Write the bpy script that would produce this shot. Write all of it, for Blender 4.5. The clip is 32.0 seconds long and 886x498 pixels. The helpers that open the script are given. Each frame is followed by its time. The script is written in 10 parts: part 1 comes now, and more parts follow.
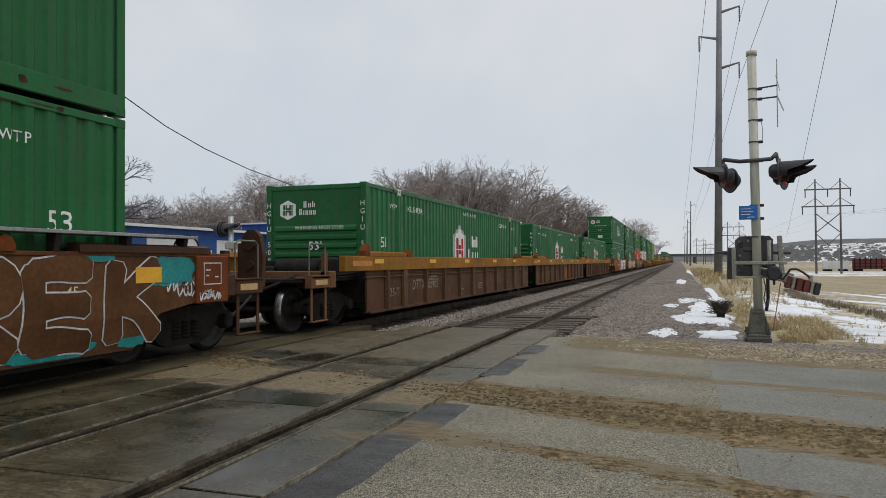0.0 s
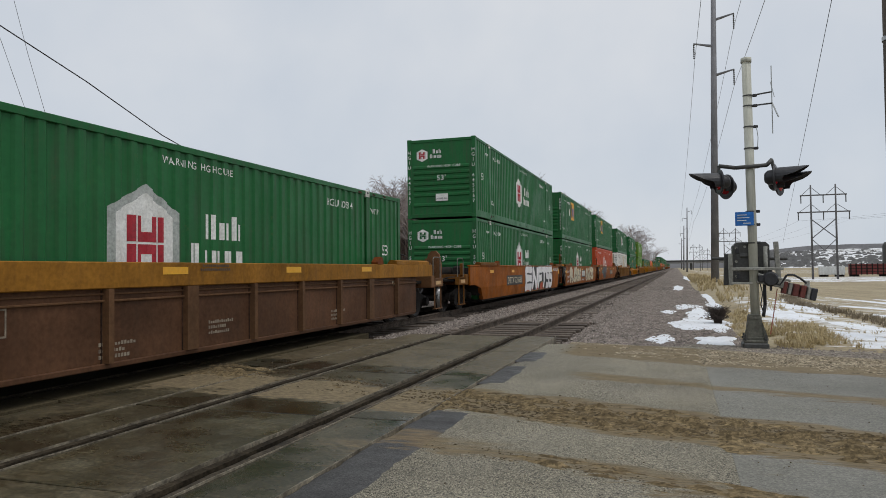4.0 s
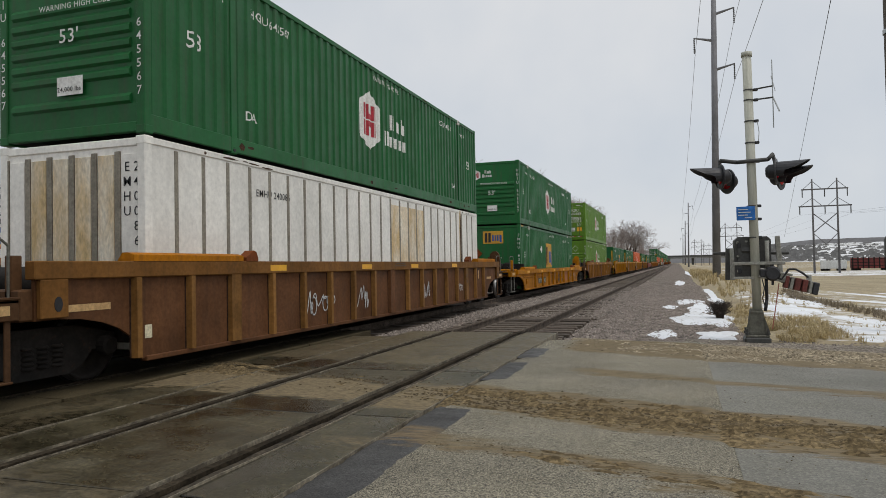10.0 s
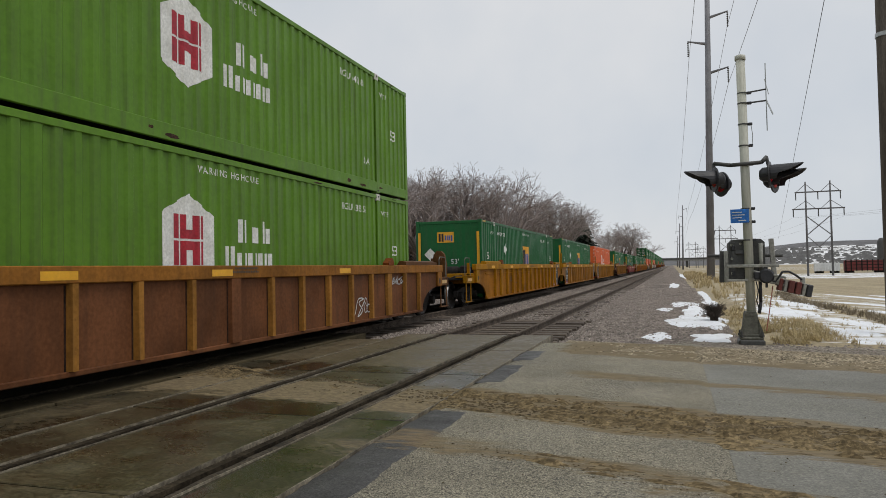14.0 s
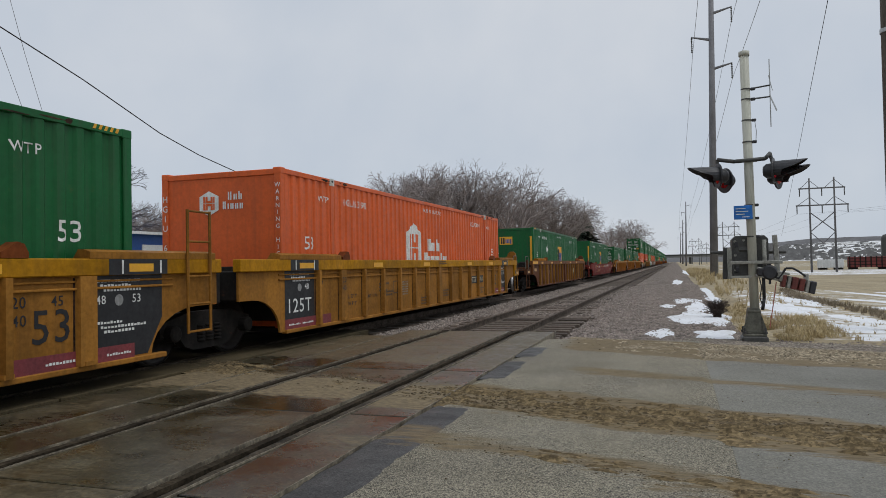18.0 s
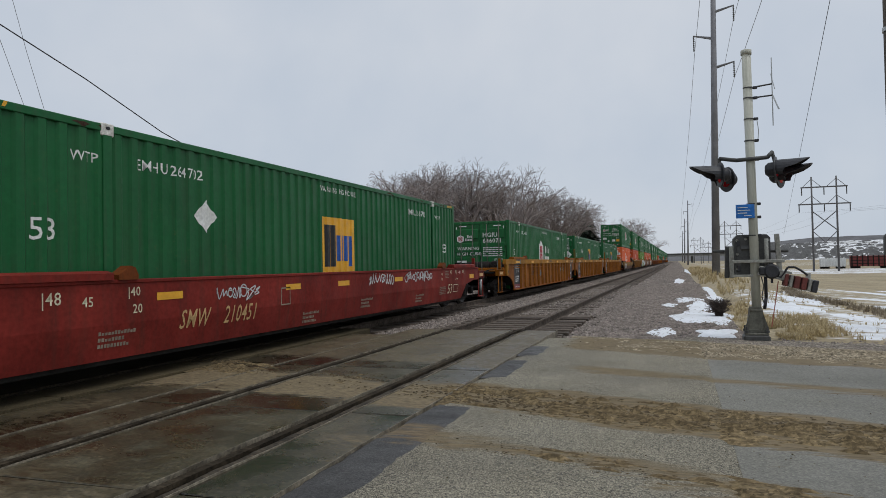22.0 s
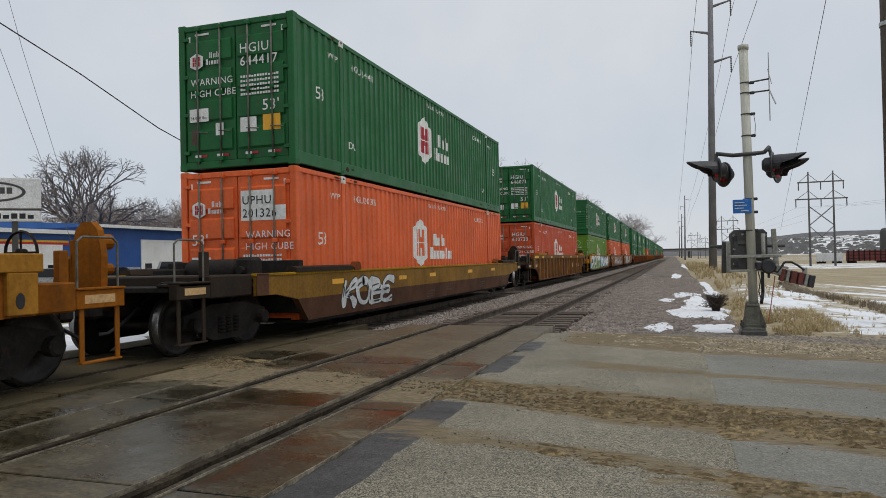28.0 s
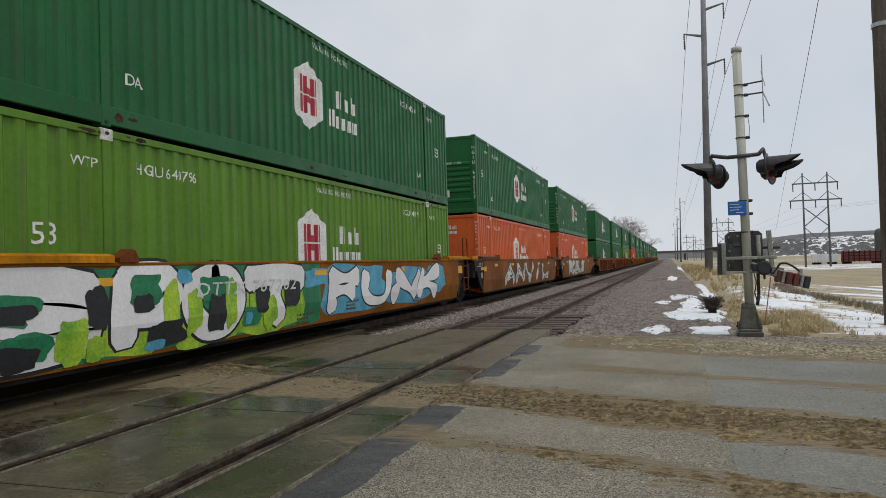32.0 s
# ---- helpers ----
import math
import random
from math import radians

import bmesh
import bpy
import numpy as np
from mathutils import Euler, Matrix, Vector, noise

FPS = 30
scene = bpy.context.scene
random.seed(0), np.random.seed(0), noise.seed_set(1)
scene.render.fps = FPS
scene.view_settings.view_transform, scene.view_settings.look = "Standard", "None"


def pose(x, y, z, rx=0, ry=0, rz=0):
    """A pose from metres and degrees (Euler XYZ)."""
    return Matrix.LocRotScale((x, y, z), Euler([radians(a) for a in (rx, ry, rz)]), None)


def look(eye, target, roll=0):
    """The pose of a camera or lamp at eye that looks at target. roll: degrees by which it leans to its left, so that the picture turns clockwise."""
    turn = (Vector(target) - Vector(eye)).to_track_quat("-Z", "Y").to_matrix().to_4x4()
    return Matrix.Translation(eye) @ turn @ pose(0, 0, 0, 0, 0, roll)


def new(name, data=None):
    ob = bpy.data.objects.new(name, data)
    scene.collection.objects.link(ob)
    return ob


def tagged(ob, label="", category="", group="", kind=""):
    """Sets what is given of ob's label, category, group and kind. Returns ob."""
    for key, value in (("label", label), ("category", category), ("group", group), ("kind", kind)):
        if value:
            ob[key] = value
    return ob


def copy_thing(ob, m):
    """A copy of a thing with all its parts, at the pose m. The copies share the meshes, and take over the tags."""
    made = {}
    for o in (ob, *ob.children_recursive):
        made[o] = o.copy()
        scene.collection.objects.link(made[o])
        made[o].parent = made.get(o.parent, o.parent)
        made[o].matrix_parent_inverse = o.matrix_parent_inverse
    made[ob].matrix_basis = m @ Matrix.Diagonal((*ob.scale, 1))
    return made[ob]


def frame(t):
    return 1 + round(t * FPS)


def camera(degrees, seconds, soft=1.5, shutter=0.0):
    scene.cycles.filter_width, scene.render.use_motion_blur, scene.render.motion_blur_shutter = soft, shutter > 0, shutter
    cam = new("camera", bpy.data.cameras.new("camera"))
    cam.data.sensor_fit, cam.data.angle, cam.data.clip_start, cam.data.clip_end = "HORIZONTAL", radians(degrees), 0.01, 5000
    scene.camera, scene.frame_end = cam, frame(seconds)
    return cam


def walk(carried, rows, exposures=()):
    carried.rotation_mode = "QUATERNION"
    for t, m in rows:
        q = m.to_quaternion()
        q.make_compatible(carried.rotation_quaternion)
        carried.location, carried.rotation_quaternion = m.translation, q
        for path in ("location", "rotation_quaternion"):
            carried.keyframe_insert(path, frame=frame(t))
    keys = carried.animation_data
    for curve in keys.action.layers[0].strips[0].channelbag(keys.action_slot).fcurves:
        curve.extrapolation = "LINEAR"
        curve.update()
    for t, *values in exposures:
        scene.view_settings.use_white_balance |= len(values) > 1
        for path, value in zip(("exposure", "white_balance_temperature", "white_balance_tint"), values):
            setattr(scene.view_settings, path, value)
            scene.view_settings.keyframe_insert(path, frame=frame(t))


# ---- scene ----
EYE_Z = 1.356
TRAIN_X = -7.97
NEAR_X = -3.864


def aim(yaw, pitch, roll):
    """The eye stands still beside the road and only turns."""
    return pose(0, 0, EYE_Z, 90 + pitch, 0, yaw) @ pose(0, 0, 0, 0, 0, roll)


cam = camera(64.8, 32.0, soft=0.85)
walk(cam, [
    (0.0, aim(18.71, 1.09, -0.39)), (0.5, aim(18.68, 1.03, -0.41)), (1.0, aim(18.64, 1.18, -0.57)),
    (1.5, aim(18.64, 1.31, -0.56)), (2.0, aim(18.65, 1.38, -0.58)), (2.5, aim(18.61, 1.55, -0.65)),
    (3.0, aim(18.59, 1.68, -0.67)), (3.5, aim(18.48, 1.70, -0.73)), (5.5, aim(18.49, 1.77, -0.61)),
    (6.0, aim(18.50, 1.76, -0.59)), (6.5, aim(18.49, 1.72, -0.66)), (7.0, aim(18.40, 1.85, -0.85)),
    (7.5, aim(18.21, 1.93, -1.13)), (8.0, aim(18.04, 1.69, -1.03)), (8.5, aim(18.27, 1.53, -0.97)),
    (9.0, aim(18.43, 1.44, -1.02)), (9.5, aim(18.57, 1.36, -1.09)), (10.0, aim(18.57, 1.45, -1.11)),
    (10.5, aim(18.51, 1.43, -1.21)), (11.0, aim(18.37, 1.55, -1.21)), (11.5, aim(18.31, 1.53, -1.19)),
    (12.0, aim(18.28, 1.49, -1.12)), (12.5, aim(18.24, 1.46, -1.16)), (13.0, aim(18.10, 1.45, -1.11)),
    (13.5, aim(18.09, 1.63, -1.25)), (14.0, aim(18.15, 1.67, -1.16)), (14.5, aim(18.19, 1.61, -1.10)),
    (16.5, aim(18.43, 1.54, -0.99)), (17.0, aim(18.40, 1.52, -1.11)), (17.5, aim(18.33, 1.51, -1.11)),
    (18.0, aim(18.39, 1.38, -1.14)), (18.5, aim(18.38, 1.31, -1.05)), (19.0, aim(18.44, 1.23, -1.07)),
    (19.5, aim(18.46, 1.14, -0.98)), (20.0, aim(18.50, 0.94, -1.05)), (20.5, aim(18.48, 1.03, -1.11)),
    (21.0, aim(18.57, 1.11, -1.11)), (21.5, aim(18.49, 1.27, -1.19)), (22.0, aim(18.53, 1.29, -1.13)),
    (22.5, aim(18.61, 1.24, -1.02)), (23.0, aim(18.62, 1.13, -1.01)), (23.5, aim(18.55, 1.16, -1.08)),
    (24.0, aim(18.54, 1.09, -1.09)), (24.5, aim(18.48, 0.95, -1.09)), (25.0, aim(18.54, 0.76, -1.14)),
    (25.5, aim(18.38, 0.57, -1.33)), (27.5, aim(18.22, 0.97, -1.20)), (28.0, aim(18.32, 0.92, -1.24)),
    (28.5, aim(18.35, 0.86, -1.06)), (29.0, aim(18.29, 0.93, -1.09)), (29.5, aim(18.34, 1.18, -1.39)),
    (30.0, aim(18.21, 1.33, -1.48)), (30.5, aim(18.23, 1.29, -1.51)), (31.0, aim(18.22, 1.21, -1.63)),
    (31.5, aim(18.10, 1.21, -1.83)), (32.0, aim(18.00, 1.27, -1.76)),
], [(0, 0.1, 6550, 10), (1.2, 0.05, 6450, 10), (2.5, 0.02, 6400, 10), (6, 0.18, 6650, 10), (9, 0.19, 6800, 10), (11, 0.05, 6500, 10), (13, 0.14, 6700, 10), (16.5, -0.02, 6450, 10), (20, -0.04, 6250, 10), (24, -0.02, 6250, 10), (28, 0.07, 6500, 10), (30, 0.12, 6700, 10), (32, 0.09, 6500, 10)])

# ---- world and sun: a bright, even winter overcast ----
world = bpy.data.worlds.new("sky")
scene.world = world
world.use_nodes = True
wn, wl = world.node_tree.nodes, world.node_tree.links
sky = wn.new("ShaderNodeTexSky")
sky.sky_type, sky.sun_disc = "NISHITA", False
sky.sun_elevation, sky.sun_rotation = radians(66), radians(107)
dim = wn.new("ShaderNodeVectorMath")
dim.operation = "SCALE"
dim.inputs["Scale"].default_value = 0.1
wl.new(sky.outputs[0], dim.inputs[0])
clouds = wn.new("ShaderNodeTexNoise")
clouds.inputs["Scale"].default_value = 1.9
clouds.inputs["Detail"].default_value = 5
clouds.inputs["Roughness"].default_value = 0.55
shades = wn.new("ShaderNodeValToRGB")
shades.color_ramp.elements[0].position, shades.color_ramp.elements[1].position = 0.3, 0.72
shades.color_ramp.elements[0].color = (0.505, 0.562, 0.637, 1)
shades.color_ramp.elements[1].color = (0.70, 0.714, 0.734, 1)
wl.new(clouds.outputs["Fac"], shades.inputs[0])
veil = wn.new("ShaderNodeMix")
veil.data_type = "RGBA"
veil.inputs["Factor"].default_value = 0.93
wl.new(dim.outputs[0], veil.inputs[6])
wl.new(shades.outputs[0], veil.inputs[7])
wl.new(veil.outputs[2], wn["Background"].inputs["Color"])
wn["Background"].inputs["Strength"].default_value = 1.0
sun = new("sun", bpy.data.lights.new("sun", "SUN"))
sun.data.energy, sun.data.angle, sun.data.color = 1.2, radians(30), (1.0, 0.97, 0.92)
sun.matrix_world = look((10, -3, 24), (0, 0, 0))


# ---- materials ----
def surface(name, col, col2=None, rough=0.6, rvar=0.12, metal=0.0, scale=1.5, fine=25.0, bump=0.15, bscale=60.0, bdist=0.01,
            stretch=(1, 1, 1), speck=0.12, grime=0.0, grimecol=(0.06, 0.05, 0.04), rust=0.0, vary=0.06, wet=0.0, cut=(0.35, 0.68), stones=0.0, stonescale=70.0, spec=0.4):
    """A two-scale procedural surface: broad patches, fine grain, optional grime streaks, rust spots and wet film."""
    m = bpy.data.materials.new(name)
    m.use_nodes = True
    n, l = m.node_tree.nodes, m.node_tree.links
    b = n["Principled BSDF"]
    tc = n.new("ShaderNodeTexCoord")
    info = n.new("ShaderNodeObjectInfo")
    shift = n.new("ShaderNodeVectorMath")
    shift.operation = "MULTIPLY_ADD"
    shift.inputs[1].default_value = stretch
    l.new(tc.outputs["Object"], shift.inputs[0])
    comb = n.new("ShaderNodeCombineXYZ")
    mul = n.new("ShaderNodeMath")
    mul.operation = "MULTIPLY"
    mul.inputs[1].default_value = 37.0
    l.new(info.outputs["Random"], mul.inputs[0])
    l.new(mul.outputs[0], comb.inputs[0])
    l.new(mul.outputs[0], comb.inputs[1])
    l.new(comb.outputs[0], shift.inputs[2])

    def noise_of(sc, detail=4, vec=None, r=0.6):
        x = n.new("ShaderNodeTexNoise")
        x.inputs["Scale"].default_value, x.inputs["Detail"].default_value, x.inputs["Roughness"].default_value = sc, detail, r
        l.new(vec or shift.outputs[0], x.inputs["Vector"])
        return x.outputs["Fac"]

    def ramp(fac, lo, hi, a=0.0, z=1.0):
        x = n.new("ShaderNodeMapRange")
        x.inputs[1].default_value, x.inputs[2].default_value, x.inputs[3].default_value, x.inputs[4].default_value = lo, hi, a, z
        l.new(fac, x.inputs[0])
        return x.outputs[0]

    def mix(fac, a, z, kind="MIX"):
        x = n.new("ShaderNodeMix")
        x.data_type, x.blend_type = "RGBA", kind
        if isinstance(fac, float):
            x.inputs["Factor"].default_value = fac
        else:
            l.new(fac, x.inputs["Factor"])
        for s, v in ((6, a), (7, z)):
            if isinstance(v, tuple):
                x.inputs[s].default_value = (*v, 1)
            else:
                l.new(v, x.inputs[s])
        return x.outputs[2]

    col2 = col2 or tuple(c * 0.72 for c in col)
    c = mix(ramp(noise_of(scale), *cut), col, col2)
    grain = noise_of(fine, 3)
    gr = n.new("ShaderNodeCombineColor")
    g = ramp(grain, 0.3, 0.7, 1 - speck * 2, 1 + speck * 2)
    for i in range(3):
        l.new(g, gr.inputs[i])
    c = mix(1.0, c, gr.outputs[0], "MULTIPLY")
    if stones:
        vo = n.new("ShaderNodeTexVoronoi")
        vo.inputs["Scale"].default_value = stonescale
        l.new(tc.outputs["Object"], vo.inputs["Vector"])
        sc = n.new("ShaderNodeSeparateColor")
        l.new(vo.outputs["Color"], sc.inputs[0])
        sg = n.new("ShaderNodeCombineColor")
        v = ramp(sc.outputs[0], 0.1, 0.95, 1 - stones, 1 + stones * 1.25)
        for i in range(3):
            l.new(v, sg.inputs[i])
        c = mix(1.0, c, sg.outputs[0], "MULTIPLY")
    if vary:
        vr = n.new("ShaderNodeCombineColor")
        v = ramp(info.outputs["Random"], 0, 1, 1 - vary, 1 + vary)
        for i in range(3):
            l.new(v, vr.inputs[i])
        c = mix(1.0, c, vr.outputs[0], "MULTIPLY")
    rv = ramp(noise_of(scale * 2.3), 0.3, 0.7, max(rough - rvar, 0.02), min(rough + rvar, 1))
    if grime:
        st = n.new("ShaderNodeVectorMath")
        st.operation = "MULTIPLY"
        st.inputs[1].default_value = (5, 5, 0.35)
        l.new(shift.outputs[0], st.inputs[0])
        a = ramp(noise_of(1.6, 5, st.outputs[0]), 0.48, 0.78, 0, grime)
        c = mix(a, c, grimecol)
    if rust:
        a = ramp(noise_of(7, 6, None, 0.75), 0.60, 0.72, 0, rust)
        c = mix(a, c, (0.11, 0.045, 0.02))
    if wet:
        film = ramp(noise_of(0.9, 5), 0.36, 0.66, 0, wet)
        c = mix(film, c, mix(1.0, c, (0.42, 0.40, 0.36), "MULTIPLY"))
        mm = n.new("ShaderNodeMix")
        l.new(film, mm.inputs["Factor"])
        l.new(rv, mm.inputs[2])
        mm.inputs[3].default_value = 0.17
        rv = mm.outputs[0]
    l.new(c, b.inputs["Base Color"])
    l.new(rv, b.inputs["Roughness"])
    b.inputs["Metallic"].default_value = metal
    b.inputs["Specular IOR Level"].default_value = spec
    if bump:
        bp = n.new("ShaderNodeBump")
        bp.inputs["Strength"].default_value, bp.inputs["Distance"].default_value = bump, bdist
        l.new(noise_of(bscale, 4), bp.inputs["Height"])
        if wet:
            dry = n.new("ShaderNodeMath")
            dry.operation = "MULTIPLY_ADD"
            dry.inputs[1].default_value, dry.inputs[2].default_value = -bump * 0.92, bump
            l.new(film, dry.inputs[0])
            l.new(dry.outputs[0], bp.inputs["Strength"])
        l.new(bp.outputs[0], b.inputs["Normal"])
    return m


def overlay(m, bands, col, col2, rough, soft, lie, amount, grain=3.0, stretch=(1, 1, 1), wobble=0.3):
    """Lays dirt or snow over a surface in bands of y + lie * x, with ragged, broken edges. A band is (from, to, strength, x from, x to)."""
    n, l = m.node_tree.nodes, m.node_tree.links
    b = n["Principled BSDF"]
    geo = n.new("ShaderNodeNewGeometry")

    def math_node(op, a, z, clamp=False):
        x = n.new("ShaderNodeMath")
        x.operation, x.use_clamp = op, clamp
        for i, v in enumerate((a, z)):
            if isinstance(v, (int, float)):
                x.inputs[i].default_value = v
            else:
                l.new(v, x.inputs[i])
        return x.outputs[0]

    def step(v, lo, hi, a=0.0, z=1.0):
        x = n.new("ShaderNodeMapRange")
        x.interpolation_type = "SMOOTHSTEP"
        for i, w in enumerate((lo, hi, a, z)):
            x.inputs[i + 1].default_value = w
        l.new(v, x.inputs[0])
        return x.outputs[0]

    def noise_at(scale, detail, st):
        vm = n.new("ShaderNodeVectorMath")
        vm.operation = "MULTIPLY"
        vm.inputs[1].default_value = st
        l.new(geo.outputs["Position"], vm.inputs[0])
        x = n.new("ShaderNodeTexNoise")
        x.inputs["Scale"].default_value, x.inputs["Detail"].default_value, x.inputs["Roughness"].default_value = scale, detail, 0.65
        l.new(vm.outputs[0], x.inputs["Vector"])
        return x.outputs["Fac"]
    xyz = n.new("ShaderNodeSeparateXYZ")
    l.new(geo.outputs["Position"], xyz.inputs[0])
    broad, fine = noise_at(grain * 0.35, 4, stretch), noise_at(grain * 2.4, 6, stretch)
    v = math_node("ADD", xyz.outputs[1], math_node("MULTIPLY", xyz.outputs[0], lie))
    v = math_node("ADD", v, math_node("MULTIPLY", math_node("SUBTRACT", broad, 0.5), wobble * 2.5))
    v = math_node("ADD", v, math_node("MULTIPLY", math_node("SUBTRACT", fine, 0.5), wobble * 1.2))
    total = None
    for lo, hi, strength, x0, x1 in bands:
        k = math_node("MULTIPLY", step(v, lo - soft, lo + soft), step(v, hi - soft, hi + soft, strength, 0.0))
        k = math_node("MULTIPLY", k, math_node("MULTIPLY", step(xyz.outputs[0], x0, x0 + 1.0), step(xyz.outputs[0], x1 - 1.0, x1, 1.0, 0.0)))
        total = k if total is None else math_node("MAXIMUM", total, k)
    keep = math_node("ADD", total, math_node("SUBTRACT", fine, 0.5), True)
    keep = math_node("MULTIPLY", step(keep, 0.5 - amount, 0.5 + amount), step(total, 0.02, 0.3), True)
    tone = n.new("ShaderNodeMix")
    tone.data_type = "RGBA"
    tone.inputs[6].default_value, tone.inputs[7].default_value = (*col, 1), (*col2, 1)
    l.new(step(noise_at(grain * 5, 5, stretch), 0.35, 0.65), tone.inputs["Factor"])
    over = n.new("ShaderNodeMix")
    over.data_type = "RGBA"
    l.new(keep, over.inputs["Factor"])
    l.new(b.inputs["Base Color"].links[0].from_socket, over.inputs[6])
    l.new(tone.outputs[2], over.inputs[7])
    l.new(over.outputs[2], b.inputs["Base Color"])
    ro = n.new("ShaderNodeMix")
    l.new(keep, ro.inputs["Factor"])
    l.new(b.inputs["Roughness"].links[0].from_socket, ro.inputs[2])
    ro.inputs[3].default_value = rough
    l.new(ro.outputs[0], b.inputs["Roughness"])
    return m


def paint(name, col, grime=0.35, rust=0.25, rough=0.46):
    return surface(name, col, tuple(c * 0.8 for c in col), rough=rough, scale=0.8, fine=14, speck=0.05, grime=grime, rust=rust,
                   bump=0.06, bscale=25, bdist=0.006, vary=0.08, spec=0.24)


GREEN = paint("green container paint", (0.013, 0.125, 0.034), grime=0.5)
EGREEN = paint("deep green container paint", (0.010, 0.118, 0.033), grime=0.35)
LIME = paint("light green container paint", (0.108, 0.235, 0.018), grime=0.45)
ORANGE = paint("orange container paint", (0.78, 0.14, 0.035), grime=0.25)
DEEP_ORANGE = paint("sun-faded deep orange container paint", (0.68, 0.122, 0.027), grime=0.25)
RED_ORANGE = paint("red-orange container paint", (0.54, 0.078, 0.020), grime=0.4)
WHITE_BOX = paint("dirty white container paint", (0.90, 0.88, 0.82), grime=0.10, rust=0.06)
WHITE = surface("white lettering", (0.78, 0.78, 0.75), (0.62, 0.62, 0.58), rough=0.55, scale=4, speck=0.08, bump=0, vary=0)
RED = surface("red emblem", (0.42, 0.02, 0.035), rough=0.5, scale=4, bump=0, vary=0)
PALEGREY = surface("weathered emblem border", (0.42, 0.44, 0.42), (0.3, 0.33, 0.3), rough=0.6, scale=3, bump=0, vary=0)
GOLD = surface("yellow reflective tape", (0.78, 0.40, 0.022), (0.66, 0.32, 0.02), rough=0.45, scale=3, speck=0.03, bump=0, vary=0)
GOLD2 = surface("ochre emblem", (0.62, 0.34, 0.03), (0.5, 0.26, 0.03), rough=0.5, scale=4, bump=0, vary=0)
BLUE = surface("blue emblem", (0.02, 0.09, 0.36), rough=0.5, scale=4, bump=0, vary=0)
BLACK = surface("black marking", (0.02, 0.02, 0.022), rough=0.55, scale=4, bump=0, vary=0)
GREYMARK = surface("faded dark marking", (0.09, 0.06, 0.035), rough=0.6, scale=4, bump=0, vary=0)
SILVER = surface("galvanised steel", (0.45, 0.46, 0.45), (0.32, 0.33, 0.32), rough=0.45, metal=0.6, scale=3, speck=0.08, bump=0.05)
CASTING = surface("pale casting", (0.66, 0.65, 0.60), (0.42, 0.40, 0.35), rough=0.6, scale=9, rust=0.3)
TEAL = surface("teal spray", (0.01, 0.26, 0.24), (0.01, 0.18, 0.19), rough=0.5, scale=3, bump=0)
SKYSPRAY = surface("pale blue spray", (0.10, 0.38, 0.52), (0.06, 0.26, 0.40), rough=0.5, scale=3, bump=0)
LIMESPRAY = surface("lime spray", (0.42, 0.60, 0.04), (0.15, 0.35, 0.03), rough=0.5, scale=2, bump=0)
GREENSPRAY = surface("green spray", (0.02, 0.22, 0.09), (0.01, 0.12, 0.05), rough=0.5, scale=2, bump=0)
CREAM = surface("cream spray", (0.66, 0.60, 0.42), (0.55, 0.48, 0.33), rough=0.5, scale=2, bump=0)
PALE = surface("white spray", (0.66, 0.67, 0.66), (0.45, 0.46, 0.46), rough=0.5, scale=2, bump=0)
WHITESPRAY = surface("thick white spray", (0.84, 0.82, 0.81), (0.68, 0.65, 0.64), rough=0.5, scale=0.8, speck=0.04, bump=0)
NAVYSPRAY = surface("blue-black spray", (0.012, 0.02, 0.036), rough=0.45, scale=3, bump=0)
OLIVESPRAY = surface("olive spray", (0.26, 0.25, 0.09), rough=0.5, scale=3, bump=0)
PINKSPRAY = surface("pale pink spray", (0.62, 0.34, 0.33), rough=0.5, scale=3, bump=0)
CORAL = surface("red spray", (0.55, 0.08, 0.03), rough=0.5, scale=2, bump=0)


def car_paint(name, col, grime=0.5, rust=0.55):
    """Faded car paint, a little richer in tone than the colour given, with streaks and rust spots."""
    mid = 0.3 * col[0] + 0.6 * col[1] + 0.1 * col[2]
    col = tuple(max(0.006, mid + (c - mid) * 1.32) for c in col)
    return surface(name, col, tuple(c * 0.55 for c in col), rough=0.62, scale=0.9, fine=18, speck=0.09, grime=grime,
                   grimecol=(0.045, 0.03, 0.02), rust=rust, bump=0.08, bscale=30, bdist=0.006, vary=0.05, spec=0.1)


RUSTCAR = car_paint("rust brown car paint", (0.17, 0.062, 0.032))
DARKCAR = car_paint("dark brown car paint", (0.105, 0.058, 0.04))
YELLOWCAR = car_paint("yellow car paint", (0.55, 0.245, 0.035), grime=0.4, rust=0.35)
TANCAR = car_paint("weathered tan car paint", (0.42, 0.19, 0.045), grime=0.45, rust=0.45)
BROWNCAR = car_paint("orange-brown car paint", (0.27, 0.102, 0.038), grime=0.4, rust=0.4)
OLIVECAR = car_paint("dull yellow-brown car paint", (0.24, 0.12, 0.035), grime=0.55, rust=0.5)
REDCAR = car_paint("red car paint", (0.19, 0.042, 0.036), grime=0.45, rust=0.2)
GOLDMARK = surface("faded gold lettering", (0.58, 0.38, 0.17), (0.46, 0.28, 0.12), rough=0.6, bump=0, vary=0)
# near-black brown: painted shade beside the ribs, and the dark brand boards
SHADEBOARD = surface("dark rusted weld", (0.05, 0.027, 0.018), (0.02, 0.014, 0.011), rough=0.9, scale=5, fine=30, speck=0.3, bump=0.2, vary=0, spec=0.08)
GRIMY = surface("grimy running gear", (0.026, 0.022, 0.019), (0.012, 0.011, 0.010), rough=0.8, scale=3, rust=0.4, bump=0.2, spec=0.15)
WHEEL = surface("wheel steel", (0.032, 0.026, 0.022), (0.018, 0.015, 0.013), rough=0.6, scale=4, metal=0.3)
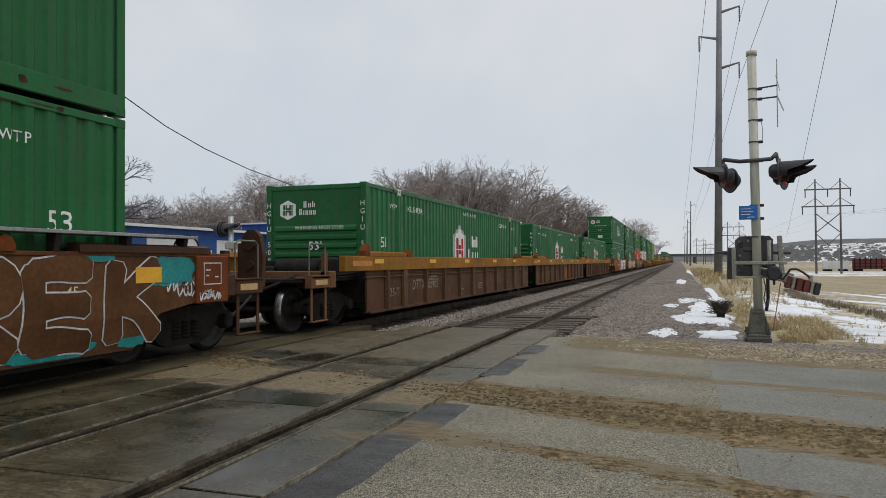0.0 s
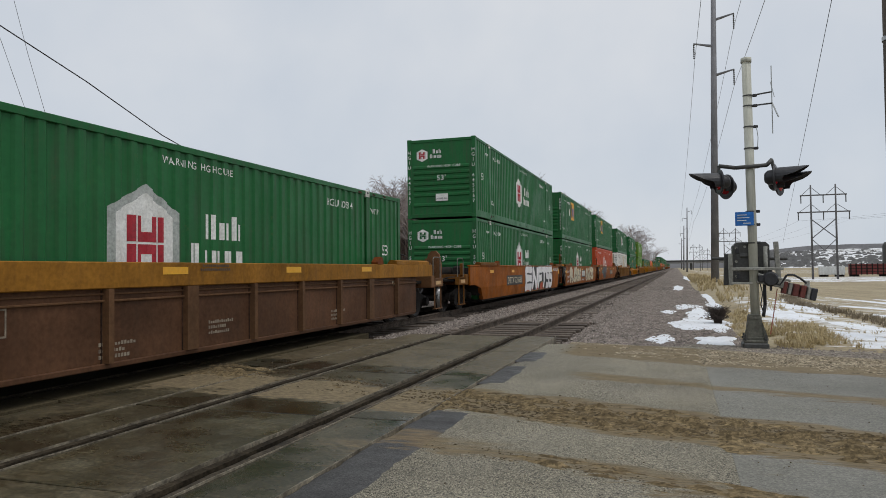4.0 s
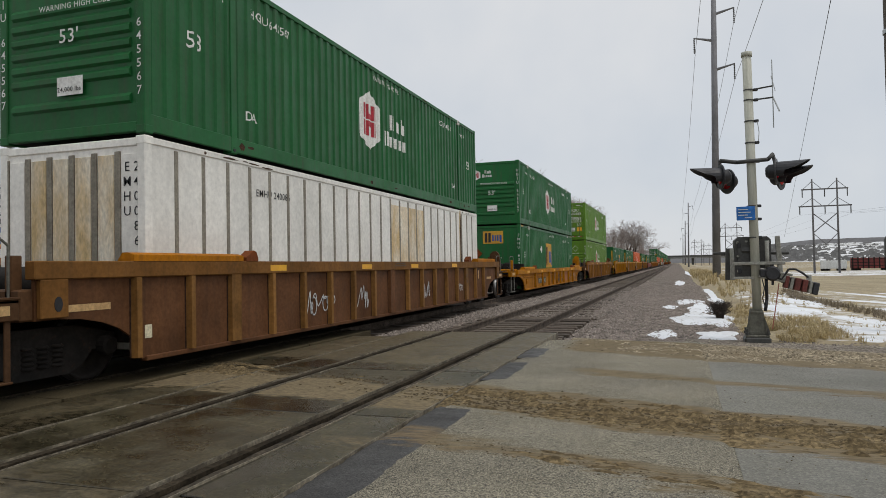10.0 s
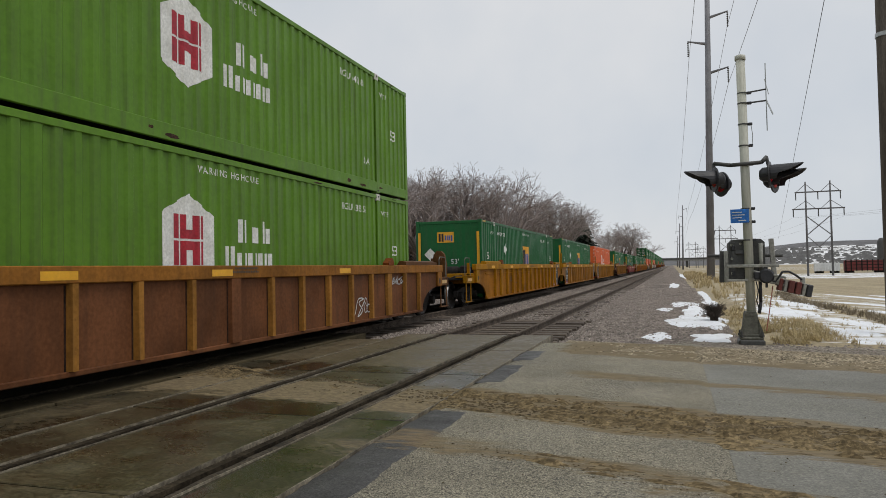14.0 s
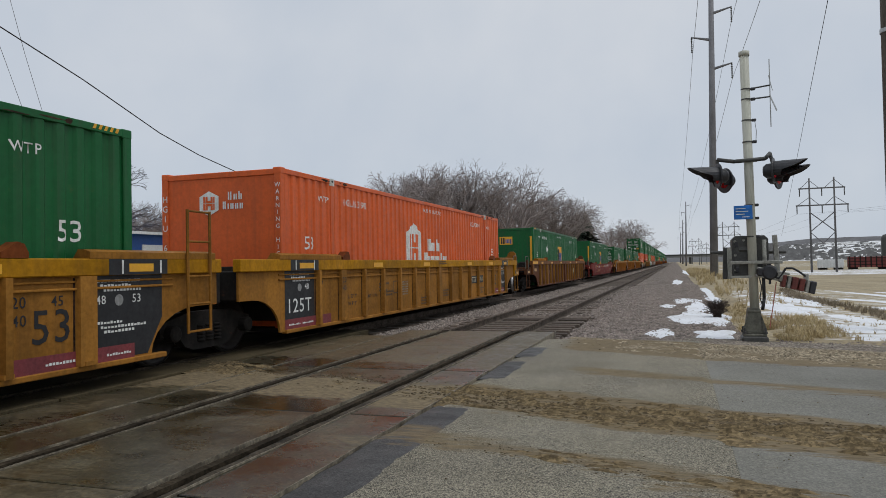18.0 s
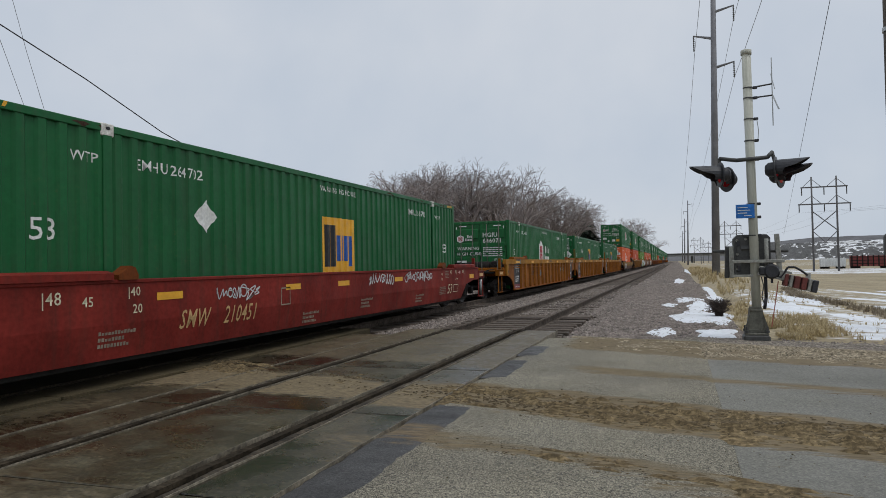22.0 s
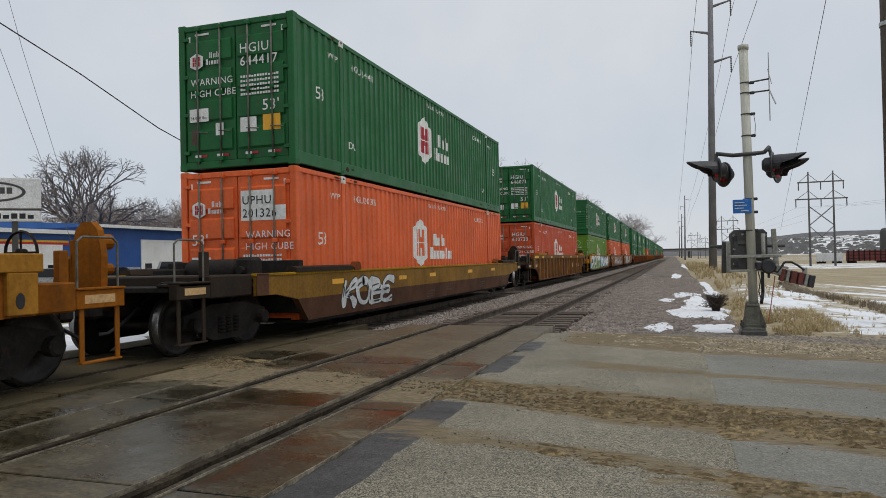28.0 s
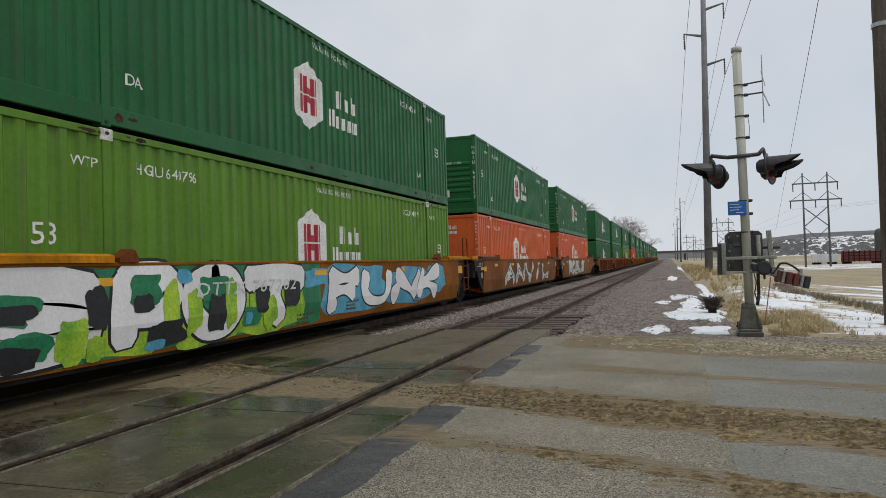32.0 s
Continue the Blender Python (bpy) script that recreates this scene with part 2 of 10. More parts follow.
TREAD = surface("polished tread", (0.34, 0.33, 0.32), rough=0.35, metal=0.9, scale=6, bump=0)


# ---- mesh helpers ----
class Shape:
    """Collects boxes, prisms, tubes and sheets into one mesh."""

    def __init__(self):
        self.v, self.f = [], []

    def add(self, verts, faces):
        k = len(self.v)
        self.v += [tuple(p) for p in verts]
        self.f += [tuple(i + k for i in q) for q in faces]
        return self

    def box(self, x0, x1, y0, y1, z0, z1, c=0.0):
        """A box between two corners; c chamfers its edges."""
        if not c:
            v = [(x, y, z) for z in (z0, z1) for y in (y0, y1) for x in (x0, x1)]
            return self.add(v, [(0, 2, 3, 1), (4, 5, 7, 6), (0, 1, 5, 4), (2, 6, 7, 3), (0, 4, 6, 2), (1, 3, 7, 5)])
        v, f, idx = [], [], {}
        for sx in (0, 1):
            for sy in (0, 1):
                for sz in (0, 1):
                    p = [(x0, x1)[sx], (y0, y1)[sy], (z0, z1)[sz]]
                    d = [c if s == 0 else -c for s in (sx, sy, sz)]
                    for ax in range(3):
                        q = [p[i] if i == ax else p[i] + d[i] for i in range(3)]
                        idx[sx, sy, sz, ax] = len(v)
                        v.append(q)
        corners = [(0, 0), (1, 0), (1, 1), (0, 1)]
        for ax in range(3):
            o = [i for i in range(3) if i != ax]
            for s in (0, 1):
                quad = []
                for a, b in corners:
                    k = [0, 0, 0]
                    k[ax], k[o[0]], k[o[1]] = s, a, b
                    quad.append(idx[k[0], k[1], k[2], ax])
                flip = (s == 0) != (ax == 1)
                f.append(tuple(reversed(quad)) if flip else tuple(quad))
            for a in (0, 1):
                for b in (0, 1):
                    k0, k1 = [0, 0, 0], [0, 0, 0]
                    k0[ax], k1[ax] = 0, 1
                    for k in (k0, k1):
                        k[o[0]], k[o[1]] = a, b
                    quad = (idx[(*k0, o[0])], idx[(*k1, o[0])], idx[(*k1, o[1])], idx[(*k0, o[1])])
                    f.append(quad)
        for sx in (0, 1):
            for sy in (0, 1):
                for sz in (0, 1):
                    f.append((idx[sx, sy, sz, 0], idx[sx, sy, sz, 1], idx[sx, sy, sz, 2]))
        return self.add(v, f)

    def prism(self, poly, a, b, axis=0):
        """A flat outline drawn out from a to b along an axis. The outline is (y, z), (x, z) or (x, y)."""
        n = len(poly)

        def at(p, w):
            q = list(p)
            q.insert(axis, w)
            return q
        v = [at(p, a) for p in poly] + [at(p, b) for p in poly]
        f = [tuple(range(n)), tuple(range(2 * n - 1, n - 1, -1))]
        f += [(i, i + n, (i + 1) % n + n, (i + 1) % n) for i in range(n)]
        return self.add(v, f)

    def tube(self, p, q, r, r2=None, n=8, caps=True):
        p, q = Vector(p), Vector(q)
        r2 = r if r2 is None else r2
        d = (q - p).normalized()
        u = d.orthogonal().normalized()
        w = d.cross(u)
        v = []
        for o, rad in ((p, r), (q, r2)):
            v += [o + rad * (math.cos(i * math.tau / n) * u + math.sin(i * math.tau / n) * w) for i in range(n)]
        f = [(i, (i + 1) % n, (i + 1) % n + n, i + n) for i in range(n)]
        if caps:
            f += [tuple(range(n - 1, -1, -1)), tuple(range(n, 2 * n))]
        return self.add(v, f)

    def path(self, pts, r, n=6):
        for a, b in zip(pts, pts[1:]):
            self.tube(a, b, r, n=n)
        return self

    def lathe(self, prof, n=20, axis=0, at=(0, 0, 0)):
        """A profile of (along, radius) turned round an axis."""
        v, f = [], []
        for s, r in prof:
            for i in range(n):
                c = [r * math.cos(i * math.tau / n), r * math.sin(i * math.tau / n)]
                c.insert(axis, s)
                v.append([c[k] + at[k] for k in range(3)])
        m = len(prof)
        for j in range(m - 1):
            for i in range(n):
                f.append((j * n + i, j * n + (i + 1) % n, (j + 1) * n + (i + 1) % n, (j + 1) * n + i))
        return self.add(v, f)

    def mesh(self, name, material, smooth=False, fix=True):
        me = bpy.data.meshes.new(name)
        me.from_pydata(self.v, [], self.f)
        if fix:
            bm = bmesh.new()
            bm.from_mesh(me)
            bmesh.ops.recalc_face_normals(bm, faces=bm.faces)
            bm.to_mesh(me)
            bm.free()
        if material:
            me.materials.append(material)
        if smooth:
            me.polygons.foreach_set("use_smooth", [True] * len(me.polygons))
        me.update()
        return me


def part(name, me, parent, at=(0, 0, 0), label="", turn=None):
    """One mesh as ONE object under a thing or a part."""
    ob = new(name, me)
    ob.parent = parent
    ob.location = at
    if turn:
        ob.rotation_euler = [radians(a) for a in turn]
    if label:
        tagged(ob, label)
    return ob


def thing(name, me, label, category, at=(0, 0, 0), group="", kind="", turn=0):
    ob = new(name, me)
    ob.location = at
    ob.rotation_euler = (0, 0, radians(turn))
    return tagged(ob, label, category, group, kind)


MESHES = {}


def kept(key, make):
    if key not in MESHES:
        MESHES[key] = make()
    return MESHES[key]


def words(text, size, material, depth=0.004, slant=0.0, stencil=1.0):
    """Lettering in the built-in font as a flat mesh in x and y, its lower left corner at the origin."""
    def make():
        cu = bpy.data.curves.new("lettering", "FONT")
        cu.body, cu.size, cu.shear, cu.extrude, cu.resolution_u = text, size, slant, 0, 2
        cu.offset = 0.004 * size
        cu.space_character = 1.08
        if "\n" in text:
            cu.align_x, cu.space_line = "CENTER", 1.08
        ob = bpy.data.objects.new("lettering", cu)
        me = bpy.data.meshes.new_from_object(ob)
        bpy.data.objects.remove(ob)
        bm = bmesh.new()
        bm.from_mesh(me)
        lo = [min((v.co[i] for v in bm.verts), default=0) for i in range(2)]
        for v in bm.verts:
            v.co.x = (v.co.x - lo[0]) * stencil
            v.co.y -= lo[1]
        bm.to_mesh(me)
        bm.free()
        me.materials.clear()
        me.materials.append(material)
        return me
    return kept(("words", text, size, material.name, slant, stencil), make)


# ---- the ground: one sheet to the horizon ----
def soil(x, y):
    """Height of the ground: level at the crossing, falling to the field beyond the bank."""
    east = min(max((x - 1.6) / 16, 0), 1)
    far = min(max((y - 12) / 14, 0), 1)
    z = -0.07 - 1.1 * east * east * (3 - 2 * east) * far
    if -13.5 < x < 0.6 and (y > 13.1 or y < -3.2):
        z = -0.45
    elif -11.5 < x < -1.84 and y < 13.2:
        z = -0.32
    if 0.6 <= x < 1.6 and y > 13.1:
        z = -0.22 + 0.14 * (x - 0.6)
    if x > 1.6 and y > 12:
        z += 0.05 * far * noise.noise((x * 0.35, y * 0.2, 0.3)) + 0.16 * far * max(0, 1 - abs(x - 2.6) / 1.6)
    return z


GRASSLAND = surface("winter field", (0.36, 0.30, 0.19), (0.25, 0.20, 0.12), rough=0.95, scale=0.25, fine=9, speck=0.2, bump=0.6,
                    bscale=14, bdist=0.05, vary=0)
# thin snow lying in streaks on the verge and the field
overlay(GRASSLAND, [(12.6, 34, 0.50, 1.2, 5.4), (20, 46, 0.42, 4.6, 16), (36, 75, 0.28, 3, 40), (118, 170, 0.5, 8, 90), (250, 420, 0.4, 5, 200)], (0.80, 0.82, 0.85),
        (0.66, 0.66, 0.66), 0.8, 2.0, 0.0, 0.10, 0.5, (0.55, 1.0, 1), 1.0)
SNOW = surface("old snow", (0.74, 0.76, 0.79), (0.60, 0.60, 0.60), rough=0.75, scale=1.2, fine=12, speck=0.05, bump=0.3, bscale=9,
               bdist=0.03, vary=0.02, cut=(0.45, 0.8))


def build_ground():
    xs = [-2500, -900, -300, -120, -60, -30, -14, -13.4, -11.6, -11.4, -6, -2, -1.85, -1.8, 0, 0.55, 0.8, 1.6, 2.2, 2.8, 3.4, 4, 5, 6, 7.5, 9, 11, 13, 15, 18, 22, 28, 40, 70, 140, 300, 900, 2500]
    ys = [-2500, -600, -200, -60, -20, -3.5, -3.1, 0, 6, 10, 12, 13, 13.3, 14, 15.5, 17, 18.5, 20, 22, 24, 26, 29, 32, 36, 40, 46, 54, 64, 80, 100, 140, 200, 320, 600, 1200, 2500]
    s = Shape()
    v = [(x, y, soil(x, y)) for y in ys for x in xs]
    n = len(xs)
    f = [(j * n + i, j * n + i + 1, (j + 1) * n + i + 1, (j + 1) * n + i) for j in range(len(ys) - 1) for i in range(n - 1)]
    s.add(v, f)
    thing("ground", s.mesh("ground", GRASSLAND, True), "flat winter field of dry tan grass beyond the railway", "ground", kind="structure")


build_ground()

# ---- the road over the crossing ----
CHIP = surface("light exposed-aggregate asphalt", (0.205, 0.185, 0.136), (0.13, 0.117, 0.088), rough=0.75, rvar=0.12, scale=0.55, fine=60, speck=0.15,
               bump=0.7, bscale=75, bdist=0.012, vary=0, stones=0.85, stonescale=150, spec=0.3)
ASPHALT = surface("grey damp asphalt", (0.163, 0.156, 0.128), (0.12, 0.115, 0.094), rough=0.6, rvar=0.12, scale=0.4, fine=70, speck=0.14, bump=0.4,
                  bscale=110, bdist=0.006, vary=0, stones=0.25, stonescale=75)
TAR = surface("dark asphalt patch", (0.058, 0.056, 0.054), (0.037, 0.035, 0.034), rough=0.62, rvar=0.15, scale=1.5, fine=80, speck=0.25, bump=0.5,
              bscale=90, bdist=0.008, vary=0, stones=0.3, stonescale=80, spec=0.35)
MUD = surface("tan road mud", (0.185, 0.138, 0.074), (0.105, 0.077, 0.041), rough=0.85, rvar=0.1, stretch=(0.35, 1.6, 1), scale=1.6, fine=26, speck=0.25, bump=0.9, bscale=30,
              bdist=0.025, vary=0, spec=0.15, stones=0.3, stonescale=45)
PANEL = surface("wet muddy crossing panel", (0.068, 0.057, 0.032), (0.035, 0.031, 0.018), rough=0.42, rvar=0.2, scale=0.9, fine=34, speck=0.3,
                bump=0.35, bscale=40, bdist=0.006, vary=0.16, wet=1.0, stones=0.35, stonescale=55)
TRACKPANEL = surface("dry grimy crossing panel", (0.08, 0.063, 0.036), (0.04, 0.033, 0.02), rough=0.95, scale=0.8, fine=40, speck=0.2, bump=0.3, bscale=45, spec=0.08)
BANDS = [(-3, 30, 0.22, -12, 30), (5.8, 7.1, 1.0, -12, 30), (4.4, 4.95, 0.62, -3.4, 12), (8.5, 8.95, 0.72, -1.9, 14), (10.5, 12.6, 0.9, -2.3, 16)]
for m in (CHIP, ASPHALT):
    overlay(m, BANDS, (0.20, 0.152, 0.084), (0.12, 0.09, 0.049), 0.85, 0.22, 0.33, 0.2, 3.2, (0.35, 1.6, 1), 0.3)
overlay(TAR, BANDS[1:3], (0.18, 0.135, 0.078), (0.11, 0.08, 0.045), 0.85, 0.2, 0.33, 0.16, 2.6, (0.4, 1.5, 1), 0.3)
overlay(PANEL, [(5.8, 7.1, 0.95, -12, 0), (4.2, 4.75, 0.5, -3.4, 0), (2.2, 2.9, 0.4, -8, 0), (8.4, 14.0, 0.47, -12, 0), (1.9, 2.7, 0.30, -4.6, -3.2), (-4, 14, 0.12, -12, 0), (3.0, 5.2, 0.36, -12, -4.9)], (0.215, 0.163, 0.088),
        (0.095, 0.071, 0.038), 0.8, 0.26, 0.2, 0.34, 5.2, (0.6, 1.4, 1), 0.55)


def sheet(name, x0, x1, y0, y1, z, step, material, label, edge=0.0, seed=0, slope=0.0, ripple=0.0, thick=0.03, cat="road"):
    """A slab with a slightly ragged rim; slope shears it along the road's lie."""
    nx, ny = max(2, int((x1 - x0) / step)), max(2, int((y1 - y0) / step))
    v, f = [], []
    for j in range(ny + 1):
        for i in range(nx + 1):
            a, b = i / nx, j / ny
            x, y = x0 + a * (x1 - x0), y0 + b * (y1 - y0)
            rim = min(a, 1 - a, b, 1 - b)
            if edge and rim < 1e-6:
                w = noise.noise((x * 2.3 + seed, y * 2.3, seed * 1.7)) + 0.5 * noise.noise((x * 7, y * 7 + seed, 2.1))
                if b in (0, 1):
                    y += edge * w
                if a in (0, 1):
                    x += edge * w
            h = z - (thick if rim < 1e-6 else 0)
            if ripple and rim > 1e-6:
                h += ripple * (0.6 * noise.noise((x * 0.9 + seed, y * 9, seed)) + 0.8 * noise.noise((x * 6, y * 14, seed + 5)))
                h -= ripple * 0.8 * max(0, 1 - rim * 14)
            v.append((x, y + slope * (x + 2), h))
    n = nx + 1
    f = [(j * n + i, j * n + i + 1, (j + 1) * n + i + 1, (j + 1) * n + i) for j in range(ny) for i in range(nx)]
    return thing(name, Shape().add(v, f).mesh(name, material, True), label, cat, kind="structure")


sheet("road", -2.33, 0.42, -3.0, 12.9, -0.014, 0.16, CHIP, "worn light asphalt of exposed stone beside the rails", 0.0, 3, 0.0, 0.004)
sheet("road", 0.36, 14.0, -9.0, 11.9, -0.018, 0.3, ASPHALT, "grey damp asphalt road leading to the crossing", 0.0, 4, -0.2, 0.003, 0.012)
sheet("road", -60.0, -9.5, -6.0, 13.4, -0.02, 0.7, ASPHALT, "damp asphalt road beyond the tracks", 0.0, 5, 0.0, 0.004)
sheet("road", -6.43, -5.375, -4.0, 13.2, -0.02, 0.2, PANEL, "muddy asphalt between the two tracks", 0.0, 6, 0.0, 0.006)
sheet("road_patch", -2.3, -1.87, -3.0, 6.5, -0.004, 0.08, TAR, "dark asphalt patch strip beside the crossing panels", 0.085, 7, 0.0, 0.003, 0.018)
sheet("road_patch", -2.32, -1.95, 8.15, 9.75, -0.004, 0.1, TAR, "dark asphalt patch beside the crossing panels", 0.09, 8, 0.0, 0.003, 0.018)
sheet("road_patch", -2.38, -1.94, 10.2, 11.4, -0.004, 0.1, TAR, "dark asphalt patch beside the crossing panels", 0.09, 9, 0.0, 0.003, 0.018)


def churned_mud(x0, x1, v0, v1, z, height, seed, label, dx=0.05, dv=0.022, mat=None):
    """Mud dragged by tyres: a sheet below the road whose ridges and clods stand out through it."""
    nx, nv = int((x1 - x0) / dx), int((v1 - v0) / dv)
    pts = []
    for j in range(nv + 1):
        for i in range(nx + 1):
            x, v = x0 + i * dx, v0 + j * dv
            y = v - 0.33 * x
            e = min(j, nv - j) / nv * 2
            run = noise.noise((x * 0.8 + seed, v * 5.0, seed)) + 0.55 * noise.noise((x * 3.1, v * 12, seed + 4))
            clod = max(0, noise.noise((x * 4, v * 19, seed + 9)) - 0.12) * 2 + max(0, noise.noise((x * 9, v * 30, seed + 2)) - 0.2) * 1.5
            side = min(1, min(i, nx - i) * 0.06)
            pts.append((x, y, z - 0.016 + side * height * min(1, e * 2.2) * (0.55 * run + 0.12 + clod * 0.8)))
    n = nx + 1
    f = [(j * n + i, j * n + i + 1, (j + 1) * n + i + 1, (j + 1) * n + i) for j in range(nv) for i in range(nx)]
    thing("mud_band", Shape().add(pts, f).mesh("mud_band", mat or MUD, True, False), label, "mud", kind="structure")


def mud_clods(count, seed):
    """Clods thrown up along the tyre ridges, and a few crumbs on the open road; their shade is put into a dark colour.
    """
    rng, s = random.Random(seed), Shape()
    for k in range(count):
        x = rng.uniform(-7.0, 5.5)
        if (-4.78 < x < -4.4 or -3.3 < x < -2.9) or (x < -2.0 and k % 9 > 5):
            continue
        if k % 9 == 0:
            v, r = rng.uniform(3.0, 11.0), rng.uniform(0.004, 0.010)
        elif k % 9 < 6:
            v, r = 6.45 + 0.16 * math.sin(x * 0.9) + rng.gauss(0, 0.24), rng.uniform(0.003, 0.013)
        elif k % 9 < 7:
            v, r = 4.62 + rng.gauss(0, 0.09), rng.uniform(0.003, 0.008)
        else:
            if rng.random() < 0.6:
                continue
            v, r = 11.6 + rng.gauss(0, 0.45), rng.uniform(0.004, 0.010)
        if noise.noise((x * 0.9, v * 11, 3.3)) + 0.5 * noise.noise((x * 3, v * 24, 1.3)) < 0.02:
            continue
        y, z, a = v - 0.33 * x, -0.012, rng.gauss(-0.32, 0.35)
        r *= 0.68
        lx, t = r * (rng.uniform(1.0, 1.6) if k % 9 == 0 else rng.uniform(1.0, 3.6)), r * rng.uniform(0.6, 1.2)
        c, d = math.cos(a), math.sin(a)
        ring = [(x + lx * (c * ca - 0.3 * d * sa), y + r * (c * sa + d * ca)) for ca, sa in ((1, 0), (0.3, 0.9), (-0.8, 0.6), (-0.7, -0.7), (0.4, -0.9))]
        s.add([(px, py, z) for px, py in ring] + [(x + (px - x) * 0.5, y + (py - y) * 0.5, z + t) for px, py in ring],
              [(i, (i + 1) % 5, 5 + (i + 1) % 5, 5 + i) for i in range(5)] + [(5, 6, 7, 8, 9)])
    thing("mud_clods", s.mesh("mud_clods", CLOD, fix=False), "small dark mud clods lying along the tyre marks", "mud", kind="stuff")


SHOULDER = surface("pale tan gravel mud", (0.29, 0.245, 0.175), (0.19, 0.155, 0.105), rough=0.95, scale=1.4, fine=24, speck=0.3, bump=0.9, bscale=30, bdist=0.02, vary=0, spec=0.1, stones=0.3, stonescale=60)
# darker than the mud, so the clods carry their own small shadows
CLOD = surface("dark damp clod", (0.125, 0.092, 0.05), (0.06, 0.044, 0.025), rough=0.9, scale=6, speck=0.2, bump=0.3, vary=0)
mud_clods(14000, 31)
churned_mud(-2.9, 7.5, 5.75, 7.05, -0.010, 0.060, 11, "thick tan mud churned by tyres across the road")
churned_mud(-1.8, 6.0, 4.4, 4.95, -0.012, 0.034, 12, "thin tan mud band left by tyres")
churned_mud(-1.9, 8.0, 10.5, 12.7, -0.014, 0.040, 14, "muddy gravel shoulder of the road", 0.06, 0.035, SHOULDER)
churned_mud(-4.44, -3.28, 5.9, 7.0, -0.012, 0.040, 15, "tan mud drying on the crossing panels")
churned_mud(-7.1, -4.78, 5.8, 7.0, -0.014, 0.045, 16, "tan mud lying between the tracks")

# ---- crossing panels: concrete and rubber slabs round both tracks ----
JOINTS = (-3.2, -0.9, 1.4, 3.55, 5.95, 8.68, 11.36, 14.05)


def build_panels():
    for cx, tag in ((NEAR_X, "near"), (TRAIN_X, "train")):
        for x0, x1 in ((cx - 0.655, cx + 0.632), (cx + 0.925, cx + 1.545), (cx - 1.555, cx - 0.865)):
            base = new("crossing_panels")
            tagged(base, "wet muddy concrete crossing panels laid beside the rails", "crossing", kind="structure")
            for y0, y1 in zip(JOINTS, JOINTS[1:]):
                def make(w=round(x1 - x0, 3), d=round(y1 - y0, 3)):
                    return Shape().box(-w / 2, w / 2, 0.014, d - 0.014, -0.14, 0, 0.006).mesh("panel", TRACKPANEL if cx == TRAIN_X else PANEL)
                p = part("panel", kept(("panel", tag, round(x1 - x0, 3), round(y1 - y0, 3)), make), base,
                         ((x0 + x1) / 2, y0, -0.012 + 0.004 * noise.noise((x0, y0, 0))))
                p.rotation_euler = (0.002 * noise.noise((x0 * 3, y0, 1)), 0.004 * noise.noise((x0, y0 * 3, 2)), 0)
            if tag == "near":
                # steel angle that guards each edge along the rails, chipped and bent here and there
                for x in (x0, x1):
                    v = []
                    for k in range(173):
                        y = JOINTS[0] + k * 0.1
                        w, h = 0.008 + 0.005 * noise.noise((x, y * 4, 3)), 0.001 + 0.007 * noise.noise((x * 7, y * 2.2, 1))
                        v += [(x - w, y, -0.1), (x - w, y, h - 0.004), (x + w, y, h), (x + w, y, -0.1)]
                    f = [(4 * k + j, 4 * k + j + 1, 4 * k + j + 5, 4 * k + j + 4) for k in range(172) for j in range(3)]
                    part("edge_angle", Shape().add(v, f).mesh("edge_angle", EDGE), base, label="worn steel edge caked with pale mud")


EDGE = surface("worn muddy steel edge", (0.26, 0.225, 0.165), (0.07, 0.056, 0.038), rough=0.6, scale=5, fine=30, speck=0.25, bump=0.4, bscale=40, vary=0)
build_panels()

# ---- rails, ties and ballast ----
SEAL = surface("muddy rubber seal", (0.085, 0.067, 0.046), (0.016, 0.014, 0.011), rough=0.85, scale=2.2, fine=30, speck=0.35, bump=0.8, bscale=35, bdist=0.012, vary=0, spec=0.2)
# dirt in the open flangeway; the shade of the deep gap is in its colour
GAPSHADE = surface("dark wet flangeway dirt", (0.022, 0.018, 0.013), (0.010, 0.008, 0.006), rough=0.9, scale=4, bump=0.6, bscale=30, vary=0, spec=0.08)
MUDRAIL = surface("mud-caked rail", (0.05, 0.039, 0.026), (0.018, 0.014, 0.010), rough=0.85, spec=0.06, scale=3.5, fine=30, speck=0.3, bump=0.5, bscale=30)
RAILTOP = surface("running rail", (0.125, 0.098, 0.078), (0.05, 0.039, 0.03), rough=0.8, spec=0.12, metal=0.0, scale=3.5, fine=30, speck=0.3, bump=0.4, bscale=30)
TIE = surface("weathered timber tie", (0.12, 0.095, 0.075), (0.07, 0.054, 0.043), rough=0.9, scale=2, fine=20, speck=0.25, stretch=(0.3, 4, 4), bump=0.5,
              bscale=20, bdist=0.01, vary=0.25)
BALLAST = surface("pinkish grey ballast", (0.222, 0.185, 0.157), (0.128, 0.107, 0.093), rough=0.95, scale=0.4, fine=22, speck=0.42, bump=1.0, bscale=16,
                  bdist=0.07, vary=0, stones=0.65, stonescale=13, spec=0.15)
STONE = surface("crushed stone", (0.30, 0.255, 0.22), (0.12, 0.102, 0.09), rough=0.95, scale=6, speck=0.25, bump=0.3, vary=0.3)


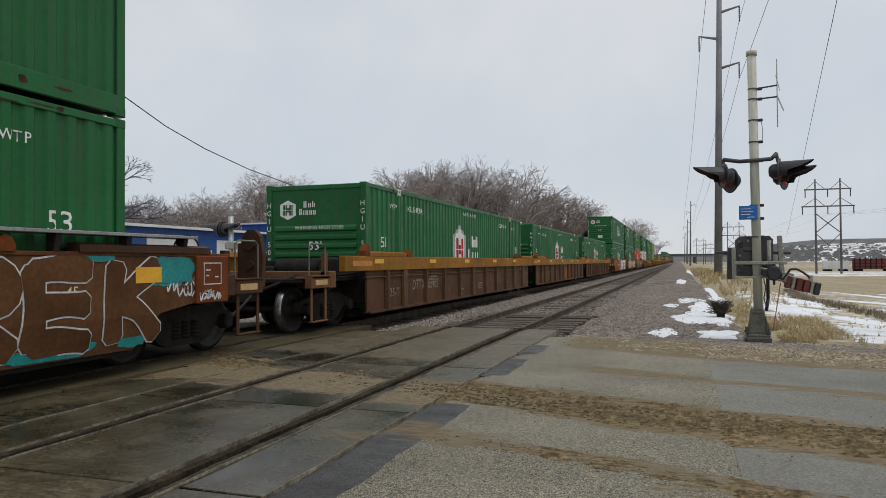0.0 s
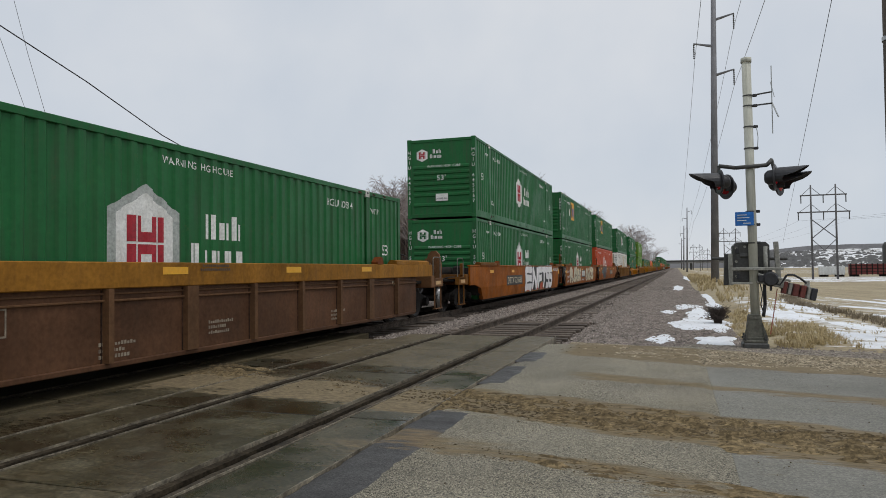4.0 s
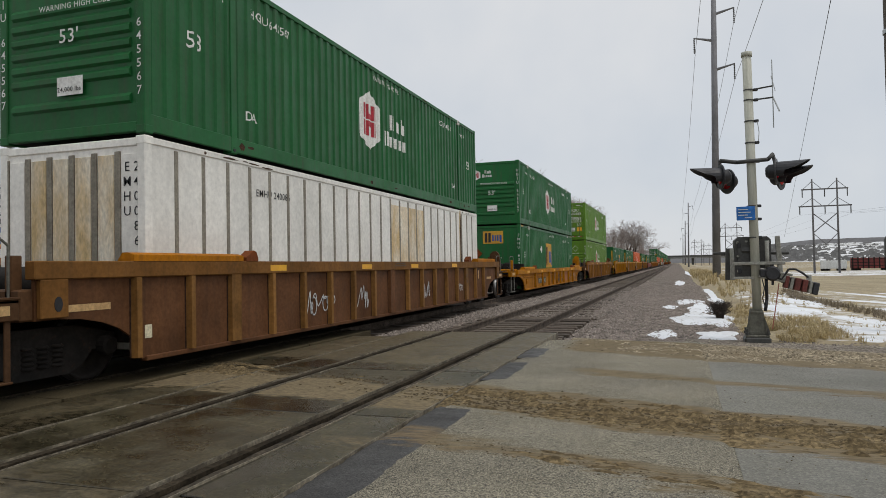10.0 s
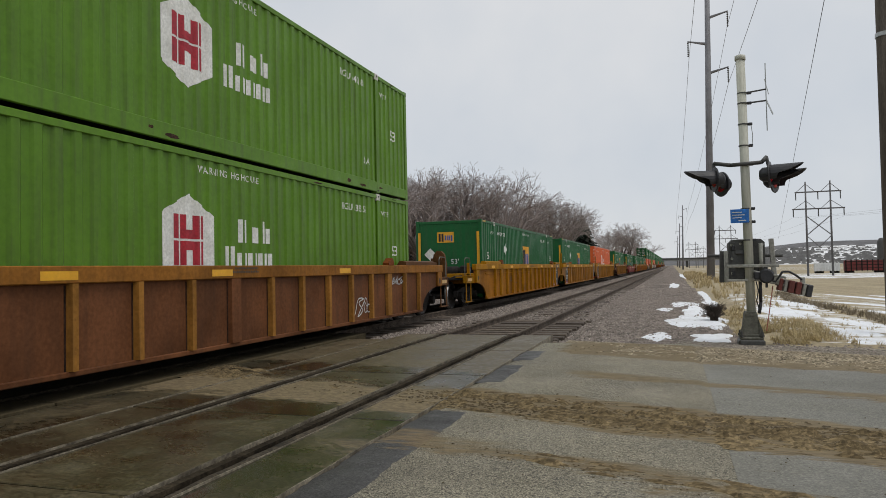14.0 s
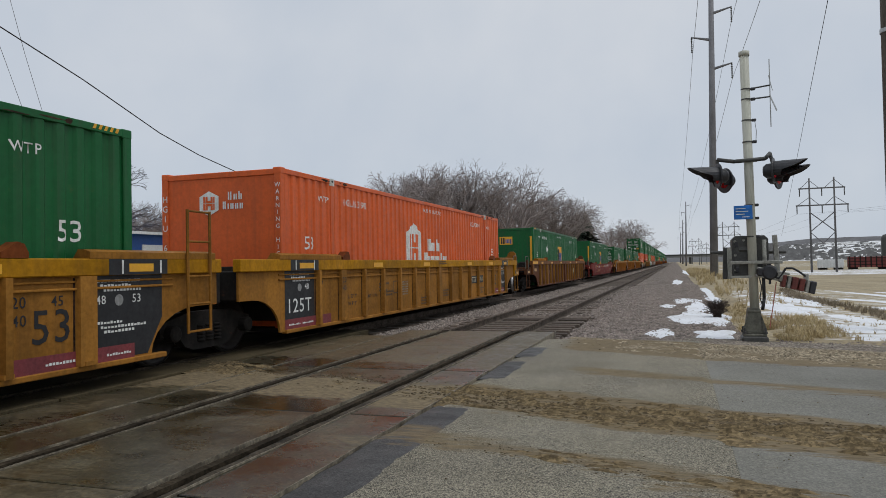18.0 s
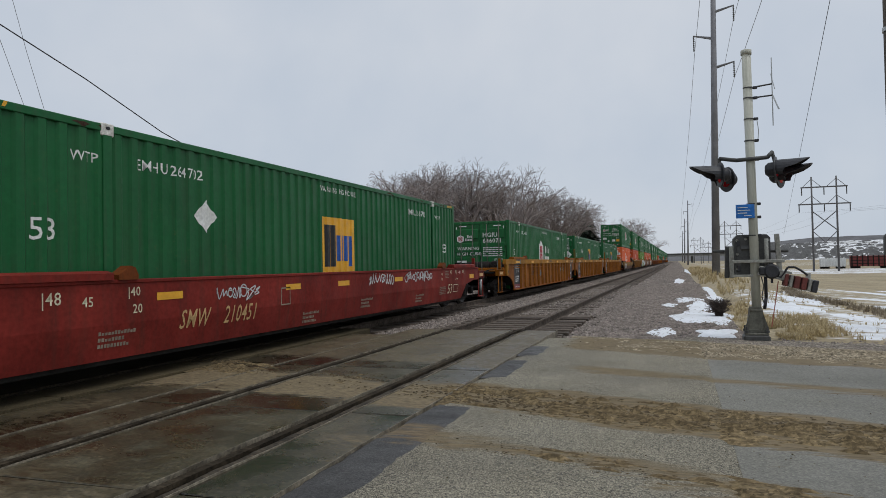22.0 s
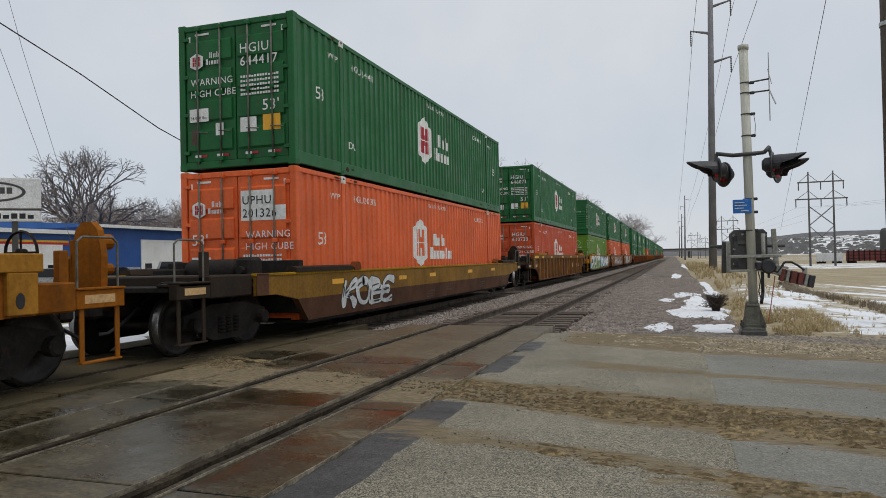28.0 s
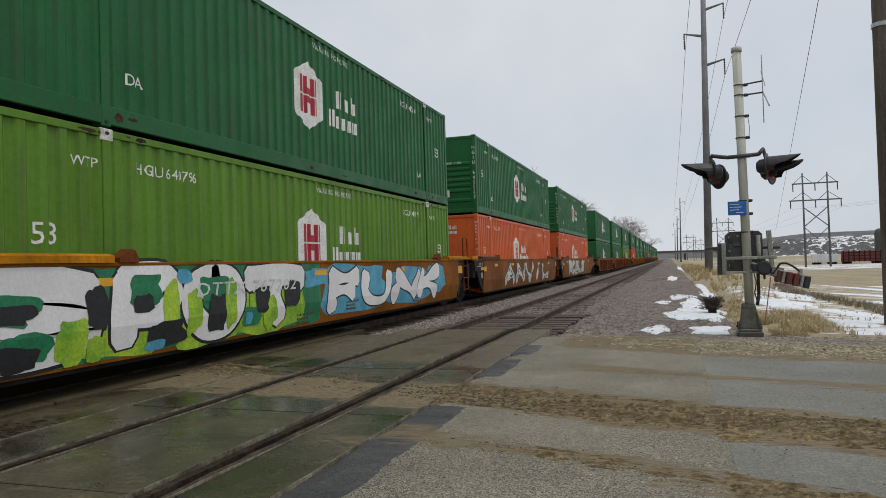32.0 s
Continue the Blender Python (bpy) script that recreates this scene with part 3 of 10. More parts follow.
def build_track():
    prof = [(-0.036, 0), (0.036, 0), (0.036, -0.035), (0.009, -0.048), (0.009, -0.15), (0.07, -0.168), (0.07, -0.178), (-0.07, -0.178),
            (-0.07, -0.168), (-0.009, -0.15), (-0.009, -0.048), (-0.036, -0.035)]
    for cx in (NEAR_X, TRAIN_X):
        for dx in (-0.7525, 0.7525):
            for y0, y1, m, lab in ((-80, 14.1, MUDRAIL, "mud-caked running rail through the road crossing"), (14.1, 900, RAILTOP, "rusty brown running rail with a dull top")):
                thing("rail", Shape().prism([(x, z) for x, z in prof], y0, y1, 1).mesh("rail", m), lab, "rail", (cx + dx, 0, 0), "rails of the two tracks", "structure")
    # rubber and packed dirt beside the rails within the crossing
    rng = random.Random(8)
    for cx in (NEAR_X, TRAIN_X):
        for dx in (-0.7525, 0.7525):
            sg = 1 if dx > 0 else -1
            open_gap = cx == NEAR_X and dx > 0
            for name, a, z, lift, lab in (("rail_seal", 0.050, 0.155 if open_gap else 0.098, -0.020, "packed muddy rubber seal along a rail"),
                                          ("flangeway_strip", -0.140, -0.04, -0.09 if open_gap else -0.014, "muddy flangeway strip along a rail")):
                ys = [-3.2 + 0.09 * i for i in range(189)]
                v = []
                for y in ys:
                    w = 0.012 * noise.noise((cx, y * 5, a * 40))
                    h = lift + 0.010 * noise.noise((y * 3, a * 30, cx)) + rng.uniform(-0.003, 0.003)
                    v += [(cx + dx + sg * a, y, h - 0.008), (cx + dx + sg * (a + z) / 2, y, h + 0.004), (cx + dx + sg * (z + (w if a < 0 else 0)), y, h - 0.006), (cx + dx + sg * (z + (w if a < 0 else 0)), y, -0.1)]
                f = [(4 * i + k, 4 * i + k + 1, 4 * i + k + 5, 4 * i + k + 4) for i in range(188) for k in range(3)]
                thing(name, Shape().add(v, f).mesh(name, GAPSHADE if open_gap and a < 0 else SEAL, True), lab, "crossing", kind="structure")
    # exposed ties past the crossing
    tie = Shape().box(-1.3, 1.3, -0.115, 0.115, -0.2, 0, 0.015).mesh("tie", TIE)
    long_tie = Shape().box(-1.55, 1.55, -0.115, 0.115, -0.2, 0, 0.015).mesh("tie", TIE)
    for cx in (NEAR_X, TRAIN_X):
        base = tagged(new("track_ties"), "dark weathered timber ties in the ballast", "track", kind="structure")
        for i in range(110):
            y = 14.3 + i * 0.53
            p = part("tie", long_tie if i < 13 else tie, base, (cx + random.uniform(-0.05, 0.05), y, -0.165 + random.uniform(-0.012, 0.012)), turn=(0, 0, random.uniform(-0.8, 0.8)))
        s = Shape()
        for i in range(320):
            y = 72.5 + i * 0.53
            s.box(cx - 1.3, cx + 1.3, y - 0.115, y + 0.115, -0.37, -0.165)
        part("tie_run", s.mesh("tie_run", TIE, fix=False), base)["kind"] = "stuff"
    # ballast bed: shoulders fall to both sides
    cols = [-12.6, -10.6, -9.9, -9.3, -8.0, -6.6, -6.0, -5.4, -3.9, -2.28, -1.95, -1.2, -0.7, -0.2, 0.5, 1.05, 1.6]
    hts = [-0.3, -0.24, -0.2, -0.2, -0.195, -0.2, -0.2, -0.2, -0.195, -0.21, -0.13, -0.11, -0.1, -0.1, -0.09, -0.12, -0.3]
    rows = [13.2 + 0.35 * i for i in range(75)] + [40 + 2.5 * i for i in range(40)] + [150, 250, 500, 900]
    v = [(x + 0.1 * noise.noise((x, y, 7)), y, h - (0.07 if h in (-0.195, -0.21) and y < 21 else 0) + (0.025 * noise.noise((x * 4, y * 3, 1)) if y < 60 else 0)) for y in rows for x, h in zip(cols, hts)]
    n = len(cols)
    f = [(j * n + i, j * n + i + 1, (j + 1) * n + i + 1, (j + 1) * n + i) for j in range(len(rows) - 1) for i in range(n - 1)]
    thing("ballast", Shape().add(v, f).mesh("ballast", BALLAST, True), "pinkish grey crushed stone bed under both tracks", "ballast", kind="structure")
    v2 = [(x, y, h) for y in (-80, -3.3) for x, h in zip(cols, hts)]
    thing("ballast", Shape().add(v2, [(i, i + 1, n + i + 1, n + i) for i in range(n - 1)]).mesh("ballast", BALLAST), "grey crushed stone bed before the crossing", "ballast", kind="structure")
    # loose stones
    s, rng = Shape(), random.Random(5)
    for k in range(30000):
        y = 13.3 + 32 * rng.random() ** 1.9
        x = rng.uniform(-6.5, 1.2)
        if abs(abs(x - NEAR_X) - 0.75) < 0.09:
            continue
        if abs(x - NEAR_X) < 1.3 and rng.random() < (0.6 if y < 18 else 0.2):
            continue
        r = rng.uniform(0.018, 0.042) * (1 + y / 60)
        z = -0.11 if x > -1.9 else (-0.25 if abs(x - NEAR_X) < 1.8 and y < 20 else -0.19)
        a = rng.uniform(0, 6.28)
        c, d = math.cos(a) * r, math.sin(a) * r
        t = rng.uniform(0.5, 0.9) * r
        s.add([(x + c, y + d, z), (x - d * 0.9, y + c * 0.8, z), (x - c, y - d, z), (x + d, y - c * 0.9, z),
               (x + c * 0.4, y + d * 0.5, z + t), (x - c * 0.5, y - d * 0.3, z + t * 0.8)],
              [(0, 1, 4), (1, 2, 5), (1, 5, 4), (2, 3, 5), (3, 0, 4), (3, 4, 5)])
    for k in range(5200):
        x, v = rng.uniform(-1.2, 5.5), rng.gauss(12.9, 0.45)
        y = v - 0.33 * x
        r = rng.uniform(0.012, 0.04)
        a = rng.uniform(0, 6.28)
        c, d, t, z = math.cos(a) * r, math.sin(a) * r, rng.uniform(0.5, 0.9) * r, max(soil(x, y), -0.1) + 0.0
        s.add([(x + c, y + d, z), (x - d * 0.9, y + c * 0.8, z), (x - c, y - d, z), (x + d, y - c * 0.9, z),
               (x + c * 0.4, y + d * 0.5, z + t), (x - c * 0.5, y - d * 0.3, z + t * 0.8)],
              [(0, 1, 4), (1, 2, 5), (1, 5, 4), (2, 3, 5), (3, 0, 4), (3, 4, 5)])
    thing("ballast_stones", s.mesh("ballast_stones", STONE, fix=False), "loose crushed stones lying on the ballast", "stones", kind="stuff")


build_track()
GRAVEL = surface("muddy gravel shoulder", (0.235, 0.205, 0.165), (0.15, 0.125, 0.095), rough=0.95, scale=1.2, fine=20, speck=0.3, bump=1.0, bscale=26, bdist=0.03, vary=0,
                 stones=0.4, stonescale=26)
sheet("gravel_shoulder", 0.0, 7.0, 12.7, 14.5, -0.05, 0.12, GRAVEL, "muddy grey gravel shoulder round the signal base", 0.16, 21, -0.33, 0.02, 0.05, "gravel")

# ---- the train: containers ----
LEN, HALF, TALL = 16.15, 1.295, 2.896
PITCH, DEEP = 0.28, 0.031


def wave(y):
    """How far the corrugated side lies inside its outer plane at y."""
    a = (y - 0.16) % PITCH
    if a < 0.105:
        return 0.0
    if a < 0.14:
        return DEEP * (a - 0.105) / 0.035
    if a < 0.245:
        return DEEP
    return DEEP * (1 - (a - 0.245) / 0.035)


def wave_breaks(y0, y1):
    out, k = [], int((y0 - 0.16) // PITCH) - 1
    while 0.16 + k * PITCH < y1 + PITCH:
        out += [0.16 + k * PITCH + o for o in (0, 0.105, 0.14, 0.245)]
        k += 1
    return [y for y in out if y0 < y < y1]


def side_wall(mat):
    ys = [0.14] + wave_breaks(0.14, LEN - 0.14) + [LEN - 0.14]
    xs = [HALF - 0.012 - (0 if abs(y - 1.98) < 0.1 else wave(y)) for y in ys]
    n = len(ys)
    v = [(x, y, z) for z in (0.24, 2.80) for x, y in zip(xs, ys)] + [(HALF - 0.07, y, z) for z in (0.24, 2.80) for y in (ys[0], ys[-1])]
    f = [(i, i + 1, n + i + 1, n + i) for i in range(n - 1)] + [(2 * n, 2 * n + 2, 2 * n + 3, 2 * n + 1)]
    return Shape().add(v, f).mesh("side_wall", mat)


def nose_wall(mat):
    return Shape().box(-HALF + 0.10, HALF - 0.10, 0.03, 0.10, 0.16, 2.80).mesh("front_wall", mat)


def nose_ribs(base, mat):
    rib = kept(("nrib", mat.name), lambda: Shape().prism([(0.03, 0), (-0.012, 0.035), (-0.012, 0.10), (0.03, 0.15)], -HALF + 0.24, HALF - 0.24, 0).mesh("end_rib", mat))
    for z in (0.42, 0.78, 0.98, 1.18, 1.38, 1.58, 1.78):
        part("end_rib", rib, base, (0, 0, z))


def door_leaf(mat):
    s = Shape().box(-0.565, 0.565, 0.03, 0.09, 0.17, 2.76, 0.01)
    return s.mesh("door", mat)


def hexagon(w, h):
    return [(-w / 2, -h * 0.28), (0, -h / 2), (w / 2, -h * 0.28), (w / 2, h * 0.28), (0, h / 2), (-w / 2, h * 0.28)]


def rect(x0, x1, y0, y1):
    return [(x0, y0), (x1, y0), (x1, y1), (x0, y1)]


def flat_mesh(polys):
    """Outlines in x and y, as one flat mesh."""
    s = Shape()
    for p in polys:
        s.add([(*q, 0) for q in p], [tuple(range(len(p)))])
    return s


def on_side(key, source, y, z, mat, follow=True, out=0.004, plane=HALF - 0.012, low=None, crease=None):
    """Lays a flat mesh on the side that faces the road, down into the corrugation."""
    def make():
        bm = bmesh.new()
        if isinstance(source, Shape):
            vs = [bm.verts.new(p) for p in source.v]
            for q in source.f:
                bm.faces.new([vs[i] for i in q])
        else:
            bm.from_mesh(source)
        for v in bm.verts:
            v.co = (0, v.co.x + y, v.co.y + z)
        if low is not None:
            bmesh.ops.bisect_plane(bm, geom=bm.verts[:] + bm.edges[:] + bm.faces[:], plane_co=(0, 0, low), plane_no=(0, 0, 1), clear_inner=True)
        if follow:
            lo, hi = min(v.co.y for v in bm.verts), max(v.co.y for v in bm.verts)
            for b in wave_breaks(lo, hi):
                bmesh.ops.bisect_plane(bm, geom=bm.verts[:] + bm.edges[:] + bm.faces[:], plane_co=(0, b, 0), plane_no=(0, 1, 0))
        if crease:
            bmesh.ops.bisect_plane(bm, geom=bm.verts[:] + bm.edges[:] + bm.faces[:], plane_co=(0, 0, crease), plane_no=(0, 0, 1))
        for v in bm.verts:
            v.co.x = plane + out - (max(0, crease - v.co.z) * 0.131 if crease else 0) - (wave(v.co.y) if follow else 0)
        bmesh.ops.recalc_face_normals(bm, faces=bm.faces)
        me = bpy.data.meshes.new("marking")
        bm.to_mesh(me)
        bm.free()
        me.materials.append(mat)
        return me
    return kept(("side", key, round(y, 2), round(z, 2), mat.name, follow, plane, round(out, 4)), make)


def on_end(key, source, x, z, mat, y=-0.018):
    def make():
        if isinstance(source, Shape):
            vs, fs = source.v, source.f
        else:
            vs, fs = [tuple(v.co) for v in source.vertices], [tuple(p.vertices) for p in source.polygons]
        return Shape().add([(a + x, y, b + z) for a, b, _ in vs], fs).mesh("marking", mat)
    return kept(("end", key, round(x, 2), round(z, 2), mat.name, round(y, 3)), make)


def blocks(w, h, n, seed, gap=0.25):
    """A row of plain bars the size of a word that cannot be lettered."""
    rng, out, x = random.Random(seed), [], 0.0
    step = w / n
    for i in range(n):
        t = h * rng.choice((1.0, 1.0, 0.72))
        out.append(rect(i * step, i * step + step * (1 - gap), 0, t))
    return flat_mesh(out)


def word_shape(w, h, long=False):
    """A firm's name as two rows of plain upright bars."""
    a, s = w / 5, Shape()
    rows = ((h * 0.56, h * 0.44, ((1.15, 1.0), (1.62, 1.0), (2.35, 0.7), (2.8, 0.7), (3.4, 1.0), (3.85, 0.7))),
            (h * 0.06, h * 0.42, ((0.0, 1.0), (0.38, 1.0), (1.05, 0.72), (1.65, 0.72), (2.05, 0.72), (2.65, 0.72), (3.05, 0.72), (3.65, 0.72), (4.05, 0.72))))
    if long:
        rows = ((h * 0.54, h * 0.42, ((0.65, 1.0), (1.0, 1.0), (1.5, 0.7), (1.85, 0.7), (2.3, 1.0), (2.62, 0.7))),
                (h * 0.06, h * 0.42, ((0.0, 1.0), (0.32, 1.0), (0.8, 0.72), (1.2, 0.72), (1.5, 0.72), (1.9, 0.72), (2.2, 0.72), (2.6, 0.72), (3.2, 1.0), (3.6, 0.72), (3.9, 0.72), (4.35, 0.72))))
    for z, tall, bars in rows:
        for x, k in bars:
            t = flat_mesh([rect(x * a, x * a + 0.3 * a, z, z + k * tall)])
            s.add(t.v, t.f)
    return s


def emblem_bars(w, h):
    """The red bars inside the white emblem."""
    out = []
    for s in (-1, 1):
        for a, b in ((-0.30, -0.175), (-0.15, -0.065), (0.09, 0.20), (0.225, 0.30)):
            out.append(rect(a * w, b * w, *sorted((s * 0.012 * h, s * 0.27 * h))))
        out.append(rect(-0.065 * w, 0.09 * w, *sorted((s * 0.012 * h, s * 0.11 * h))))
    return flat_mesh(out)


def yellow_bars(w, h, tone):
    """Dark and blue bars on the yellow emblem."""
    if tone == 0:
        return flat_mesh([rect(w * 0.10, w * 0.22, h * 0.10, h * 0.86), rect(w * 0.27, w * 0.39, h * 0.10, h * 0.86)])
    return flat_mesh([rect(w * 0.46, w * 0.54, h * 0.20, h * 0.68), rect(w * 0.585, w * 0.645, h * 0.20, h * 0.68), rect(w * 0.69, w * 0.77, h * 0.20, h * 0.68), rect(w * 0.82, w * 0.92, h * 0.10, h * 0.68)])


BUILT = {}
KINDS = {
    "green_old": (GREEN, "nose", "emblem_big", "dark green corrugated freight container with large bordered white emblem"),
    # key: paint, end, marking, label
    "green_nose": (GREEN, "nose", "emblem", "dark green corrugated steel freight container with white emblem"),
    "green_door": (GREEN, "door", "emblem", "dark green freight container with barred end doors and white emblem"),
    "lime_nose": (LIME, "nose", "emblem", "light green corrugated freight container with white emblem"),
    "lime_door": (LIME, "door", "emblem", "light green freight container with barred end doors"),
    "orange_nose": (DEEP_ORANGE, "plain", "emblem_white", "bright orange corrugated freight container with white lettering"),
    "orange_door": (ORANGE, "door", "emblem_white", "bright orange freight container with barred end doors"),
    "red_nose": (RED_ORANGE, "plain", "emblem_white", "faded red-orange corrugated freight container with white lettering"),
    "red_door": (RED_ORANGE, "door", "emblem_white", "faded red-orange freight container with barred end doors"),
    "yellow_nose": (EGREEN, "striped", "yellow", "deep green freight container with yellow square emblem and yellow end stripes"),
    "yellow_door": (EGREEN, "door", "yellow", "deep green freight container with yellow emblem and end doors"),
    "yellow_top": (GREEN, "nose", "yellow_top", "dark green freight container with yellow emblem near its front"),
    "yellow_low": (GREEN, "plain", "yellow_big", "dark green freight container with large ochre emblem"),
    "white": (WHITE_BOX, "posts", "", "dirty white freight container with dark vertical posts"),
}


ROD = surface("dull weathered locking rod", (0.15, 0.15, 0.125), (0.075, 0.07, 0.055), rough=0.55, scale=6, speck=0.15, bump=0, vary=0.1)
SCUFF = surface("scraped rusty paint", (0.085, 0.042, 0.026), (0.03, 0.022, 0.018), rough=0.85, scale=6, fine=30, speck=0.25, bump=0.1, vary=0, spec=0.1)


def build_container(kind, number, far=False):
    mat, end, mark, label = KINDS[kind]
    base = tagged(new("freight_container"), label, "container", "containers on the train")
    k = mat.name
    c = lambda name, make: kept((name, k), make)
    wall = c("side", lambda: side_wall(mat))
    if kind != "white":
        part("side_wall", wall, base)
        w2 = part("side_wall", wall, base, (0, LEN, 0), turn=(0, 0, 180))
    else:
        plain = c("plainside", lambda: Shape().box(HALF - 0.07, HALF - 0.015, 0.14, LEN - 0.14, 0.14, 2.80).mesh("side_wall", mat))
        part("side_wall", plain, base)
        part("side_wall", plain, base, (0, LEN, 0), turn=(0, 0, 180))
        seam = kept("seam", lambda: Shape().box(HALF - 0.02, HALF - 0.004, -0.036, 0.036, 0.2, 2.76).mesh("side_seam", SEAM))
        for i in range(26):
            part("side_seam", seam, base, (0, 0.62 + i * 0.597, 0))
        part("side_post", kept("whitepost", lambda: Shape().box(-0.04, 0.006, -0.075, 0.075, 0.1, 2.86, 0.008).mesh("side_post", STAINED)), base, (HALF, LEN - 1.98, 0), "rust-stained lifting post")
        streak = kept("rstreak", lambda: flat_mesh([[(0.02 * j, 0.15 + 0.3 * (j % 3)), (0.02 * j + 0.017, 0.2 + 0.3 * (j % 2)), (0.02 * j + 0.015, 2.78 - 0.25 * (j % 2)), (0.02 * j + 0.003, 2.7)] for j in range(7)]))
        part("rust_patch", on_side("rstreak", streak, LEN - 2.05, 0, SCUFF, False, 0.002, HALF + 0.006), base, label="rusty streaks")
        bar = kept("endseam", lambda: Shape().box(-0.045, 0.045, -0.012, 0.03, 0.2, 2.7).mesh("end_post", SEAM))
        for i in range(7):
            part("end_post", bar, base, (-1.18 + i * 0.40, 0.02, 0))
    post = c("far_post" if far else "corner_post", lambda: Shape().box(-0.07, 0.07, -0.07, 0.07, 0.0 if far else 0.1, TALL if far else 2.8, 0.012).mesh("corner_post", mat))
    for x in (-HALF + 0.07, HALF - 0.07):
        for y in (0.07, LEN - 0.07):
            part("corner_post", post, base, (x, y, 0))
    mid = c("side_post", lambda: Shape().box(-0.04, 0.006, -0.075, 0.075, 0.1, 2.86, 0.008).mesh("side_post", mat))
    if kind != "white":
        for y in (1.98, LEN - 1.98):
            part("side_post", mid, base, (HALF, y, 0))
            part("side_post", mid, base, (-HALF, y, 0), turn=(0, 0, 180))
    top = c("top_rail", lambda: Shape().box(-0.03, 0.03, 0.1, LEN - 0.1, -0.035, 0.06, 0.008).mesh("top_rail", mat))
    low = c("bottom_rail", lambda: Shape().box(-0.03, 0.03, 0.1, LEN - 0.1, 0.03, 0.27, 0.01).mesh("bottom_rail", mat))
    for s in (-1, 1):
        part("top_rail", top, base, (s * (HALF - 0.03), 0, 2.82))
        part("bottom_rail", low, base, (s * (HALF - 0.03), 0, 0))
    part("roof", c("roof", lambda: Shape().box(-HALF + 0.05, HALF - 0.05, 0.05, LEN - 0.05, 2.80, 2.86, 0.01).mesh("roof", mat)), base)
    part("floor", kept("cfloor", lambda: Shape().box(-HALF + 0.05, HALF - 0.05, 0.06, LEN - 0.06, 0.06, 0.16).mesh("floor", GRIMY)), base)
    if far:
        part("front_wall", c("front", lambda: nose_wall(mat)), base)
        part("rear_wall", c("rear", lambda: Shape().box(-HALF + 0.1, HALF - 0.1, LEN - 0.12, LEN - 0.03, 0.05, 2.85, 0.01).mesh("rear_wall", mat)), base)
        if mark.startswith("emblem"):
            part("emblem", on_side("hex", flat_mesh([hexagon(1.15, 1.36)]), 7.25, 1.56, WHITE), base, label="white emblem")
            part("emblem", on_side("name", word_shape(1.5, 0.86), 8.15, 1.08, WHITE), base, label="white name in plain shapes")
        return base
    cast = kept("casting", lambda: Shape().box(-0.082, 0.086, -0.105, 0.105, -0.10, 0.06, 0.012).mesh("corner_casting", CASTING))
    own = c("casting", lambda: Shape().box(-0.082, 0.082, -0.085, 0.085, -0.06, 0.06, 0.012).mesh("corner_casting", mat))
    eye = kept("eye", lambda: Shape().prism([(0.035 * math.cos(a * 0.785), 0.022 * math.sin(a * 0.785)) for a in range(8)], 0.078, 0.086, 0).mesh("casting_hole", BLACK))
    for x in (-HALF + 0.078, HALF - 0.078):
        for z in (0.062, TALL - 0.062):
            for y in (0.083, LEN - 0.083):
                part("corner_casting", own, base, (x, y, z))
            if x > 0 and kind != "white":
                for y in (1.98, LEN - 1.98):
                    ca = part("corner_casting", cast if z > 1 else own, base, (x, y, z))
                    part("casting_hole", eye, ca, (0.006, 0, 0))
    end_beam = c("end_beam", lambda: Shape().box(-HALF + 0.14, HALF - 0.14, 0.01, 0.12, 0.03, 0.17, 0.012).mesh("end_beam", mat))
    head = c("head_beam", lambda: Shape().box(-HALF + 0.14, HALF - 0.14, 0.01, 0.12, 2.76, 2.87, 0.012).mesh("head_beam", mat))
    part("end_beam", end_beam, base)
    part("head_beam", head, base)
    part("rear_wall", c("rear", lambda: Shape().box(-HALF + 0.1, HALF - 0.1, LEN - 0.12, LEN - 0.03, 0.05, 2.85, 0.01).mesh("rear_wall", mat)), base)
    # the end that faces the road
    num = str(number)
    if end == "door":
        leaf = c("leaf", lambda: door_leaf(mat))
        rod = c("rod", lambda: Shape().tube((0, -0.03, 0.12), (0, -0.03, 2.84), 0.017, n=8).mesh("lock_rod", SILVER if mark == "yellow" else ROD, True))
        keeper = c("keeper", lambda: Shape().box(-0.045, 0.045, -0.05, 0.03, -0.04, 0.04, 0.01).mesh("rod_keeper", mat))
        hinge = c("hinge", lambda: Shape().box(-0.06, 0.06, -0.02, 0.03, -0.035, 0.035, 0.008).mesh("hinge", mat))
        handle = c("handle", lambda: Shape().path([(0, -0.04, 0), (0.14, -0.055, -0.015), (0.28, -0.05, -0.03)], 0.012).mesh("handle", ROD))
        for sx in (-1, 1):
            d = part("door", leaf, base, (sx * 0.575, 0, 0))
            for z in (0.36, 0.95, 1.54, 2.12):
                part("door_panel", c("dpan", lambda: Shape().prism([(0.031, 0), (-0.01, 0.04), (-0.01, 0.40), (0.031, 0.44)], -0.50, 0.50, 0).mesh("door_panel", mat)), d, (0, 0, z))
            for rx in (-0.26, 0.26):
                part("lock_rod", rod, d, (rx * 1.0, 0, 0))
                for z in (0.2, 1.5, 2.78):
                    part("rod_keeper", keeper, d, (rx, 0, z))
                part("handle", handle, d, (rx - 0.04, 0, 0.75))
            for z in (0.35, 1.1, 1.85, 2.6):
                part("hinge", hinge, d, (sx * 0.545, 0, z))
            part("marking", kept("doorbar", lambda: Shape().box(-0.16, 0.16, -0.003, 0.003, -0.02, 0.02).mesh("marking", WHITE)), d, (sx * 0.18, 0.02, 2.68), "white reflective strip")
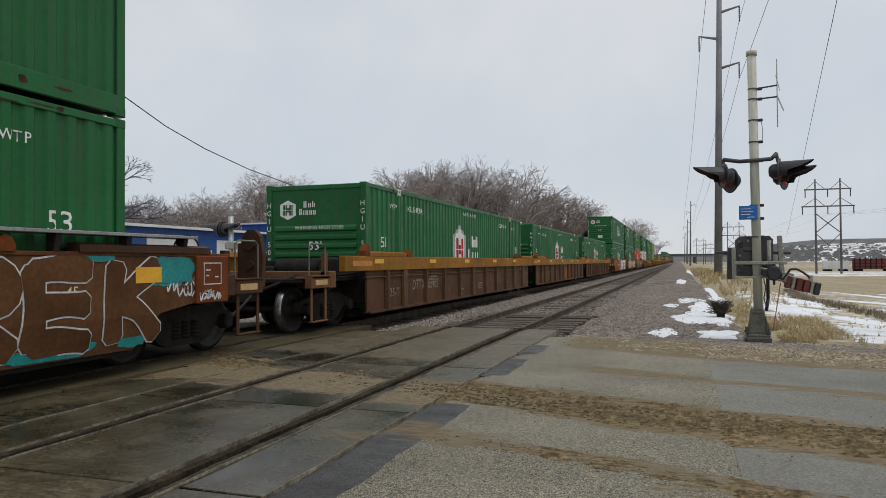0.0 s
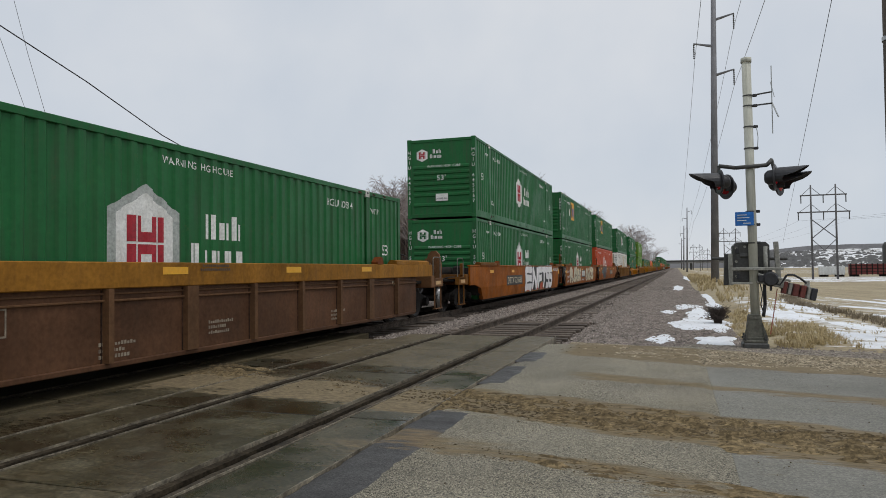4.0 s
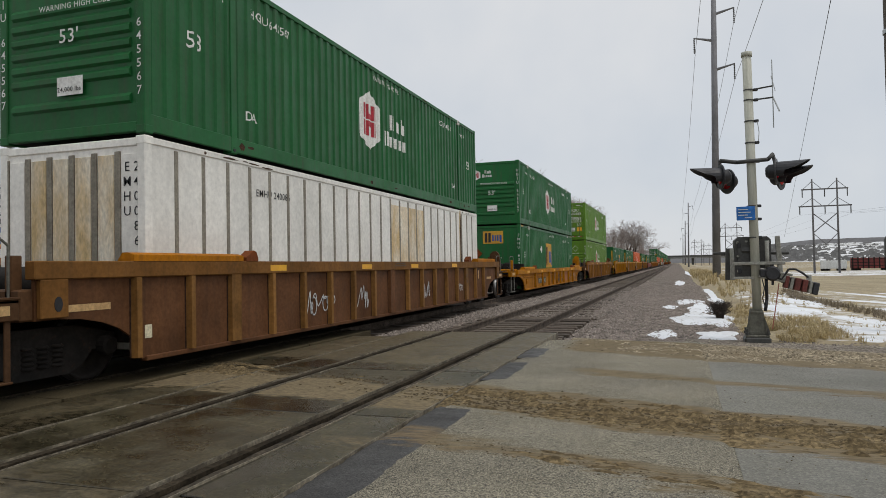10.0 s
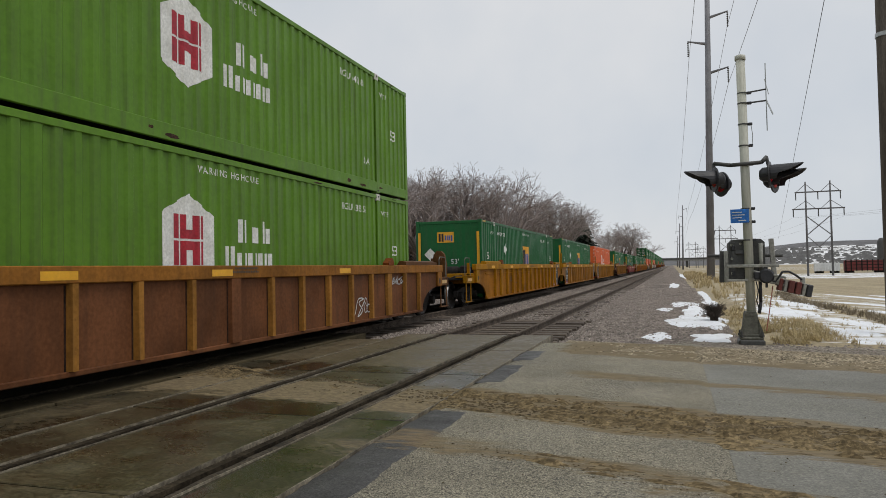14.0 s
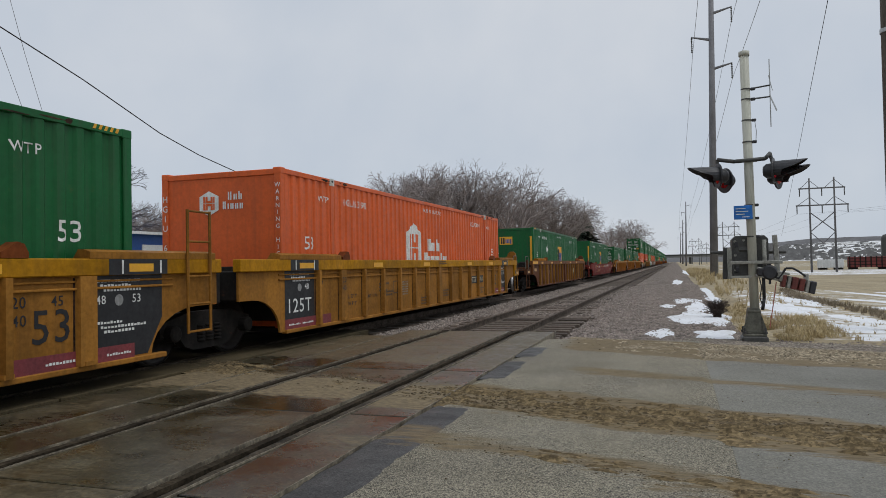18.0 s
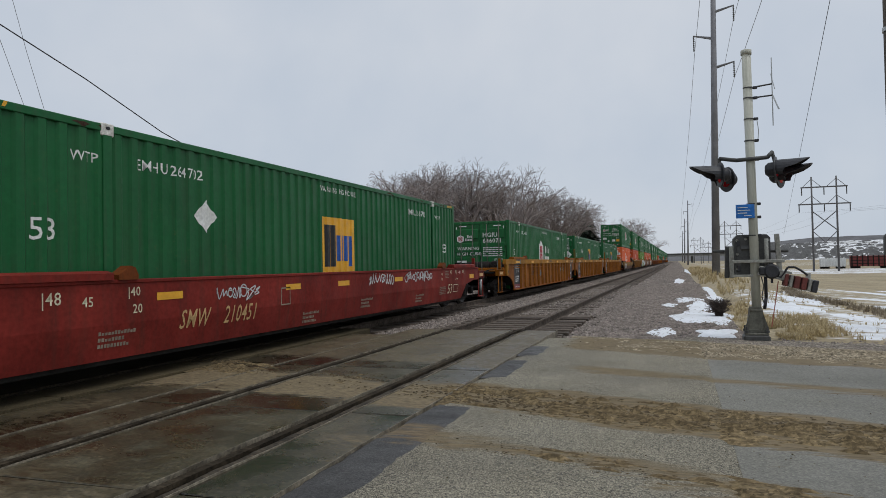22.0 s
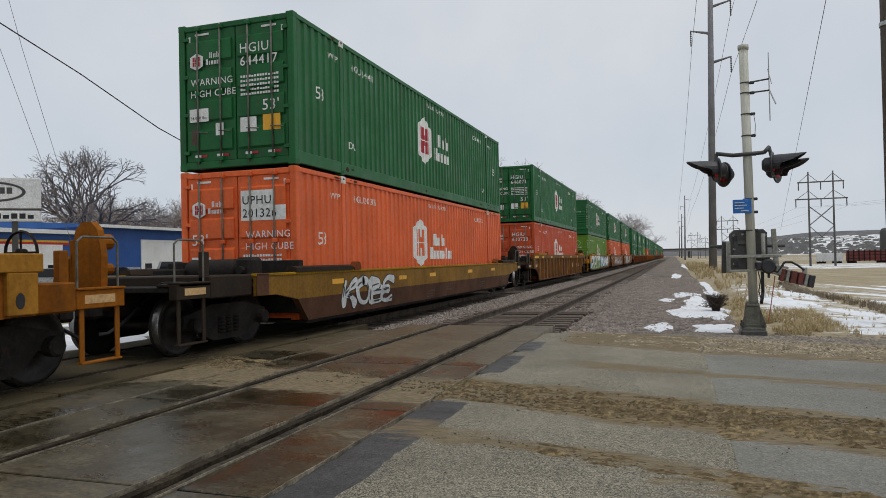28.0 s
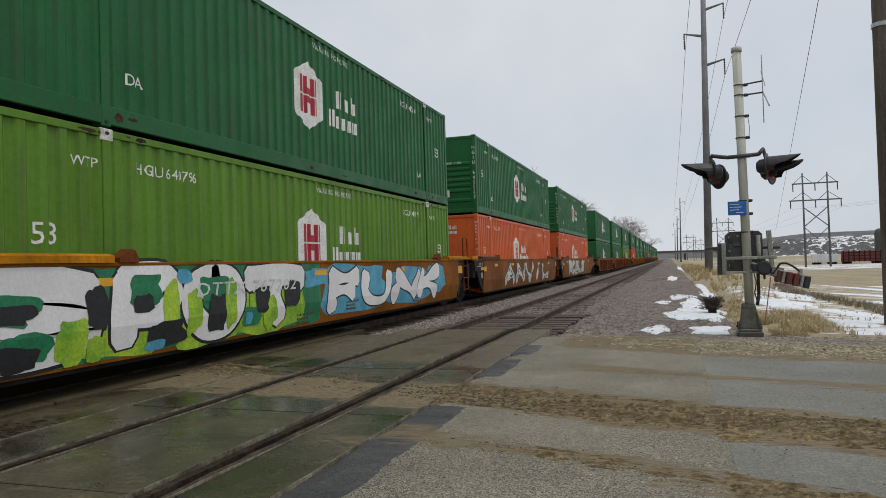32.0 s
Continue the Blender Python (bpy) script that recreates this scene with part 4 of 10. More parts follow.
            part("marking", kept("doorbar2", lambda: Shape().box(-0.02, 0.02, -0.003, 0.003, -0.16, 0.16).mesh("marking", WHITE)), d, (sx * 0.47, 0.024, 2.5), "white reflective strip")
            for dx in (-0.3, 0.2):
                part("marking", kept("tape1", lambda: Shape().box(-0.07, 0.07, -0.003, 0.003, -0.025, 0.025).mesh("marking", WHITE)), d, (dx, 0.02, 0.28), "white reflective strip")
                part("marking", kept("tape2", lambda: Shape().box(-0.07, 0.07, -0.003, 0.003, -0.025, 0.025).mesh("marking", RED)), d, (dx + 0.14, 0.02, 0.28), "red reflective strip")
        a, b = num[:3], num[3:]
        pre = "EMHU" if mark == "yellow" else ("UPHU" if kind == "orange_door" else "HGIU")
        ink = BLACK if kind == "orange_door" else WHITE
        if ink is BLACK:
            part("placard", on_end("tape", flat_mesh([rect(0, 0.72, 0.28, 0.58), rect(0, 0.98, 0, 0.28)]), 0.10, 1.89, WHITE, -0.014), base, label="white taped number patch")
        part("lettering", on_end(pre, words(pre, 0.26 if ink is WHITE else 0.235, ink), 0.14, 2.20, ink, -0.018), base, label="stencilled lettering")
        part("lettering", on_end(num, words(num, 0.26 if ink is WHITE else 0.235, ink), 0.14, 1.95, ink, -0.018), base, label="stencilled lettering")
        if mark == "yellow":
            part("emblem", on_end("yel", flat_mesh([rect(0, 0.66, 0, 0.42)]), -0.92, 1.85, GOLD, -0.014), base, label="yellow emblem")
            part("emblem", on_end("yelb", yellow_bars(0.66, 0.42, 0), -0.92, 1.85, BLACK, -0.018), base)
            part("emblem", on_end("yelc", yellow_bars(0.66, 0.42, 1), -0.92, 1.85, BLUE, -0.018), base)
            part("placard", on_end("diam", flat_mesh([[(0, -0.28), (0.28, 0), (0, 0.28), (-0.28, 0)]]), 0.80, 1.58, WHITE, -0.016), base, label="white diamond placard")
        else:
            part("emblem", on_end("hexw", flat_mesh([hexagon(0.30, 0.34)]), -0.86, 2.14, WHITE, -0.014), base, label="white emblem")
            part("emblem", on_end("hexr", emblem_bars(0.30, 0.34), -0.86, 2.14, RED, -0.018), base)
            part("emblem", on_end("hexn", word_shape(0.36, 0.26), -0.64, 2.04, WHITE, -0.016), base)
            swap = mark == "emblem_white"
            wx, wz = (0.2, 1.56) if swap else (-1.0, 1.66)
            part("lettering", on_end("WN", words("WARNING", 0.19, WHITE), wx, wz, WHITE, -0.016), base)
            part("lettering", on_end("HC", words("HIGH CUBE", 0.19, WHITE), wx, wz - 0.23, WHITE, -0.016), base)
            part("lettering", on_end("53e", words("53'", 0.30, WHITE), -1.02 if swap else 0.62, 1.44 if swap else 1.06, WHITE, -0.016), base)
            part("placard", on_end("wp", flat_mesh([rect(0, 0.44, 0, 0.26)]), -1.04, 0.95, WHITE, -0.014), base, label="white paper notice")
            part("lettering", on_end("24", words("24,000 lbs", 0.085, BLACK), -1.02, 0.99, BLACK, -0.018), base)
            part("placard", on_end("wp2", flat_mesh([rect(0, 0.18, 0, 0.24)]), -0.44, 0.66, WHITE, -0.014), base, label="white paper notice")
            part("placard", on_end("wp3", flat_mesh([rect(0, 0.36, 0, 0.28)]), 0.12, 0.68, WHITE, -0.014), base, label="white paper notice")
            part("placard", on_end("yp", flat_mesh([rect(0, 0.38, 0, 0.30)]), 0.62, 0.68, GOLD, -0.014), base, label="yellow notice")
            part("placard", on_end("bp", flat_mesh([rect(0, 0.17, 0, 0.3)]), -1.0, 0.5, GREYMARK, -0.014), base, label="brown document pouch")
            for i in range(5):
                part("lettering", on_end("ln%d" % i, blocks(0.85, 0.045, 14, i), 0.14, (1.2 if swap else 1.72) - i * 0.085, WHITE, -0.016), base)
    else:
        ribs = end == "nose"
        part("front_wall", c("front", lambda: nose_wall(mat)), base)
        if ribs:
            nose_ribs(base, mat)
        if end == "posts":
            for i in range(6):
                tint = (WHITE_BOX, STAINED, STAINED, STAINED, STAINED, WHITE_BOX)[i]
                part("end_panel", kept(("epanel", tint.name), lambda: Shape().box(-0.135, 0.135, 0.012, 0.03, 0.25, 2.66, 0.004).mesh("end_panel", tint)), base, (-0.98 + i * 0.40, 0, 0), "stained tan panel" if tint is STAINED else "")
            for t, x, z in (("EMHU", 0.93, 1.82), ("240086", 1.10, 1.42)):
                part("lettering", on_end("v" + t, words("\n".join(t), 0.185, BLACK), x, z, BLACK, 0.006), base, label="black stacked lettering")
            for k in (13, 14, 15, 16):
                part("side_stain", kept("sidestain", lambda: Shape().box(HALF - 0.016, HALF - 0.010, 0.04, 0.557, 0.25, 2.62).mesh("side_stain", STAINED)), base, (0, 0.62 + k * 0.597, 0), "tan stained side panel")
            part("lettering", on_side("wnum", words("EMHU 240086", 0.17, BLACK), 2.6, 2.3, BLACK, False, 0.006, HALF - 0.015), base)
        if mark.startswith("emblem") and end != "posts":
            ox = 0.48 if end == "plain" else 0.0
            part("emblem", on_end("nhexw", flat_mesh([hexagon(0.42, 0.46)]), -0.72 + ox, 2.30, WHITE, 0.018), base, label="white emblem")
            part("emblem", on_end("nhexr", emblem_bars(0.42, 0.46), -0.72 + ox, 2.30, RED if mark == "emblem" and mat is not LIME else mat, 0.014), base)
            part("emblem", on_end("nword", word_shape(0.5, 0.34), -0.42 + ox, 2.16, WHITE, 0.018), base)
            if ribs:
                part("lettering", on_end("WHC", words("WARNING HIGH CUBE", 0.115, WHITE), -0.52, 1.84, WHITE, -0.016), base)
                part("lettering", on_end("53n", words("53'", 0.28, WHITE), -0.15, 1.36, WHITE, -0.016), base)
                part("placard", on_end("nw", flat_mesh([rect(0, 0.46, 0, 0.26)]), -0.2, 0.62, WHITE, -0.014), base, label="white paper notice")
                part("lettering", on_end("24n", words("24,000 lbs", 0.095, BLACK), -0.19, 0.66, BLACK, -0.018), base)
        if mark.startswith("yellow"):
            w = 0.95 if mark == "yellow_big" else 0.66
            part("emblem", on_end("ny%s" % w, flat_mesh([rect(0, w, 0, w * 0.6)]), -0.45, 2.06, GOLD2 if mark == "yellow_big" else GOLD, 0.018), base, label="yellow emblem")
            part("emblem", on_end("nyb%s" % w, yellow_bars(w, w * 0.6, 0), -0.45, 2.06, BLACK, 0.014), base)
            part("emblem", on_end("nyc%s" % w, yellow_bars(w, w * 0.6, 1), -0.45, 2.06, BLUE, 0.014), base)
            part("placard", on_end("nd", flat_mesh([[(0, -0.24), (0.24, 0), (0, 0.24), (-0.24, 0)]]), -0.72, 1.62, RUSTCAR if kind == "yellow_low" else WHITE, -0.016), base, label="rusty brown diamond placard" if kind == "yellow_low" else "white diamond placard")
            part("lettering", on_end("53y", words("53'", 0.26, WHITE), 0.1, 1.25, WHITE, -0.016), base)
        if end == "striped":
            for x in (-HALF + 0.09, HALF - 0.19):
                part("stripe", kept("stripe", lambda: Shape().box(0, 0.10, -0.006, 0.0, 0.75, 2.45).mesh("stripe", GOLD)), base, (x, 0, 0), "yellow reflective stripe")
        if end in ("nose", "plain"):
            pre = "EMHU" if mark.startswith("yellow") else "HGIU"
            stack = words("\n".join(pre + " " + num), 0.17, WHITE)
            for x in (-HALF + 0.03, HALF - 0.135)[:1 if mark == "emblem_white" else 2]:
                part("lettering", on_end("stack" + num, stack, x, 0.52, WHITE, -0.008), base, label="white stacked lettering")
            if mark == "emblem_white":
                part("lettering", on_end("stackw", words("\n".join("WARNING HIGH CUBE"), 0.115, WHITE), HALF - 0.12, 0.55, WHITE, -0.008), base, label="white stacked lettering")
            if mat is LIME:
                part("placard", on_end("empty", flat_mesh([[(0, -0.23), (0.23, 0), (0.21, 0), (0, -0.21)], [(0.23, 0), (0, 0.23), (0, 0.21), (0.21, 0)], [(0, 0.23), (-0.23, 0), (-0.21, 0), (0, 0.21)], [(-0.23, 0), (0, -0.23), (0, -0.21), (-0.21, 0)]]), 0.46, 2.26, WHITE, 0.016), base, label="empty white diamond frame")
    if mark.startswith("yellow") or end == "striped":
        haz = kept("haz", lambda: flat_mesh([[(i * 0.09, 0), (i * 0.09 + 0.045, 0), (i * 0.09 + 0.075, 0.06), (i * 0.09 + 0.03, 0.06)] for i in range(5)]).mesh("hazard_stripes", GOLD))
        part("hazard_stripes", on_side("haz", haz, 0.18, 2.815, GOLD, False, 0.004, HALF), base, label="yellow hazard dashes")
        part("hazard_stripes", on_side("haz", haz, LEN - 0.65, 2.815, GOLD, False, 0.004, HALF), base, label="yellow hazard dashes")
    # worn and rusted spots along the rails
    lot = number % 5
    for name, z, tallness in (("top_wear", 2.83, 0.085), ("bottom_wear", 0.14, 0.16)):
        def wear():
            rng, polys = random.Random(lot * 17 + int(z * 9)), []
            for _ in range(9):
                y, w, h = rng.choice((rng.uniform(1.2, 3.0), rng.uniform(13.2, 15.2), rng.uniform(0.5, 15.6))), rng.uniform(0.06, 0.5), tallness * rng.uniform(0.25, 0.95)
                n, o = 14, rng.uniform(-0.5, 0.5) * (tallness - h)
                polys.append([(y + w / 2 * math.cos(q) * rng.uniform(0.6, 1.0), o + h / 2 * math.sin(q) * rng.uniform(0.5, 1.0)) for q in (i * math.tau / n for i in range(n))])
            return flat_mesh(polys)
        part("rust_patch", on_side("%s%d" % (name, lot), kept((name, lot), wear), 0, z, SCUFF, False, 0.0015, HALF), base, label="worn rusty patches")
    # the long side that faces the road
    if kind != "white":
        for y in (0.9, LEN - 1.15)[:1 if kind == "orange_door" else 2]:
            part("lettering", on_side("53", words("53", 0.36, WHITE), y, 1.42, WHITE), base)
        for y in (1.45, LEN - 1.75)[:1 if kind == "orange_door" else 2]:
            part("lettering", on_side("WT", words("WTP", 0.175, WHITE), y, 2.38, WHITE), base)
        part("lettering", on_side("WHC", words("WARNING HIGH CUBE", 0.15, WHITE), 7.45, 2.58, WHITE), base)
        part("lettering", on_side("DA", words("DA", 0.22, WHITE), 2.36, 0.62, WHITE), base)
        part("lettering", on_side("DA", words("DA", 0.22, WHITE), LEN - 2.75, 0.62, WHITE), base)
        pre = {"yellow": "EMHU", "yellow_top": "EMHU", "yellow_big": "EMHU"}.get(mark, "HGIU")
        if mark != "yellow_big":
            part("lettering", on_side(num, words(pre + " " + num, 0.21, WHITE), 2.5, 2.38, WHITE), base)
        part("lettering", on_side(num + "b", words(pre + " " + num, 0.21, WHITE), 12.25, 2.40, WHITE), base)
    if mark.startswith("emblem"):
        white = mark == "emblem_white"
        ew, eh, ey, ez = (1.08, 1.34, 7.15, 1.46) if mark == "emblem_big" else (1.15, 1.36, 6.76 if white else 7.25, 1.56)
        if mark == "emblem_big":
            part("emblem", on_side("hexg", flat_mesh([hexagon(1.30, 1.58)]), ey, ez, PALEGREY, True, 0.002), base, label="pale grey emblem border")
        part("emblem", on_side("hex", flat_mesh([hexagon(ew, eh)]), ey, ez, WHITE), base, label="white emblem")
        part("emblem", on_side("hexr", emblem_bars(ew, eh), ey, ez, mat if white else RED, True, 0.007), base)
        part("emblem", on_side("longname", word_shape(2.3, 0.82, True), 7.50, 1.05, WHITE) if white else on_side("name", word_shape(1.5, 0.86), ey + 0.9, 1.08, WHITE), base, label="white name in plain shapes")
    elif mark:
        y, z, w, h = {"yellow": (7.5, 0.95, 1.45, 1.12), "yellow_top": (4.2, 1.42, 1.55, 1.2), "yellow_big": (6.4, 0.9, 1.75, 1.3)}[mark]
        part("emblem", on_side("sq%s" % w, flat_mesh([rect(0, w, 0, h)]), y, z, GOLD2 if mark == "yellow_big" else GOLD), base, label="yellow square emblem")
        part("emblem", on_side("sqb%s" % w, yellow_bars(w, h, 0), y, z, BLACK, True, 0.007), base)
        part("emblem", on_side("sqc%s" % w, yellow_bars(w, h, 1), y, z, BLUE, True, 0.007), base)
        part("placard", on_side("dia", flat_mesh([[(0, -0.25), (0.25, 0), (0, 0.25), (-0.25, 0)]]), 5.1 if mark == "yellow_big" else (3.5 if mark == "yellow_top" else 3.9), 1.85, WHITE, True, 0.006), base,
             label="white diamond placard")
        if mark == "yellow_top":
            part("lettering", on_side("TLO", words("TOP LIFT ONLY", 0.16, WHITE), 0.35, 0.60, WHITE), base)
    return base


STAINED = surface("tan stained white panel", (0.58, 0.42, 0.21), (0.74, 0.68, 0.56), rough=0.6, scale=2.5, stretch=(1, 1, 0.4), grime=0.5, grimecol=(0.3, 0.2, 0.09))
SEAM = surface("dull aluminium post", (0.29, 0.262, 0.21), (0.2, 0.178, 0.14), rough=0.6, metal=0.3, scale=4)
MOVERS = []


def put_container(kind, u, z, number, far=False):
    key = (kind, 0 if far else number)
    if key in BUILT:
        ob = copy_thing(BUILT[key], pose(TRAIN_X, u, z))
    else:
        ob = BUILT[key] = build_container(kind, number, far)
    MOVERS.append((ob, u, z))
    return ob


# ---- the train: well cars ----
def arc(y0, z0, y1, z1, n=6, bulge=0.5):
    """A curved cut-out over a truck, rising from (y0, z0) to (y1, z1)."""
    return [(y0 + (y1 - y0) * (1 - math.cos(t * math.pi / 2)), z0 + (z1 - z0) * math.sin(t * math.pi / 2)) for t in [i / n for i in range(n + 1)]]


def truck_meshes():
    prof = [(-1.08, 0.40), (-1.08, 0.60), (-0.72, 0.68), (-0.45, 0.74), (0.45, 0.74), (0.72, 0.68), (1.08, 0.60), (1.08, 0.40), (0.72, 0.42), (0.55, 0.24),
            (0.36, 0.17), (-0.36, 0.17), (-0.55, 0.24), (-0.72, 0.42)]
    frame_me = Shape().prism(prof, -0.07, 0.07, 0).mesh("side_frame", GRIMY)
    nest = Shape()
    for k in range(5):
        nest.lathe([(0.28 + k * 0.055, 0.06), (0.30 + k * 0.055, 0.085), (0.325 + k * 0.055, 0.06)], 10, 2)
    nest_me = nest.mesh("coil_spring", GRIMY, True)
    cap = Shape().lathe([(0.0, 0.0), (0.0, 0.12), (0.14, 0.12), (0.16, 0.09), (0.16, 0.0)], 12, 0).mesh("bearing_cap", GRIMY)
    bol = Shape().box(-1.05, 1.05, -0.2, 0.2, 0.42, 0.70, 0.03).mesh("truck", GRIMY)
    ws = Shape()
    for s in (-1, 1):
        o = s * 0.7525
        ws.lathe([(o - s * 0.075, 0.10), (o - s * 0.075, 0.36), (o - s * 0.07, 0.483), (o - s * 0.045, 0.485), (o - s * 0.03, 0.462), (o + s * 0.065, 0.455),
                  (o + s * 0.068, 0.39), (o + s * 0.02, 0.36), (o + s * 0.0, 0.16), (o + s * 0.10, 0.14), (o + s * 0.10, 0.0)], 28, 0)
    ws.tube((-1.0, 0, 0), (1.0, 0, 0), 0.08, n=10)
    ws_me = ws.mesh("wheelset", WHEEL, True)
    o, s = 0.7525, 1
    tread_me = Shape().lathe([(o - s * 0.032, 0.4655), (o + s * 0.064, 0.4585), (o + s * 0.0675, 0.452)], 28, 0).mesh("tread", TREAD, True)
    return frame_me, nest_me, cap, bol, ws_me, tread_me


WHEELS = []


def add_truck(base, y, near):
    fm, nm, cm, bm_, wm, tm = kept("truck", truck_meshes)
    t = part("truck", bm_, base, (0, y, 0), "grimy black cast steel truck")
    for s in (-1, 1):
        part("side_frame", fm, t, (s * 1.0, 0, 0))
        for y in ((-0.2, 0.0, 0.2) if s > 0 and near else ()):
            part("coil_spring", nm, t, (s * 1.06, y, 0))
        for dy in (-0.889, 0.889):
            part("bearing_cap", cm, t, (s * 1.05, dy, 0.455), turn=(0, 0, 0 if s > 0 else 180))
    for dy in (-0.889, 0.889):
        w = part("wheelset", wm, t, (0, dy, 0.457))
        if near:
            for tn in (0, 180):
                part("tread", tm, t, (0, dy, 0.457), "bright worn wheel tread", (0, 0, tn))
            WHEELS.append((w, dy))


def ribbed_side(mat, top, deep=0.2, first="coupler", last="coupler"):
    c = top - deep
    if deep > 0.25:
        return Shape().prism([(-0.42, 0.27), (16.6, 0.27), (16.6, c), (-0.42, c)], 1.49, 1.53, 0).mesh("side_plate", mat)
    a0, a1, a2 = (-0.45, -1.25, -1.64) if first == "joint" else (-0.35, -1.6, -1.9)
    b0, b1, b2 = (16.2, 17.1, 17.56) if last == "joint" else (16.5, 17.75, 18.05)
    poly = [(a0, 0.27), (b0, 0.27)] + arc(b0, 0.27, b1, 0.86) + [(b2, 0.86), (b2, c), (a2, c), (a2, 0.86), (a1, 0.86)] + list(reversed(arc(a0, 0.27, a1, 0.86)))[1:-1]
    return Shape().prism(poly, 1.49, 1.53, 0).mesh("side_plate", mat)


def smooth_side(mat, top, first="coupler", last="coupler"):
    """A plain side plate; at a shared joint it stops square, at a coupler it sweeps up over the truck."""
    b, c = first == "joint", last == "joint"
    body = ([(-0.3, 0.72)] if b else [(-0.45, 0.72)]) + ([(16.2, 0.72), (16.2, top)] if c else [(16.48, 0.72), (17.3, 0.84), (17.9, 0.84), (17.9, top)])
    body += [(-0.3, top)] if b else [(-1.75, top), (-1.75, 0.84), (-1.15, 0.84)]
    low = [(-0.36 if b else 0.02, 0.30), (16.08 if c else 16.05, 0.30), (16.2 if c else 16.48, 0.72), (-0.3 if b else -0.45, 0.72)]
    s = Shape().prism(body, 1.50, 1.56, 0)
    n = len(s.v)
    v = [(1.38 if z < 0.5 else 1.44, y, z) for y, z in low] + [(1.505 if z < 0.5 else 1.56, y, z) for y, z in low]
    s.add(v, [(0, 1, 2, 3), (7, 6, 5, 4), (0, 4, 5, 1), (1, 5, 6, 2), (2, 6, 7, 3), (3, 7, 4, 0)])
    return s.mesh("side_plate", mat)


ENDBLACK = car_paint("black end plate paint", (0.03, 0.027, 0.025), 0.35, 0.4)


